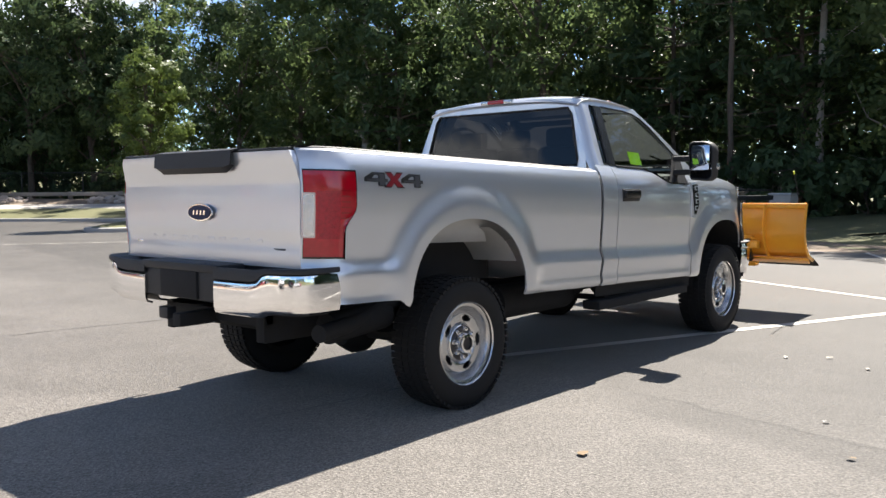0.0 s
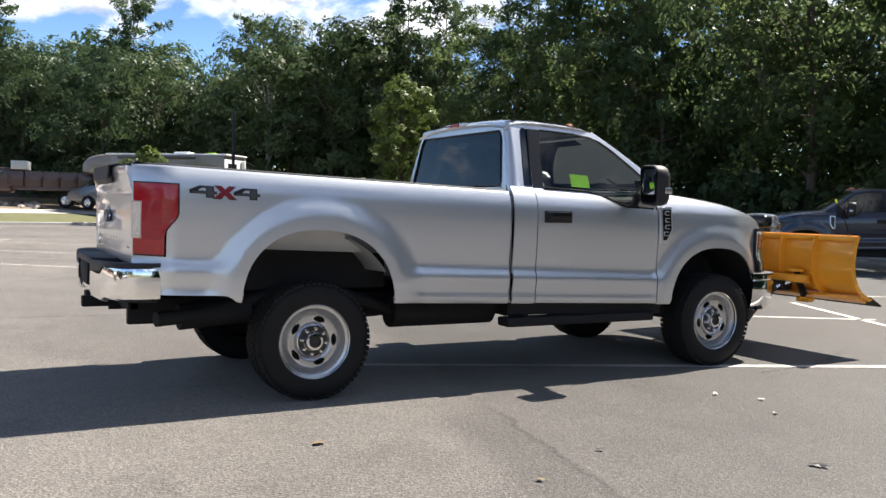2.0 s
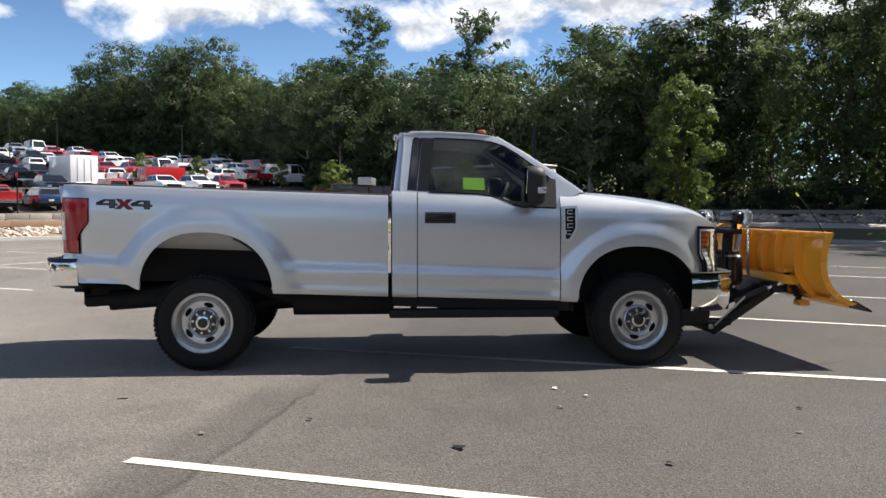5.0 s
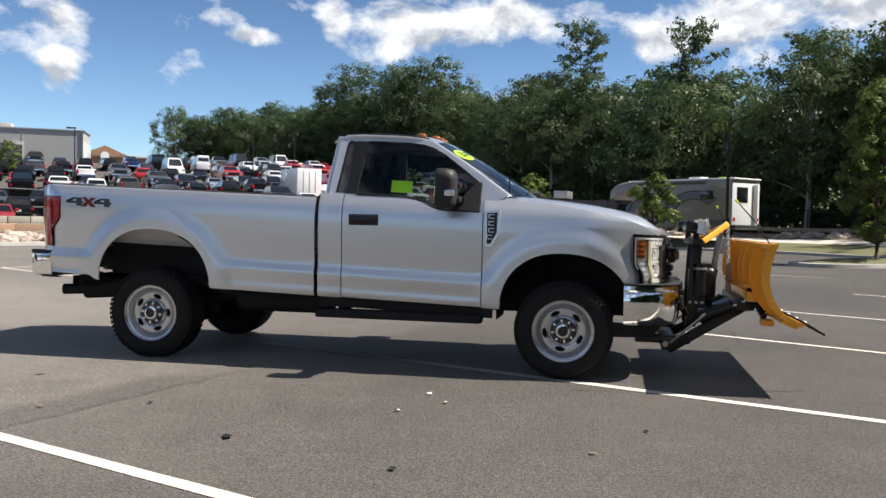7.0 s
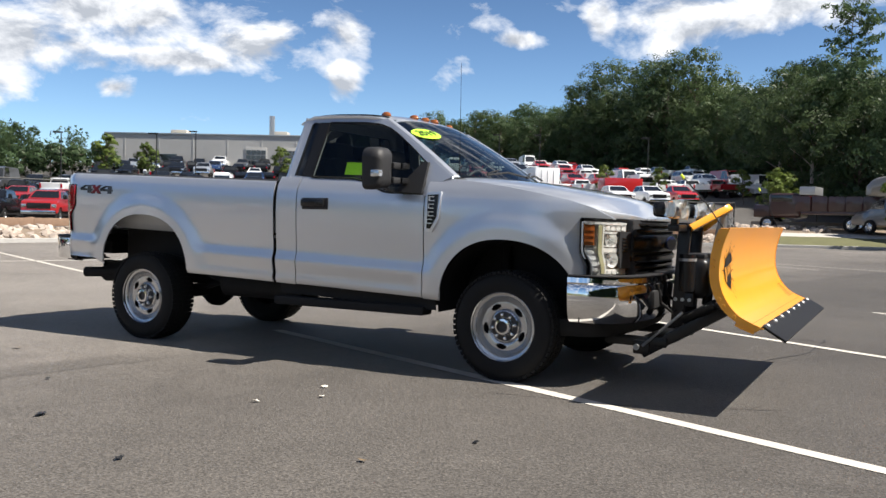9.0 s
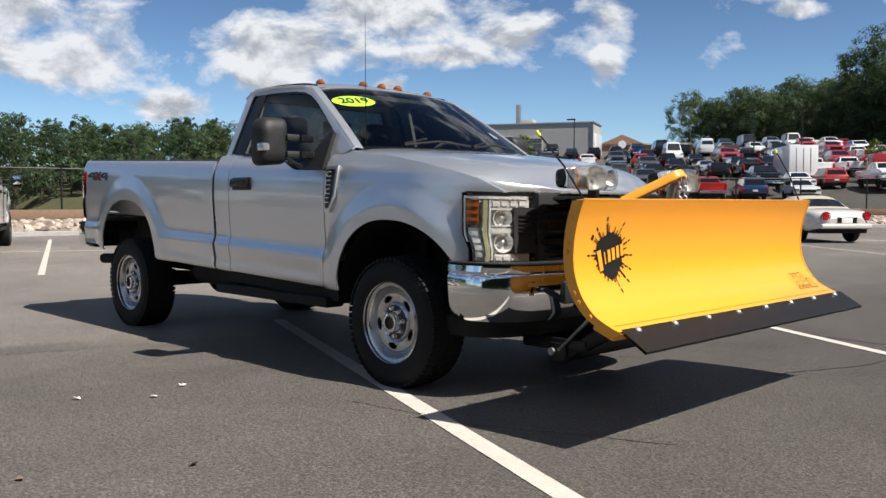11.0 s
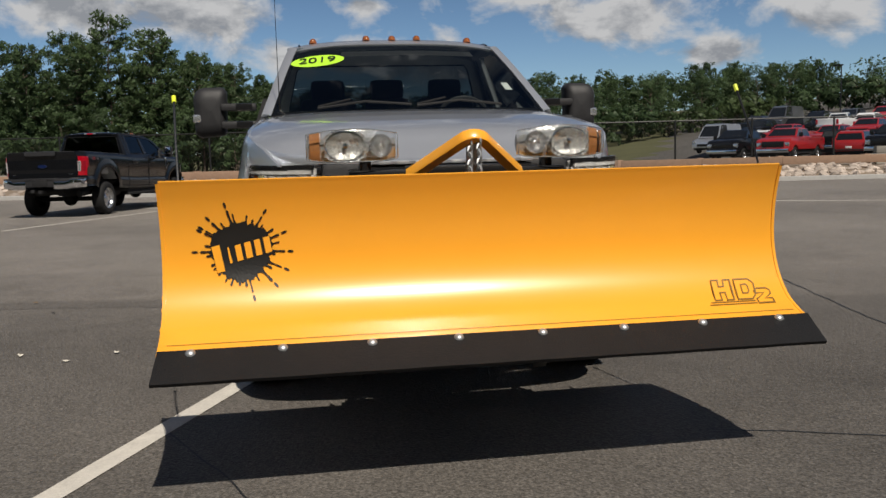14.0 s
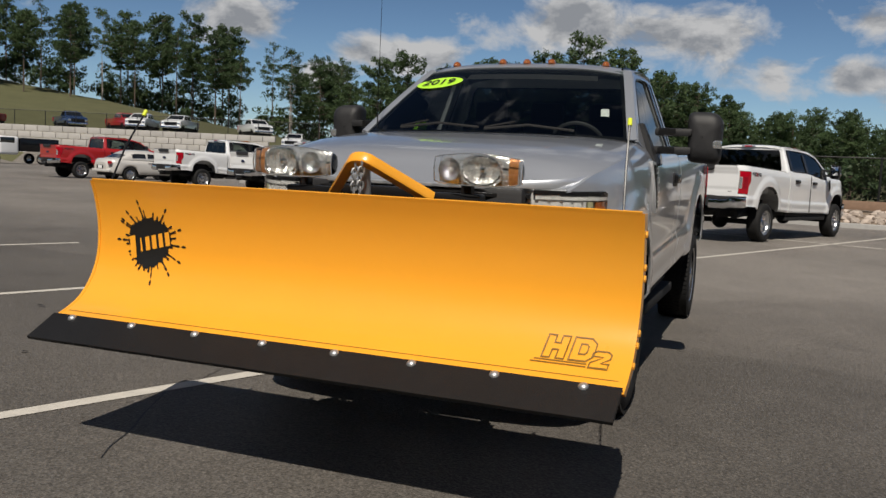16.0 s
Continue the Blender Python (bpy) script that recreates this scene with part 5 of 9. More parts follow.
# ---- mirrors, aerial, steps ----
for s in (-1, 1):
    # the head: straight on its inner side, its outer top corner well rounded
    ring = []
    for cy_, cz_, rr, a0 in ((1.272, 1.618, 0.045, 0), (1.15, 1.625, 0.04, 90), (1.15, 1.390, 0.03, 180), (1.268, 1.395, 0.045, 270)):
        wide = 0.030 if a0 == 0 else 0.0
        ring += [((cy_ - wide) + (rr + wide) * math.cos(radians(a0 + b_)), (cz_ - wide) + (rr + wide) * math.sin(radians(a0 + b_))) for b_ in np.linspace(0, 90, 7)]
    bm = B()
    grid(bm, [[Vector((x_, s * (1.205 + (y_ - 1.205) * k_), 1.508 + (z_ - 1.508) * k_)) for y_, z_ in ring + ring[:1]] for x_, k_ in ((2.600, 0.90), (2.600, 0.965), (2.612, 1.0), (2.675, 1.0), (2.715, 0.95), (2.742, 0.80), (2.752, 0.50), (2.754, 0.02))])
    mir = part("door_mirror", bm, PLASTIC, truck, "black telescopic towing mirror", smooth=50)
    part("mirror_glass", box(B(), (2.603, s * 1.207, 1.535), (0.006, 0.165, 0.195), 0.002, pose(0, 0, 0, 0, 3, s * 5)), CHROME, mir)
    part("mirror_lamp", box(B(), (2.712, s * 1.288, 1.468), (0.075, 0.06, 0.052), 0.012), CLEARL, mir, "clear mirror turn lamp")
    for z in (1.425, 1.535):
        part("mirror_arm", box(B(), (2.735, s * 1.035, z), (0.070, 0.22, 0.046), 0.015), PLASTIC, mir)
        part("arm_cap", box(B(), (2.775, s * 1.0, z), (0.03, 0.10, 0.044), 0.008), TRIM, mir)
    part("mirror_base", sheet(B(), [[(2.66, 1.385), (2.90, 1.38), (2.905, 1.62), (2.86, 1.62)]], lambda x, z, s=s: rk(x, s * (gy(z) + 0.03), z), lambda x, z, s=s: rk(x, s * (gy(z) - 0.01), z)), PLASTIC, mir)
    bm = B()
    box(bm, (2.22, s * 0.885, 0.452), (1.42, 0.15, 0.07), 0.018)
    step = part("side_step", bm, UNDER, truck, "black running board")
    for x in (1.72, 2.2, 2.66):
        part("step_bracket", box(B(), (x, s * 0.77, 0.485), (0.05, 0.24, 0.04), 0.006), UNDER, step)
bm = B()
tube(bm, [(3.12, -0.775, 1.49), (3.12, -0.777, 1.7), (3.118, -0.778, 2.32)], [0.005, 0.0022, 0.0014], 6)
revolve(bm, [(0.0, 0.03), (0.012, 0.02), (0.018, 0.0)], 10, Matrix.Translation((3.12, -0.775, 1.455)))
part("radio_aerial", bm, TRIM, truck)

# ---- decals ----
bm4, bmx = B(), B()
def decal(bm, poly, x0, z0, s, off, thick=0.003):
    f = lambda u, v: rk(x0 + u, s * (side_y(x0 + u, z0 + v) + off), z0 + v)
    b = lambda u, v: rk(x0 + u, s * (side_y(x0 + u, z0 + v) + off - thick), z0 + v)
    sheet(bm, [poly], f, b)
FOUR = [(0.015, -0.012), (0.10, -0.012), (0.10, -0.034), (0.150, -0.034), (0.150, -0.012), (0.168, -0.012), (0.168, 0.006), (0.150, 0.006), (0.150, 0.038), (0.06, 0.038), (0.0, 0.010), (0.0, -0.012)]
HOLE = [(0.05, 0.007), (0.10, 0.007), (0.10, 0.024), (0.075, 0.024)]
EX = [(0, -0.034), (0.045, -0.034), (0.066, -0.012), (0.09, -0.034), (0.135, -0.034), (0.092, 0.003), (0.128, 0.038), (0.088, 0.038), (0.068, 0.018), (0.048, 0.038), (0.008, 0.038), (0.044, 0.003)]
for s in (-1, 1):
    fl = (lambda p: p) if s < 0 else (lambda p: [(0.44 - u, v) for u, v in p])
    for x in (-0.825, -0.553):
        off = x + 0.825
        poly = fl([(u + off, v) for u, v in FOUR])
        hole = fl([(u + off, v) for u, v in HOLE])
        f = lambda u, v, s=s: rk(-0.825 + u, s * (side_y(-0.825 + u, 1.282 + v) + 0.0035), 1.282 + v)
        b = lambda u, v, s=s: rk(-0.825 + u, s * (side_y(-0.825 + u, 1.282 + v) + 0.0005), 1.282 + v)
        sheet(bm4, [poly, hole], f, b)
        if x < -0.6:
            four = part("wheel_drive_decal", bm4, INK, truck, "black 4x4 lettering with a red cross", smooth=0)
        else:
            part("decal_four", bm4, INK, four, smooth=0)
        bm4 = B()
    for off in (0.0, 0.272):
        for q in ([(0.022, -0.008), (0.162, -0.008), (0.162, 0.002), (0.016, 0.002)], [(0.107, -0.029), (0.143, -0.029), (0.143, 0.032), (0.107, 0.032)], [(0.062, 0.032), (0.107, 0.032), (0.107, 0.027), (0.054, 0.027)]):
            bmo = B()
            decal(bmo, fl([(u + off, v) for u, v in q]), -0.825, 1.282, s, 0.0048)
            part("decal_heart", bmo, GREYK, four, "grey inner part of the lettering", smooth=0)
    bmo = B()
    decal(bmo, fl([(0.15 + 0.0675 + (u - 0.0675) * 1.13, 0.002 + (v - 0.002) * 1.16) for u, v in EX]), -0.825, 1.282, s, 0.0040)
    part("cross_edge", bmo, INK, four, smooth=0)
    decal(bmx, fl([(u + 0.15, v) for u, v in EX]), -0.825, 1.282, s, 0.0062)
    part("decal_cross", bmx, REDK, four, smooth=0)
    bmx = B()
bm = B()
f = lambda u, v: rk(2.13 + u, -(gy(1.52 + v) - 0.022), 1.505 + v)
sheet(bm, [[(0, 0), (0.18, 0), (0.18, 0.10), (0, 0.10)]], f, lambda u, v: f(u, v) + Vector((0, 0.002, 0)))
part("price_card", bm, GREENS, truck, "lime green card in the side window")

# ---- interior ----
for y in (-0.44, 0.0, 0.44):
    wd = 0.42 if y else 0.34
    st = part("seat_back", box(B(), (1.86, y, 1.36), (0.16, wd, 0.56), 0.06, pose(0, 0, 0, 0, -10, 0)), SEAT, truck, "dark grey cloth seat back")
    part("head_rest", box(B(), (1.80, y, 1.70), (0.10, 0.25, 0.15), 0.04), SEAT, st)
    part("seat_cushion", box(B(), (2.12, y, 1.05), (0.50, wd, 0.16), 0.05), SEAT, truck)
part("dashboard", grid(B(), [[rk(x, y, z) for y in np.linspace(-0.82, 0.82, 9)] for x, z in ((2.72, 1.15), (2.74, 1.36), (2.82, 1.44), (3.05, 1.46), (3.28, 1.50))]), DASH, truck)
sw = B()
revolve(sw, [(0.178 + 0.016 * math.cos(a), 0.016 * math.sin(a)) for a in np.linspace(0, 2 * math.pi, 9)[:-1]], 28, Matrix.Translation((2.60, 0.42, 1.42)) @ pose(0, 0, 0, 0, -62, 0), close=True)
cyl(sw, (2.60, 0.42, 1.42), (2.72, 0.42, 1.36), 0.05, 0.04, 10)
part("steering_wheel", sw, DASH, truck)
part("cabin_floor", box(B(), (2.3, 0, 0.80), (1.45, 1.70, 0.03)), DASH, truck)
part("firewall", box(B(), rk(3.03, 0, 1.05), (0.03, 1.74, 0.80)), DASH, truck)
for s in (-1, 1):
    part("door_lining", box(B(), rk(2.3, s * 0.875, 1.10), (1.15, 0.03, 0.62), 0.01), DASH, truck)
part("engine_block", box(B(), (3.65, 0, 0.85), (0.9, 0.8, 0.5), 0.05), UNDER, truck)

# ---- wheels and chassis ----
def wheel_meshes():
    """One wheel about its own Y axis, outer face towards -Y: tyre, rim, hub."""
    rot = pose(0, 0, 0, 90, 0, 0)
    t = B()
    prof = [(0.240, -0.105), (0.246, -0.122), (0.27, -0.134), (0.32, -0.136), (0.355, -0.128), (0.378, -0.112), (0.388, -0.09), (0.391, -0.05), (0.392, 0.0)]
    prof = prof + [(r, -h) for r, h in prof[-2::-1]]
    revolve(t, prof, 72, rot)
    # tread blocks
    k = B()
    for i in range(60):
        a = 2 * math.pi * i / 60
        for y, w in ((-0.105, 0.05), (-0.045, 0.045), (0.01, 0.045), (0.06, 0.045), (0.108, 0.045)):
            sh = 3.0 * (1 if int(y * 1000) % 2 else -1)
            mm = pose(0, 0, 0, 0, math.degrees(a) + sh * 0.5, 0) @ Matrix.Translation((0, y, 0.3905 - (0.008 if abs(y) > 0.1 else 0)))
            box(k, (0, 0, 0), (0.030, w * 0.86, 0.016))
            for v in list(k.verts)[-8:]:
                v.co = mm @ v.co
    r = B()
    n = 60
    prof = [(0.240, 0.118), (0.247, 0.126), (0.252, 0.121), (0.249, 0.110), (0.236, 0.105), (0.222, 0.101), (0.213, 0.088), (0.207, 0.056), (0.199, 0.044), (0.191, 0.052), (0.185, 0.068), (0.174, 0.077), (0.168, 0.0775), (0.160, 0.0775), (0.138, 0.076), (0.130, 0.075), (0.118, 0.068), (0.108, 0.058), (0.100, 0.056)]
    rr = [[r.verts.new(rot @ Vector((a * math.cos(2 * math.pi * i / n), a * math.sin(2 * math.pi * i / n), h))) for i in range(n)] for a, h in prof]
    def hole(k, i):
        return (k == 13 and (i % 12) in (1, 2, 3, 4, 5)) or (k in (12, 14) and (i % 12) in (2, 3, 4))
    for k_, (p, q) in enumerate(zip(rr, rr[1:])):
        for i in range(n):
            if not hole(k_, i):
                r.faces.new((p[i], p[(i + 1) % n], q[(i + 1) % n], q[i]))
    # rolled lips of the openings
    for e in [e for e in r.edges if len(e.link_faces) == 1 and 0.125 < (rot.inverted() @ ((e.verts[0].co + e.verts[1].co) / 2)).to_2d().length < 0.172]:
        a, c = e.verts
        back = rot.to_3x3() @ Vector((0, 0, -0.022))
        r.faces.new((a, c, r.verts.new(c.co + back), r.verts.new(a.co + back)))
    d = B()
    revolve(d, [(0.205, 0.02), (0.10, 0.03), (0.0, 0.03)], 32, rot)
    revolve(d, [(0.245, -0.12), (0.21, -0.10), (0.205, 0.04)], 32, rot)
    h = B()
    revolve(h, [(0.107, 0.056), (0.106, 0.072), (0.098, 0.078), (0.064, 0.080), (0.060, 0.112), (0.055, 0.124), (0.042, 0.126), (0.038, 0.112), (0.0, 0.110)], 36, rot)
    g = B()
    revolve(g, [(0.0, 0.110), (0.010, 0.108), (0.014, 0.102), (0.017, 0.074)], 6, rot)
    c = B()
    revolve(c, [(0.039, 0.1275), (0.036, 0.115), (0.0, 0.1135)], 24, rot)
    revolve(c, [(0.104, 0.0805), (0.066, 0.0825)], 36, rot)
    return t, k, r, d, h, g, c


tb, kb, rb, db, hb, gb, cb = wheel_meshes()
WHEEL_ME = {}
for nm, bm, mt in (("tyre", tb, RUBBER), ("tread", kb, RUBBER), ("lug_nut", gb, CHROME), ("hub_recess", cb, STEELD), ("rim", rb, STEEL), ("brake_drum", db, UNDER), ("hub_cap", hb, CHROME)):
    me = bpy.data.meshes.new(nm)
    bmesh.ops.recalc_face_normals(bm, faces=bm.faces)
    bm.to_mesh(me)
    bm.free()
    me.materials.append(mt)
    me.shade_smooth()
    me.set_sharp_from_angle(angle=radians(32))
    WHEEL_ME[nm] = me
for x, spin in ((0.0, 20), (3.597, 48)):
    for s in (-1, 1):
        wm = Matrix.Translation((x, s * (0.865 if x else 0.848), 0.392)) @ pose(0, 0, 0, 0, spin, 0) @ (pose(0, 0, 0, 0, 0, 180) if s > 0 else Matrix())
        w = new("wheel", WHEEL_ME["tyre"])
        w.parent, w.matrix_world = truck, wm
        tagged(w, "steel wheel with a black all-terrain tyre")
        for nm in ("tread", "rim", "brake_drum", "hub_cap", "hub_recess"):
            c = new(nm, WHEEL_ME[nm])
            c.parent = w
            if nm == "tread":
                tagged(c, kind="stuff")
        for i in range(8):
            a = 2 * math.pi * i / 8 + 0.2
            c = new("lug_nut", WHEEL_ME["lug_nut"])
            c.parent = w
            c.location = (0.083 * math.cos(a), 0, 0.083 * math.sin(a))
for s in (-1, 1):
    part("frame_rail", box(B(), rk(1.6, s * 0.44, 0.575), (5.4, 0.07, 0.17), 0.01), UNDER, truck)
    for x in (0.0,):
        part("leaf_spring", tube(B(), [(-0.62, s * 0.52, 0.60), (-0.3, s * 0.52, 0.48), (0, s * 0.52, 0.45), (0.35, s * 0.52, 0.47), (0.72, s * 0.52, 0.58)], 0.032, 6), UNDER, truck)
    part("shock_absorber", cyl(B(), (3.45, s * 0.58, 0.40), (3.40, s * 0.50, 0.95), 0.035, 0.03, 10), UNDER, truck)
for x, n in ((0.0, "rear_axle"), (3.597, "front_axle")):
    bm = B()
    cyl(bm, (x, -0.80, 0.392), (x, 0.80, 0.392), 0.055, None, 12)
    revolve(bm, [(0.0, -0.17), (0.10, -0.14), (0.165, -0.03), (0.165, 0.04), (0.10, 0.15), (0.0, 0.18)], 18, Matrix.Translation((x, 0.0 if x < 1 else 0.25, 0.392)) @ pose(0, 0, 0, 0, 90, 0))
    part(n, bm, UNDER, truck)
part("drive_shaft", cyl(B(), (0.15, 0, 0.42), (2.0, 0.02, 0.52), 0.045, None, 12), UNDER, truck)
part("transfer_case", box(B(), (2.25, 0.05, 0.52), (0.6, 0.5, 0.26), 0.06), UNDER, truck)
part("fuel_tank", box(B(), (1.15, 0.62, 0.55), (0.95, 0.40, 0.24), 0.05), UNDER, truck)
part("silencer", cyl(B(), (0.70, -0.60, 0.53), (1.55, -0.60, 0.53), 0.12, None, 16), UNDER, truck)
part("exhaust_pipe", tube(B(), [(0.70, -0.60, 0.54), (0.35, -0.62, 0.66), (0.0, -0.63, 0.72), (-0.40, -0.64, 0.62), (-0.70, -0.70, 0.565), (-0.98, -0.78, 0.555)], 0.048, 12), UNDER, truck)
part("resonator", cyl(B(), (-0.35, -0.62, 0.58), (-0.82, -0.66, 0.55), 0.085, None, 14), UNDER, truck)
part("spare_wheel", box(B(), (-0.65, 0.0, 0.60), (0.70, 0.70, 0.16), 0.07, seg=3), RUBBER, truck)
part("cross_member", box(B(), (1.45, 0, 0.55), (0.12, 0.9, 0.10), 0.01), UNDER, truck)

# ---- the snow plough on the truck's nose ----
plow = thing("snow_plow", "yellow snow plough blade with a black cutting edge on the truck", "snow plow", Matrix.Translation((0, 0, 0)))
BW, BC = 1.213, 0.021
FACE = [(5.170, 1.131), (5.167, 1.124), (5.161, 1.110), (5.139, 1.05), (5.120, 0.97), (5.112, 0.89), (5.116, 0.81), (5.138, 0.735), (5.176, 0.668), (5.232, 0.610), (5.300, 0.572), (5.380, 0.541)]


def blade_row(y, off=0.0):
    out = []
    for i, (x, z) in enumerate(FACE):
        a, b = FACE[max(0, i - 1)], FACE[min(len(FACE) - 1, i + 1)]
        t = Vector((b[0] - a[0], 0, b[1] - a[1])).normalized()
        nrm = Vector((-t.z, 0, t.x))
        out.append(Vector((x, BC + y, z)) + nrm * off)
    return out


def fine(y, off=0.0):
    """The blade's curve with smooth steps between its stations."""
    p = blade_row(y, off)
    out = []
    for i in range(len(p) - 1):
        p0, p1, p2, p3 = p[max(0, i - 1)], p[i], p[i + 1], p[min(len(p) - 1, i + 2)]
        for k in range(4):
            t = k / 4
            out.append(0.5 * ((2 * p1) + (p2 - p0) * t + (2 * p0 - 5 * p1 + 4 * p2 - p3) * t * t + (3 * p1 - p0 - 3 * p2 + p3) * t ** 3))
    return out + [p[-1]]


mb = part("moldboard", grid(B(), [fine(y) for y in np.linspace(-BW + 0.01, BW - 0.01, 25)], 0.008), YELLOW, plow, "curved yellow moldboard", smooth=60)
bm = B()
tube(bm, [(5.147, BC - BW + 0.01, 1.118), (5.147, BC + BW - 0.01, 1.118)], 0.012, 8)
box(bm, (5.124, BC, 1.105), (0.03, 2 * BW - 0.04, 0.05), 0.008)
part("top_edge", bm, YELLOW, mb)
for s in (-1, 1):
    bm = B()
    fr = [(p.x, p.z) for p in fine(0)][4:]
    back = [(x - 0.062 + 0.02 * i / len(fr), z - 0.02 * i / len(fr)) for i, (x, z) in enumerate(fr)]
    rows = [[Vector((a[0] + 0.004, BC + s * (BW - 0.012 + o), a[1])) for o in (0, 0.012)] + [Vector((b[0], BC + s * (BW - 0.012 + o), b[1])) for o in (0.012, 0)] + [Vector((a[0] + 0.004, BC + s * (BW - 0.012), a[1]))] for a, b in zip(fr, back)]
    rib = part("end_rib", grid(B(), rows), YELLOW, plow)
    for z, dx in ((1.05, -0.045), (0.93, -0.05), (0.89, -0.05), (0.70, -0.03), (0.66, 0.0), (0.60, 0.05)):
        x = float(np.interp(z, [p[1] for p in fr[::-1]], [p[0] for p in fr[::-1]])) - 0.035
        part("rib_bolt", revolve(B(), [(0, 0.008), (0.012, 0.006), (0.014, 0)], 8, Matrix.Translation((x, BC + s * (BW + 0.0), z)) @ pose(0, 0, 0, 90 * (1 if s < 0 else -1), 0, 0)), YELLOW, rib)
for y in (-0.80, -0.42, -0.14, 0.14, 0.42, 0.80):
    bm = B()
    fr = [(p.x, p.z) for p in fine(0)][6:]
    rows = [[Vector((a[0] - 0.008, BC + y + o, a[1])) for o in (-0.006, 0.006)] + [Vector((a[0] - 0.10 + 0.05 * i / len(fr), BC + y + o, a[1] - 0.03 * i / len(fr))) for o in (0.006, -0.006)] + [Vector((a[0] - 0.008, BC + y - 0.006, a[1]))] for i, a in enumerate(fr)]
    part("back_rib", grid(B(), rows), YELLOW, plow)
part("back_tube", box(B(), (5.07, BC, 0.70), (0.08, 1.5, 0.08), 0.01), YELLOW, plow)
part("base_angle", box(B(), (5.27, BC, 0.535), (0.12, 2.38, 0.03), 0.006, pose(0, 0, 0, 0, 22, 0)), YELLOW, plow)
for s in (-1, 1):
    part("rib_pad", box(B(), (5.04, BC + s * 0.62, 0.78), (0.07, 0.16, 0.03), 0.006), YELLOW, plow)
    spring = part("trip_spring", cyl(B(), (5.05, BC + s * 0.62, 0.76), (5.18, BC + s * 0.62, 0.52), 0.022, None, 8), FRAMEB, plow, "black trip spring behind the blade")
    for i in range(9):
        part("coil", revolve(B(), [(0.030, -0.006), (0.038, 0.0), (0.030, 0.006)], 10, Matrix.Translation((5.06 + 0.115 * i / 8, BC + s * 0.62, 0.74 - 0.20 * i / 8)) @ pose(0, 0, 0, 0, 150, 0)), FRAMEB, spring)
    part("shoe", box(B(), (5.20, BC + s * 0.62, 0.49), (0.10, 0.14, 0.05), 0.015), YELLOW, plow)
# cutting edge
n0 = Vector((5.368, 0, 0.551))
n1 = Vector((5.505, 0, 0.470))
nn = Vector((0.515, 0, 0.857))
ce = B()
rows = []
for y in np.linspace(-1, 1, 30):
    w0, w1 = BW - 0.005, BW + 0.005
    wob = 0.0006 * math.sin(y * 23)
    if y > 0:
        w1 = BW - 0.010
    rows.append([Vector((n0.x, BC + y * w0, n0.z)) + nn * 0.010, Vector((n1.x, BC + y * w1, n1.z + wob)) + nn * 0.010, Vector((n1.x, BC + y * w1, n1.z + wob)) - nn * 0.004, Vector((n0.x, BC + y * w0, n0.z)) - nn * 0.002])
ce = part("cutting_edge", grid(B(), rows), EDGE, plow, "scuffed black cutting edge")
for i in range(8):
    y = -1.075 + (1.101 + 1.075) * i / 7
    p = Vector((5.383, y, 0.541)) + nn * 0.012
    part("edge_bolt", revolve(B(), [(0, 0.010), (0.010, 0.009), (0.016, 0.004), (0.018, 0)], 12, look(p, p - nn)), GALV, ce)

# painted marks: a splash and letters as plain shapes, laid on the curved face
LEN = [0.0]
_f = fine(0)
for a, b in zip(_f, _f[1:]):
    LEN.append(LEN[-1] + (b - a).length)


def on_face(y, h, off=0.0025):
    """A point of the blade's front at y and height h, by the curve."""
    zs = [p.z for p in _f]
    for i in range(4, len(_f) - 1):
        if zs[i] >= h >= zs[i + 1]:
            t = (zs[i] - h) / (zs[i] - zs[i + 1])
            p = _f[i].lerp(_f[i + 1], t)
            d = (_f[i + 1] - _f[i]).normalized()
            return Vector((p.x, y, p.z)) + Vector((-d.z, 0, d.x)) * off
    return Vector((_f[-1].x, y, h))


def on_blade(bm, poly, off=0.0025, cuts=0):
    from mathutils.geometry import tessellate_polygon
    vs = [bm.verts.new(on_face(y, h, off)) for y, h in poly]
    for t in tessellate_polygon([[Vector((y, h, 0)) for y, h in poly]]):
        bm.faces.new([vs[i] for i in t])


rng = random.Random(11)
cy, cz = -0.905, 0.868
bm = B()
rad = []
N = 72
for i in range(N):
    a = 2 * math.pi * i / N
    rad.append(0.108 + 0.006 * math.sin(3 * a) + rng.uniform(-0.005, 0.010))
core = [(cy + r * math.cos(2 * math.pi * i / N), cz + 0.98 * r * math.sin(2 * math.pi * i / N)) for i, r in enumerate(rad)]
for ring in range(6):
    k0, k1 = ring / 6, (ring + 1) / 6
    for i in range(N):
        j = (i + 1) % N
        p = [(cy + (core[a][0] - cy) * k, cz + (core[a][1] - cz) * k) for a, k in ((i, k0), (j, k0), (j, k1), (i, k1))]
        v = [bm.verts.new(on_face(y, h)) for y, h in p]
        bm.faces.new(v)
splash = part("splash_decal", bm, INK, mb, "black paint splash decal", smooth=0)
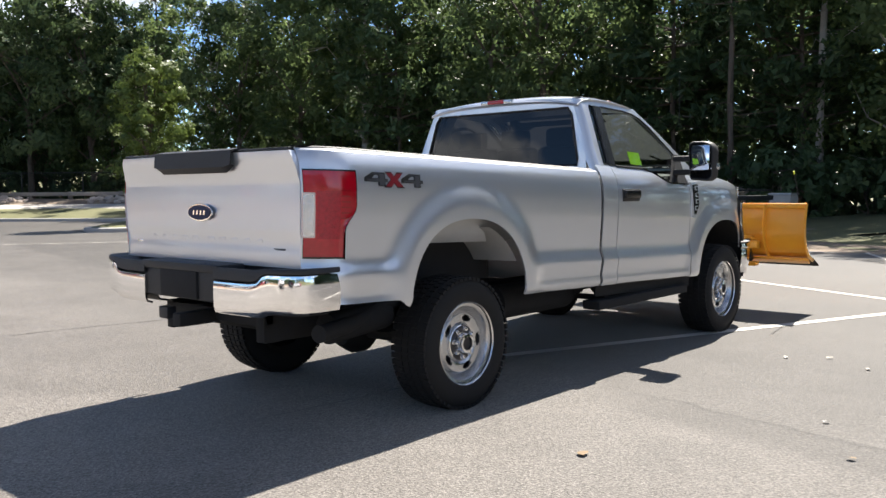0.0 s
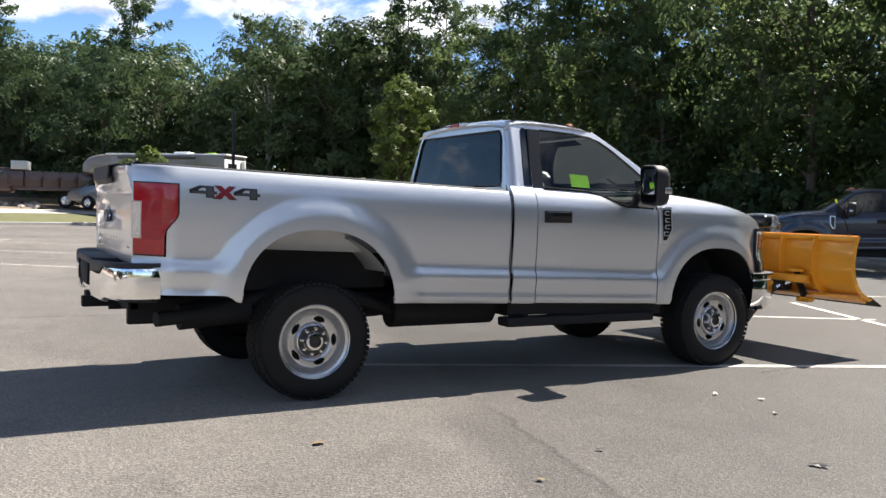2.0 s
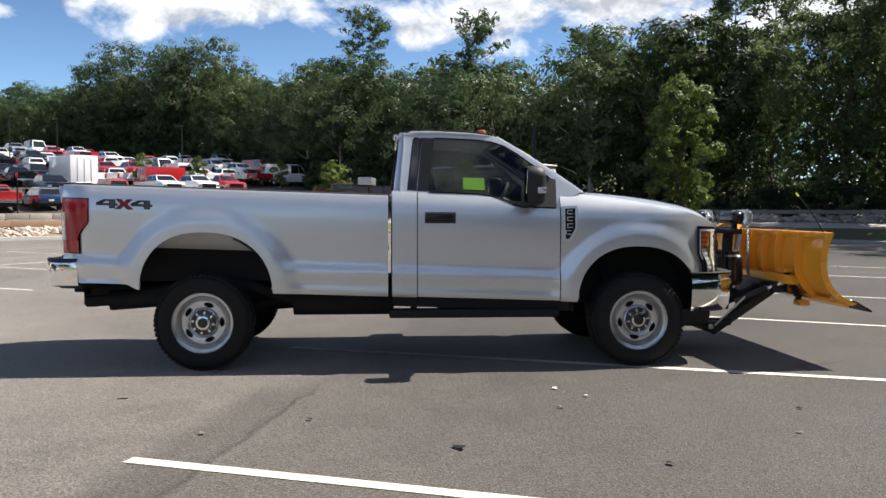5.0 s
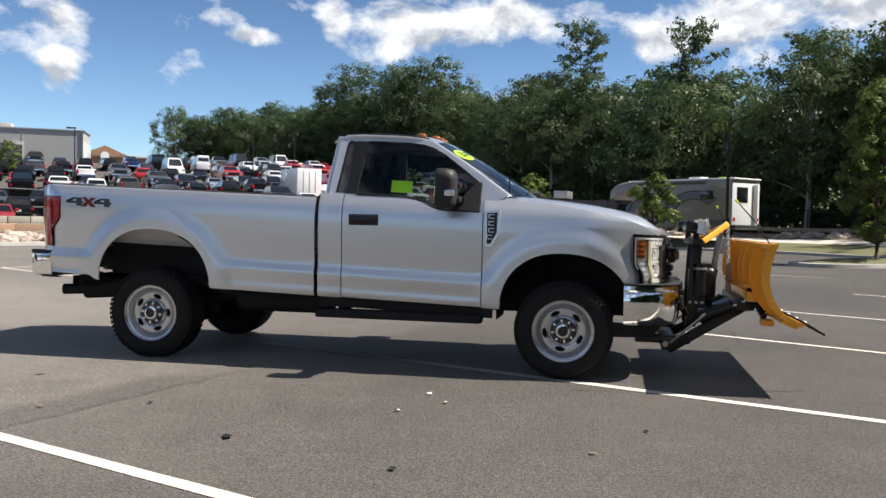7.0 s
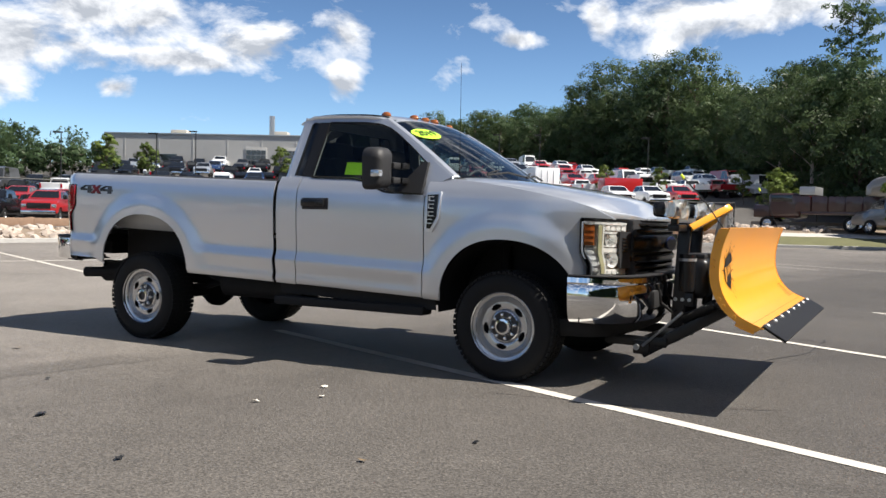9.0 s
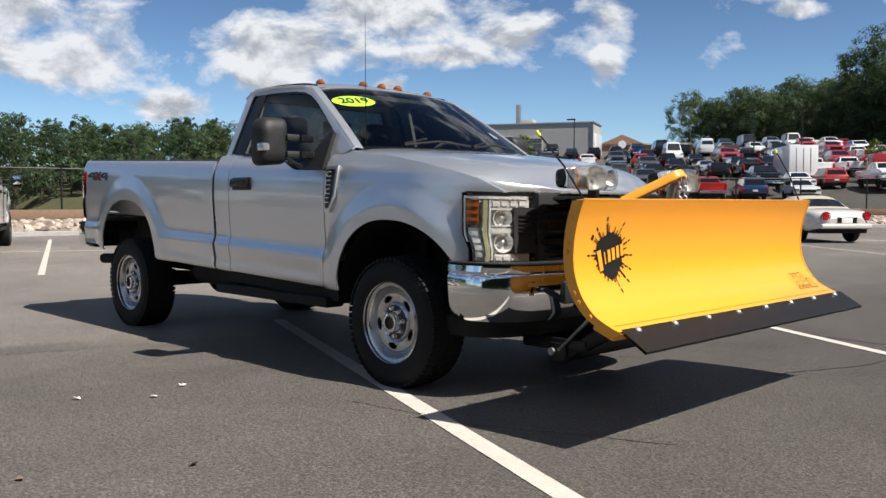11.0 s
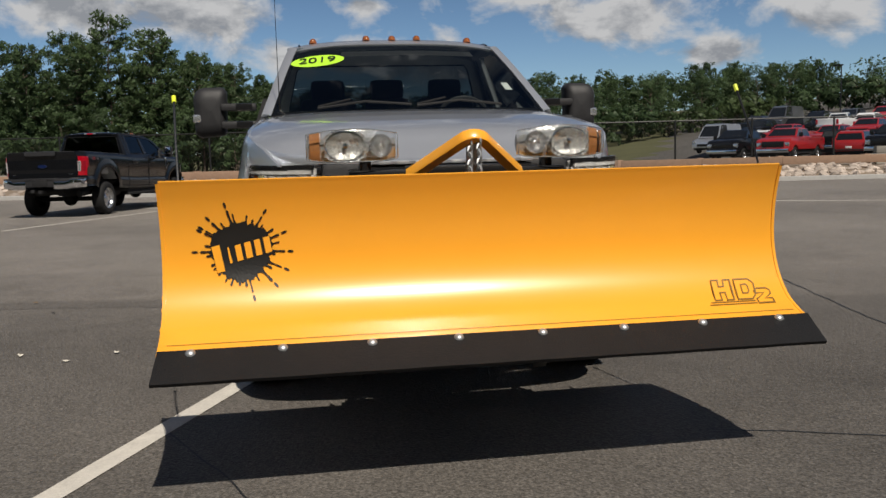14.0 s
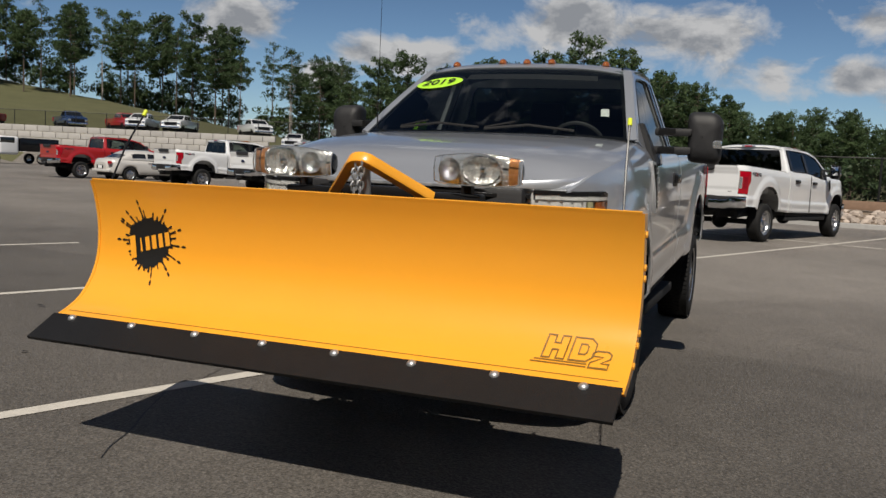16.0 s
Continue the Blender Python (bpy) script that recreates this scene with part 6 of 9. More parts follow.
for i in range(30):
    bm = B()
    a = 2 * math.pi * i / 30 + rng.uniform(-0.09, 0.09)
    r1 = rng.choice([0.120, 0.125, 0.13, 0.138, 0.145, 0.155])
    w0, w1 = rng.uniform(0.007, 0.012), rng.uniform(0.002, 0.0035)
    d, q = (math.cos(a), math.sin(a)), (-math.sin(a), math.cos(a))
    pts = [(0.09, -w0), (0.5 * (0.10 + r1), -w1), (r1, -w1 * 1.5), (r1 + 0.006, 0), (r1, w1 * 1.5), (0.5 * (0.10 + r1), w1), (0.09, w0)]
    on_blade(bm, [(cy + d[0] * u + q[0] * v, cz + d[1] * u + q[1] * v) for u, v in pts], 0.0035)
    part("splash_ray", bm, INK, splash, smooth=0)
    if r1 > 0.14:
        bm = B()
        c = r1 + 0.024
        on_blade(bm, [(cy + d[0] * (c + 0.012 * math.cos(t)) + q[0] * 0.005 * math.sin(t), cz + d[1] * (c + 0.012 * math.cos(t)) + q[1] * 0.005 * math.sin(t)) for t in np.linspace(0, 2 * math.pi, 9)[:-1]], 0.0025)
        part("splash_drop", bm, INK, splash, smooth=0)
tilt = math.radians(14)
for i, (w, h0, h1) in enumerate(((0.036, -0.052, 0.048), (0.012, -0.030, 0.030), (0.028, -0.03, 0.03), (0.030, -0.03, 0.03), (0.028, -0.03, 0.03), (0.030, -0.03, 0.03))):
    u = -0.088 + 0.036 * i + (0 if i == 0 else 0.006)
    bm = B()
    poly = [(u - w / 2, h0), (u + w / 2 * 0.6, h0), (u + w / 2, h1), (u - w / 2 + 0.006, h1)]
    on_blade(bm, [(cy + a * math.cos(tilt) - b * math.sin(tilt), cz - 0.005 + a * math.sin(tilt) + b * math.cos(tilt)) for a, b in poly], 0.005)
    part("decal_bar", bm, YELLOW, splash, smooth=0)
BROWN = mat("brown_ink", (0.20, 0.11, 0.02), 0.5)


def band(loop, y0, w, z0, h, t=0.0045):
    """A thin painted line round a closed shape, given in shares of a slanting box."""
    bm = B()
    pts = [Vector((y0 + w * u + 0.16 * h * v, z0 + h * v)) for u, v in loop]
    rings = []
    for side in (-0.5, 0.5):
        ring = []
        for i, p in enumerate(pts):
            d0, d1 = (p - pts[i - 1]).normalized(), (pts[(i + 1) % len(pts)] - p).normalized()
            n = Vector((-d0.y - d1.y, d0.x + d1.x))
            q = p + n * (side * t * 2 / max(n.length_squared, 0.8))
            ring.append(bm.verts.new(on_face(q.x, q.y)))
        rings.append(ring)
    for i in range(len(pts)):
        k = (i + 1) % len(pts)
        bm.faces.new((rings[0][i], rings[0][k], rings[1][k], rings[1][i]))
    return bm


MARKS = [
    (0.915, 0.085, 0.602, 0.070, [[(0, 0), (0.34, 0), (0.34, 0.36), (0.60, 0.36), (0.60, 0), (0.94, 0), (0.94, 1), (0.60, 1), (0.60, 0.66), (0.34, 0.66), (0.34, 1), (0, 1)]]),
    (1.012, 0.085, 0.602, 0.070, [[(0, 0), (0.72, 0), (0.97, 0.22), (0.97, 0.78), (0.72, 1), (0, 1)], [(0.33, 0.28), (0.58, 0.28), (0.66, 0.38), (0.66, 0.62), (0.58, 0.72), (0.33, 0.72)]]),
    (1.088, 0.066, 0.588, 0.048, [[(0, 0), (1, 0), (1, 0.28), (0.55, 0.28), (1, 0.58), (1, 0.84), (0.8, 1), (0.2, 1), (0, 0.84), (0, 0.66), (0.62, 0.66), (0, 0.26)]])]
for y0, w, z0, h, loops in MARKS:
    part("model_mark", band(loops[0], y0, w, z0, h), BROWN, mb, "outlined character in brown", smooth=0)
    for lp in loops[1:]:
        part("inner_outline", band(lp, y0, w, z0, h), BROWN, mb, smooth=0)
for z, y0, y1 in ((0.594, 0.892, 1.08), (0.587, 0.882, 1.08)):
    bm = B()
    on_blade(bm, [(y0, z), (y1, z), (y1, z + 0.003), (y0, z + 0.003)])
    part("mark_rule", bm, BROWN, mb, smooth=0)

# flat brown strip paints the shade of a crease above the cutting edge
bm = B()
ys_ = np.linspace(-BW + 0.03, BW - 0.03, 24) + BC
for a, b in zip(ys_, ys_[1:]):
    on_blade(bm, [(a, 0.5640), (b, 0.5640), (b, 0.5652), (a, 0.5652)], 0.002)
part("fold_line", bm, BROWN, mb, "thin brown line painted as a shaded crease above the cutting edge", smooth=0)

# lift frame, lamps, arms
for s in (-1, 1):
    up = part("upright", box(B(), (4.66, s * 0.20, 0.76), (0.09, 0.05, 0.74), 0.012, pose(0, 0, 0, 0, 3, 0)), FRAMEB, plow)
    part("push_arm", box(B(), (4.78, s * 0.36, 0.42), (0.80, 0.07, 0.078), 0.012, pose(0, 0, 0, 0, -31, s * -9)), FRAMEB, plow, "black push arm")
    part("angle_ram", cyl(B(), (4.72, s * 0.30, 0.46), (4.96, s * 0.44, 0.60), 0.038, None, 12), FRAMEB, plow)
    part("ram_rod", cyl(B(), (4.96, s * 0.44, 0.60), (5.07, s * 0.52, 0.665), 0.02, None, 10), CHROME, plow)
    part("mount_plate", box(B(), (4.40, s * 0.42, 0.300), (0.46, 0.04, 0.075), 0.02), FRAMEB, plow)
    part("mount_pin", cyl(B(), (4.42, s * 0.36, 0.26), (4.42, s * 0.48, 0.26), 0.022, None, 10), GALV, plow)
    part("prop_rod", cyl(B(), (4.46, s * 0.46, 0.27), (4.74, s * 0.46, 0.53), 0.010, None, 8), GALV, plow)
    # plow headlamps
    hous = part("plow_lamp", box(B(), (4.598, s * 0.455, 1.247), (0.11, 0.35, 0.110), 0.045, seg=3), TRIM, plow, "auxiliary headlamp with an amber turn lens")
    def lens(y0, y1, d, s=s, n=9, bow=1.0):
        rows = []
        for v in np.linspace(-1, 1, 9):
            row = []
            for k in np.linspace(0, 1, n):
                y = y0 + (y1 - y0) * k
                e = (y - 0.455) / 0.19
                hz = 0.071 * (1 - 0.26 * e * e) if v > 0 else 0.064 * (1 - 0.20 * abs(e) ** 5)
                row.append(Vector((4.742 + d - 0.035 * e * e - 0.012 * v * v * bow, s * y, 1.247 + hz * v)))
            rows.append(row)
        return rows
    part("lamp_reflector", grid(B(), lens(0.268, 0.645, -0.045), -0.02), LAMPIN, hous)
    part("lamp_shell", grid(B(), [[Vector((x, s * (0.455 + 0.19 * (0.955 if x < 4.66 else 1.0)), 1.247 + z)) for z in (-0.052, 0.0, 0.048)] for x in (4.645, 4.67, 4.705)], -0.006), CLEARL, hous, "clear side of the lamp lens")
    part("turn_lens", grid(B(), lens(0.592, 0.634, -0.036), -0.01), TURNL, hous, "amber turn signal lens")
    # fluted barrel of the main beam
    rows = []
    for k in np.linspace(0, 1, 64):
        y = 0.405 + 0.165 * k
        e = (k - 0.5) * 2
        hz = 0.064 * (1 - 0.35 * e * e * e * e)
        rows.append([Vector((4.735 - 0.035 * (1 - e * e) * (1 - v * v * 0.8) + 0.0032 * math.sin(k * 2 * math.pi * 11), s * y, 1.247 + hz * v)) for v in np.linspace(-1, 1, 11)])
    part("fluted_barrel", grid(B(), rows, -0.004), LAMPIN, hous)
    part("bulb_shield", revolve(B(), [(0.0, 0.02), (0.010, 0.017), (0.014, 0.0), (0.014, -0.03)], 12, Matrix.Translation((4.712, s * 0.487, 1.250)) @ pose(0, 0, 0, 0, 90, 0)), CHROME, hous)
    part("barrel_ring", tube(B(), [Vector((4.735 - 0.004, s * (0.4875 + 0.084 * math.cos(a)), 1.247 + 0.061 * math.sin(a))) for a in np.linspace(0, 2 * math.pi, 29)], 0.004, 5), CHROME, hous)
    # small round lamp at the inner end
    part("lamp_bowl", revolve(B(), [(0.0, -0.035), (0.020, -0.030), (0.036, -0.015), (0.046, 0.004), (0.050, 0.004)], 20, Matrix.Translation((4.720, s * 0.338, 1.247)) @ pose(0, 0, 0, 0, 90, 0)), REFLECT, hous)
    part("bulb", revolve(B(), [(0.0, 0.012), (0.008, 0.008), (0.010, 0.0), (0.010, -0.02)], 10, Matrix.Translation((4.705, s * 0.338, 1.247)) @ pose(0, 0, 0, 0, 90, 0)), LAMPIN, hous)
    gl = part("lens_cover", grid(B(), lens(0.266, 0.645, 0.012, n=13)), LENSG, hous)
    gl.visible_shadow = False
    pts = lens(0.264, 0.648, 0.008, n=17)
    edge = pts[0] + [r[-1] for r in pts[1:]] + pts[-1][::-1][1:] + [r[0] for r in pts[::-1][1:]]
    part("lens_rim", tube(B(), edge, 0.003, 5), CLEARL, hous)
    part("lamp_post", box(B(), (4.65, s * 0.40, 1.165), (0.05, 0.05, 0.08), 0.01), FRAMEB, plow)
    # blade marker rods
    tip = Vector((4.86, -1.15, 1.455)) if s < 0 else Vector((4.975, 1.13, 1.462))
    base = Vector((5.147, BC + s * 1.135, 1.085))
    rod = part("marker_rod", tube(B(), [base, base.lerp(tip, 0.5) + Vector((0.012, 0, 0.01)), tip], 0.0045, 6), FRAMEB, plow, "black blade guide rod with a yellow tip")
    part("rod_tip", cyl(B(), base.lerp(tip, 0.93), tip, 0.0085, None, 8), YELLOWB, rod)
part("cross_bar", box(B(), (4.66, 0, 1.12), (0.08, 0.95, 0.05), 0.012), FRAMEB, plow)
part("tower_top", box(B(), (4.67, 0, 1.135), (0.07, 0.46, 0.05), 0.012), FRAMEB, plow)
# yellow lift arm: one flat bar bent to an inverted V
pts = [Vector((4.72, BC - 0.238, 1.118))] + [Vector((4.918 + 0.02 * math.cos(a), BC + 0.052 * math.sin(a), 1.244 + 0.028 * math.cos(a))) for a in np.linspace(-0.9, 0.9, 9)] + [Vector((4.72, BC + 0.238, 1.118))]
run_ = resample([p.to_3d() for p in pts], 0.02)
rows = []
for i, c in enumerate(run_):
    t = (run_[min(i + 1, len(run_) - 1)] - run_[max(i - 1, 0)]).normalized()
    fwd = Vector((0.62, 0, -0.78))
    up_ = t.cross(fwd).normalized()
    if up_.z < 0:
        up_ = -up_
    rows.append([c + up_ * 0.020 - fwd * 0.024, c + up_ * 0.024 + fwd * 0.016, c + up_ * 0.019 + fwd * 0.024, c - up_ * 0.018 + fwd * 0.024, c - up_ * 0.023 + fwd * 0.016, c - up_ * 0.019 - fwd * 0.024, c + up_ * 0.020 - fwd * 0.024])
part("lift_arm", grid(B(), rows), YELLOW, plow, "yellow bent lift arm")
pw = part("power_unit", box(B(), (4.74, -0.02, 0.755), (0.22, 0.34, 0.30), 0.075, seg=4), FRAMEB, plow, "black hydraulic power unit")
part("unit_cap", box(B(), (4.73, -0.02, 0.915), (0.17, 0.26, 0.04), 0.015), PLASTIC, pw)
part("motor_can", cyl(B(), (4.70, -0.19, 0.66), (4.70, -0.19, 0.93), 0.062, None, 20), TRIM, pw, "gloss black pump motor")
part("motor_band", cyl(B(), (4.70, -0.19, 0.88), (4.70, -0.19, 0.90), 0.065, None, 20), GALV, pw)
part("valve_block", box(B(), (4.69, -0.16, 0.60), (0.14, 0.12, 0.10), 0.012), FRAMEB, pw)
for i in range(3):
    part("hose_fitting", cyl(B(), (4.63 + 0.05 * i, -0.235, 0.60), (4.63 + 0.05 * i, -0.215, 0.60), 0.014, None, 6), GALV, pw)
part("lift_ram", cyl(B(), (4.84, BC, 0.86), (4.90, BC, 1.25), 0.026, None, 12), GALV, plow)
part("ram_body", cyl(B(), (4.80, BC, 0.55), (4.845, BC, 0.88), 0.036, None, 12), FRAMEB, plow)
part("a_frame", box(B(), (4.90, 0, 0.55), (0.55, 0.30, 0.08), 0.015, pose(0, 0, 0, 0, -24, 0)), FRAMEB, plow)
part("quadrant", box(B(), (5.05, BC, 0.62), (0.14, 1.05, 0.10), 0.015), FRAMEB, plow)
part("lower_beam", box(B(), (4.45, 0, 0.26), (0.12, 0.92, 0.10), 0.012), FRAMEB, plow)
bm = B()
for p0, p1 in ((Vector((4.955, BC + 0.015, 1.25)), Vector((4.985, BC + 0.01, 0.70))), (Vector((4.945, BC - 0.02, 1.24)), Vector((4.955, BC - 0.03, 0.72)))):
    for i in range(20):
        c = p0.lerp(p1, i / 19)
        mm = Matrix.Translation(c) @ pose(0, 0, 0, 0, 3, 90 * (i % 2) + 35) @ pose(0, 0, 0, 90, 0, 0)
        ring = [mm @ Vector((0.0125 * math.cos(a), 0.0215 * math.sin(a), 0)) for a in np.linspace(0, 2 * math.pi, 9)]
        tube(bm, ring, 0.0048, 5)
part("lift_chain", bm, GALV, plow, "galvanised lift chain")
bm = B()
for y, dz in ((-0.12, 0.0), (0.05, 0.05), (0.14, -0.05)):
    tube(bm, [(4.70, y, 0.62 + dz), (4.62, y - 0.12, 0.50 + dz), (4.56, y - 0.25, 0.58 + dz), (4.55, y - 0.30, 0.72 + dz)], 0.012, 6)
part("hydraulic_hose", bm, RUBBER, plow)

# ---- trees ----
TALLNESS = {}


def leaves(name, clumps, per, size, rng_, flat=0.0, tri=False, stretch=1.0):
    """Many small kite-shaped leaves round clump centres (x, y, z, radius), turned outwards where a direction is given."""
    n = len(clumps) * per
    nprng = np.random.RandomState(rng_.randint(0, 10 ** 6))
    c = np.repeat(np.array(clumps), per, axis=0)
    d = nprng.normal(size=(n, 3))
    d /= np.linalg.norm(d, axis=1)[:, None]
    r = nprng.uniform(0.25, 1.0, size=(n, 1)) ** 0.5 * c[:, 3:4]
    pos = c[:, :3] + d * r * np.array([1, 1, 0.75])
    if c.shape[1] > 4:
        nm = c[:, 4:7] * 1.15 + d * 0.32 + nprng.normal(size=(n, 3)) * 0.30 + np.array([0, 0, 0.12])
    else:
        nm = d * 0.5 + nprng.normal(size=(n, 3)) * 0.6 + np.array([0, 0, 0.35 + flat])
    nm /= np.linalg.norm(nm, axis=1)[:, None]
    t = np.cross(nm, nprng.normal(size=(n, 3)))
    t /= np.linalg.norm(t, axis=1)[:, None]
    b = np.cross(nm, t)
    s = nprng.uniform(0.6, 1.25, size=(n, 1)) * size
    p0, p1 = pos - t * s * 0.6 * stretch, pos + t * s * 0.6 * stretch
    q0, q1 = pos + b * s * 0.34 + nm * s * 0.10, pos - b * s * 0.34 + nm * s * 0.10
    k = 3 if tri else 4
    if tri:
        v = np.stack([p0 + b * s * 0.30, p1, p0 - b * s * 0.30], axis=1).reshape(-1, 3)
    else:
        v = np.stack([p0, q0, p1, q1], axis=1).reshape(-1, 3)
    me = bpy.data.meshes.new(name)
    me.vertices.add(k * n)
    me.vertices.foreach_set("co", v.ravel())
    me.loops.add(k * n)
    me.loops.foreach_set("vertex_index", np.arange(k * n))
    me.polygons.add(n)
    me.polygons.foreach_set("loop_start", np.arange(n) * k)
    me.polygons.foreach_set("loop_total", np.full(n, k))
    me.update()
    return me


def broadleaf(h, w, seed, material, bark, per=16, lobes=9, size=0.36, low=0.22, name="broadleaf_tree", lab="tall leafy broadleaf tree in full summer crown", tuft=26):
    """A trunk that forks into limbs; each limb carries a rounded lobe of leaf tufts."""
    rng_ = random.Random(seed)
    tree = thing(name, lab, "tree", group="woodland trees")
    TALLNESS[tree.name] = h
    bm = B()
    lean = Vector((rng_.uniform(-0.05, 0.05), rng_.uniform(-0.05, 0.05), 1))
    tr = [lean * (h * 0.86 * k) + Vector((rng_.uniform(-0.1, 0.1), rng_.uniform(-0.1, 0.1), 0)) * k * 3 for k in np.linspace(0, 1, 9)]
    tube(bm, tr, [h * 0.015 * (1 - 0.85 * k) + 0.012 for k in np.linspace(0, 1, 9)], 7)
    cl = []
    for i in range(lobes):
        k = (i + 0.5) / lobes
        a = i * 2.39996 + rng_.uniform(-0.4, 0.4)
        z = h * (low + (0.90 - low) * k ** 0.85)
        out = w * (0.72 * math.sin(math.pi * (0.18 + 0.72 * k)) ** 0.8) * rng_.uniform(0.65, 1.1)
        if i >= lobes - 1:
            out *= 0.3
        R = w * rng_.uniform(0.36, 0.52)
        c = lean * z + Vector((out * math.cos(a), out * math.sin(a), 0))
        c.z = min(c.z, h - R * 0.8)
        st = lean * (z * 0.70)
        tube(bm, [st, st.lerp(c, 0.5) + Vector((0, 0, 0.2)), c], [0.012 + 0.005 * h, 0.008 + 0.0028 * h, 0.012], 5)
        for j in range(tuft):
            u, v = rng_.uniform(-0.55, 1), rng_.uniform(0, 6.283)
            q = math.sqrt(1 - u * u)
            rr = R * rng_.uniform(0.70, 1.08)
            cl.append((c.x + rr * q * math.cos(v), c.y + rr * q * math.sin(v), c.z + rr * u * 0.82, R * rng_.uniform(0.20, 0.38), q * math.cos(v), q * math.sin(v), u))
            if j % 9 == 0:
                tube(bm, [c, Vector(cl[-1][:3])], [0.02, 0.008], 3)
    part("trunk", bm, bark, tree)
    raw("crown", leaves("crown", cl, per, size, rng_, 0.0, size > 0.235), material, tree)
    return tree


def pine(h, w, seed, material, bark, low=0.30, per=26, size=0.30, name="white_pine", dens=1.0, cone=False):
    """A straight trunk with uneven whorls of upswept limbs, tufted towards their tips."""
    rng_ = random.Random(seed)
    tree = thing(name, "tall dark green pine with tiered branches", "tree", group="woodland trees")
    TALLNESS[tree.name] = h
    bm = B()
    tube(bm, [(rng_.uniform(-0.07, 0.07) * k * 4, rng_.uniform(-0.07, 0.07) * k * 4, h * k) for k in np.linspace(0, 1, 8)], [h * 0.0095 * (1 - 0.93 * k) + 0.012 for k in np.linspace(0, 1, 8)], 7)
    for _ in range(int(18 * low)):
        # dead stubs below the crown
        a, z = rng_.uniform(0, 6.283), rng_.uniform(0.12, low) * h
        L = rng_.uniform(0.5, 1.9)
        tube(bm, [(0, 0, z), (L * 0.6 * math.cos(a), L * 0.6 * math.sin(a), z + rng_.uniform(-0.1, 0.2)), (L * math.cos(a), L * math.sin(a), z + rng_.uniform(-0.35, 0.3))], [0.022, 0.014, 0.006], 3)
    cl = []
    z = h * low
    while z < h * 0.985:
        k = (z / h - low) / (1 - low)
        nb = rng_.randint(3, 5)
        a0 = rng_.uniform(0, 6.28)
        for j in range(nb):
            if rng_.random() > dens * 0.85:
                continue
            a = a0 + j * 6.283 / nb + rng_.uniform(-0.45, 0.45)
            L = w * (math.sin(math.pi * (0.30 + 0.66 * k)) ** 0.8) * rng_.uniform(0.40, 1.15) + 0.3
            rise = rng_.uniform(-0.08, 0.40) + 0.5 * k * k
            if cone:
                L = w * (1 - k) ** 0.7 * rng_.uniform(0.75, 1.1) + 0.3
                rise = rng_.uniform(0.05, 0.22) + 0.5 * k * k
            p0, p1 = Vector((0, 0, z)), Vector((L * math.cos(a), L * math.sin(a), z + L * rise))
            tube(bm, [p0, p0.lerp(p1, 0.55) + Vector((0, 0, -0.07 * L)), p1], [0.03 + 0.025 * (1 - k), 0.022, 0.008], 4)
            m_ = max(2, int(L / (0.40 if cone else 0.62)))
            for i in range(m_):
                f = 0.30 + 0.70 * (i + 0.6) / m_
                q = p0.lerp(p1, f)
                sp = 0.42 * (1 - abs(f - 0.75)) + 0.12
                if cone:
                    cl.append((q.x + rng_.uniform(-0.2, 0.2), q.y + rng_.uniform(-0.2, 0.2), q.z + rng_.uniform(0, 0.1), rng_.uniform(0.22, 0.34)))
                    continue
                cl.append((q.x + rng_.uniform(-sp, sp), q.y + rng_.uniform(-sp, sp), q.z + rng_.uniform(-0.05, 0.3), rng_.uniform(0.35, 0.65)))
        z += h * (rng_.uniform(0.034, 0.05) if cone else rng_.uniform(0.026, 0.055))
    part("trunk", bm, bark, tree)
    raw("crown", leaves("crown", cl, per, size, rng_, 0.0, True, 1.6), material, tree)
    return tree


NEAR = [  # fine-leaved trees for the near wood's edge
    broadleaf(15.0, 4.6, 1, LEAFE, BARK, 42, 11, 0.23, 0.16, tuft=26), broadleaf(13.0, 4.4, 2, LEAFE, BARK, 42, 10, 0.23, 0.12, tuft=26),
    broadleaf(16.5, 4.8, 3, LEAFE, BARKP, 42, 12, 0.23, 0.20, tuft=26), broadleaf(14.5, 5.0, 4, LEAFE, BARK, 42, 11, 0.23, 0.12, tuft=26),
]
BARE = [pine(17.0, 3.0, 61, NEEDLE, BARK, 0.52, 26, 0.24, dens=0.8), pine(16.0, 2.8, 62, NEEDLE, BARKP, 0.58, 26, 0.24, dens=0.75)]
TREES = [
    broadleaf(15.0, 5.6, 11, LEAF, BARK, 24, 10, 0.33, 0.24), broadleaf(13.6, 5.2, 12, LEAFD, BARK, 24, 10, 0.33, 0.20),
    broadleaf(15.8, 5.8, 13, LEAF, BARKP, 24, 11, 0.33, 0.26), broadleaf(14.4, 6.0, 14, LEAFD, BARK, 24, 10, 0.33, 0.18), broadleaf(13.0, 5.4, 15, LEAF, BARK, 24, 9, 0.33, 0.16),
]
BACK = [broadleaf(15.0, 5.6, 17, LEAFD, BARK, 9, 12, 0.62, 0.04), broadleaf(14.0, 5.8, 18, LEAFD, BARK, 9, 12, 0.62, 0.04)]
PINES = [pine(16.5, 3.6, 21, NEEDLE, BARK, 0.42, dens=0.95), pine(14.0, 3.4, 22, NEEDLE, BARK, 0.25), pine(18.0, 4.2, 23, NEEDLE, BARK, 0.40), pine(15.0, 3.2, 24, NEEDLE, BARK, 0.48, dens=0.9)]
TALL = pine(19.0, 4.6, 71, NEEDLE, BARK, 0.35, 26, 0.28, dens=1.0)
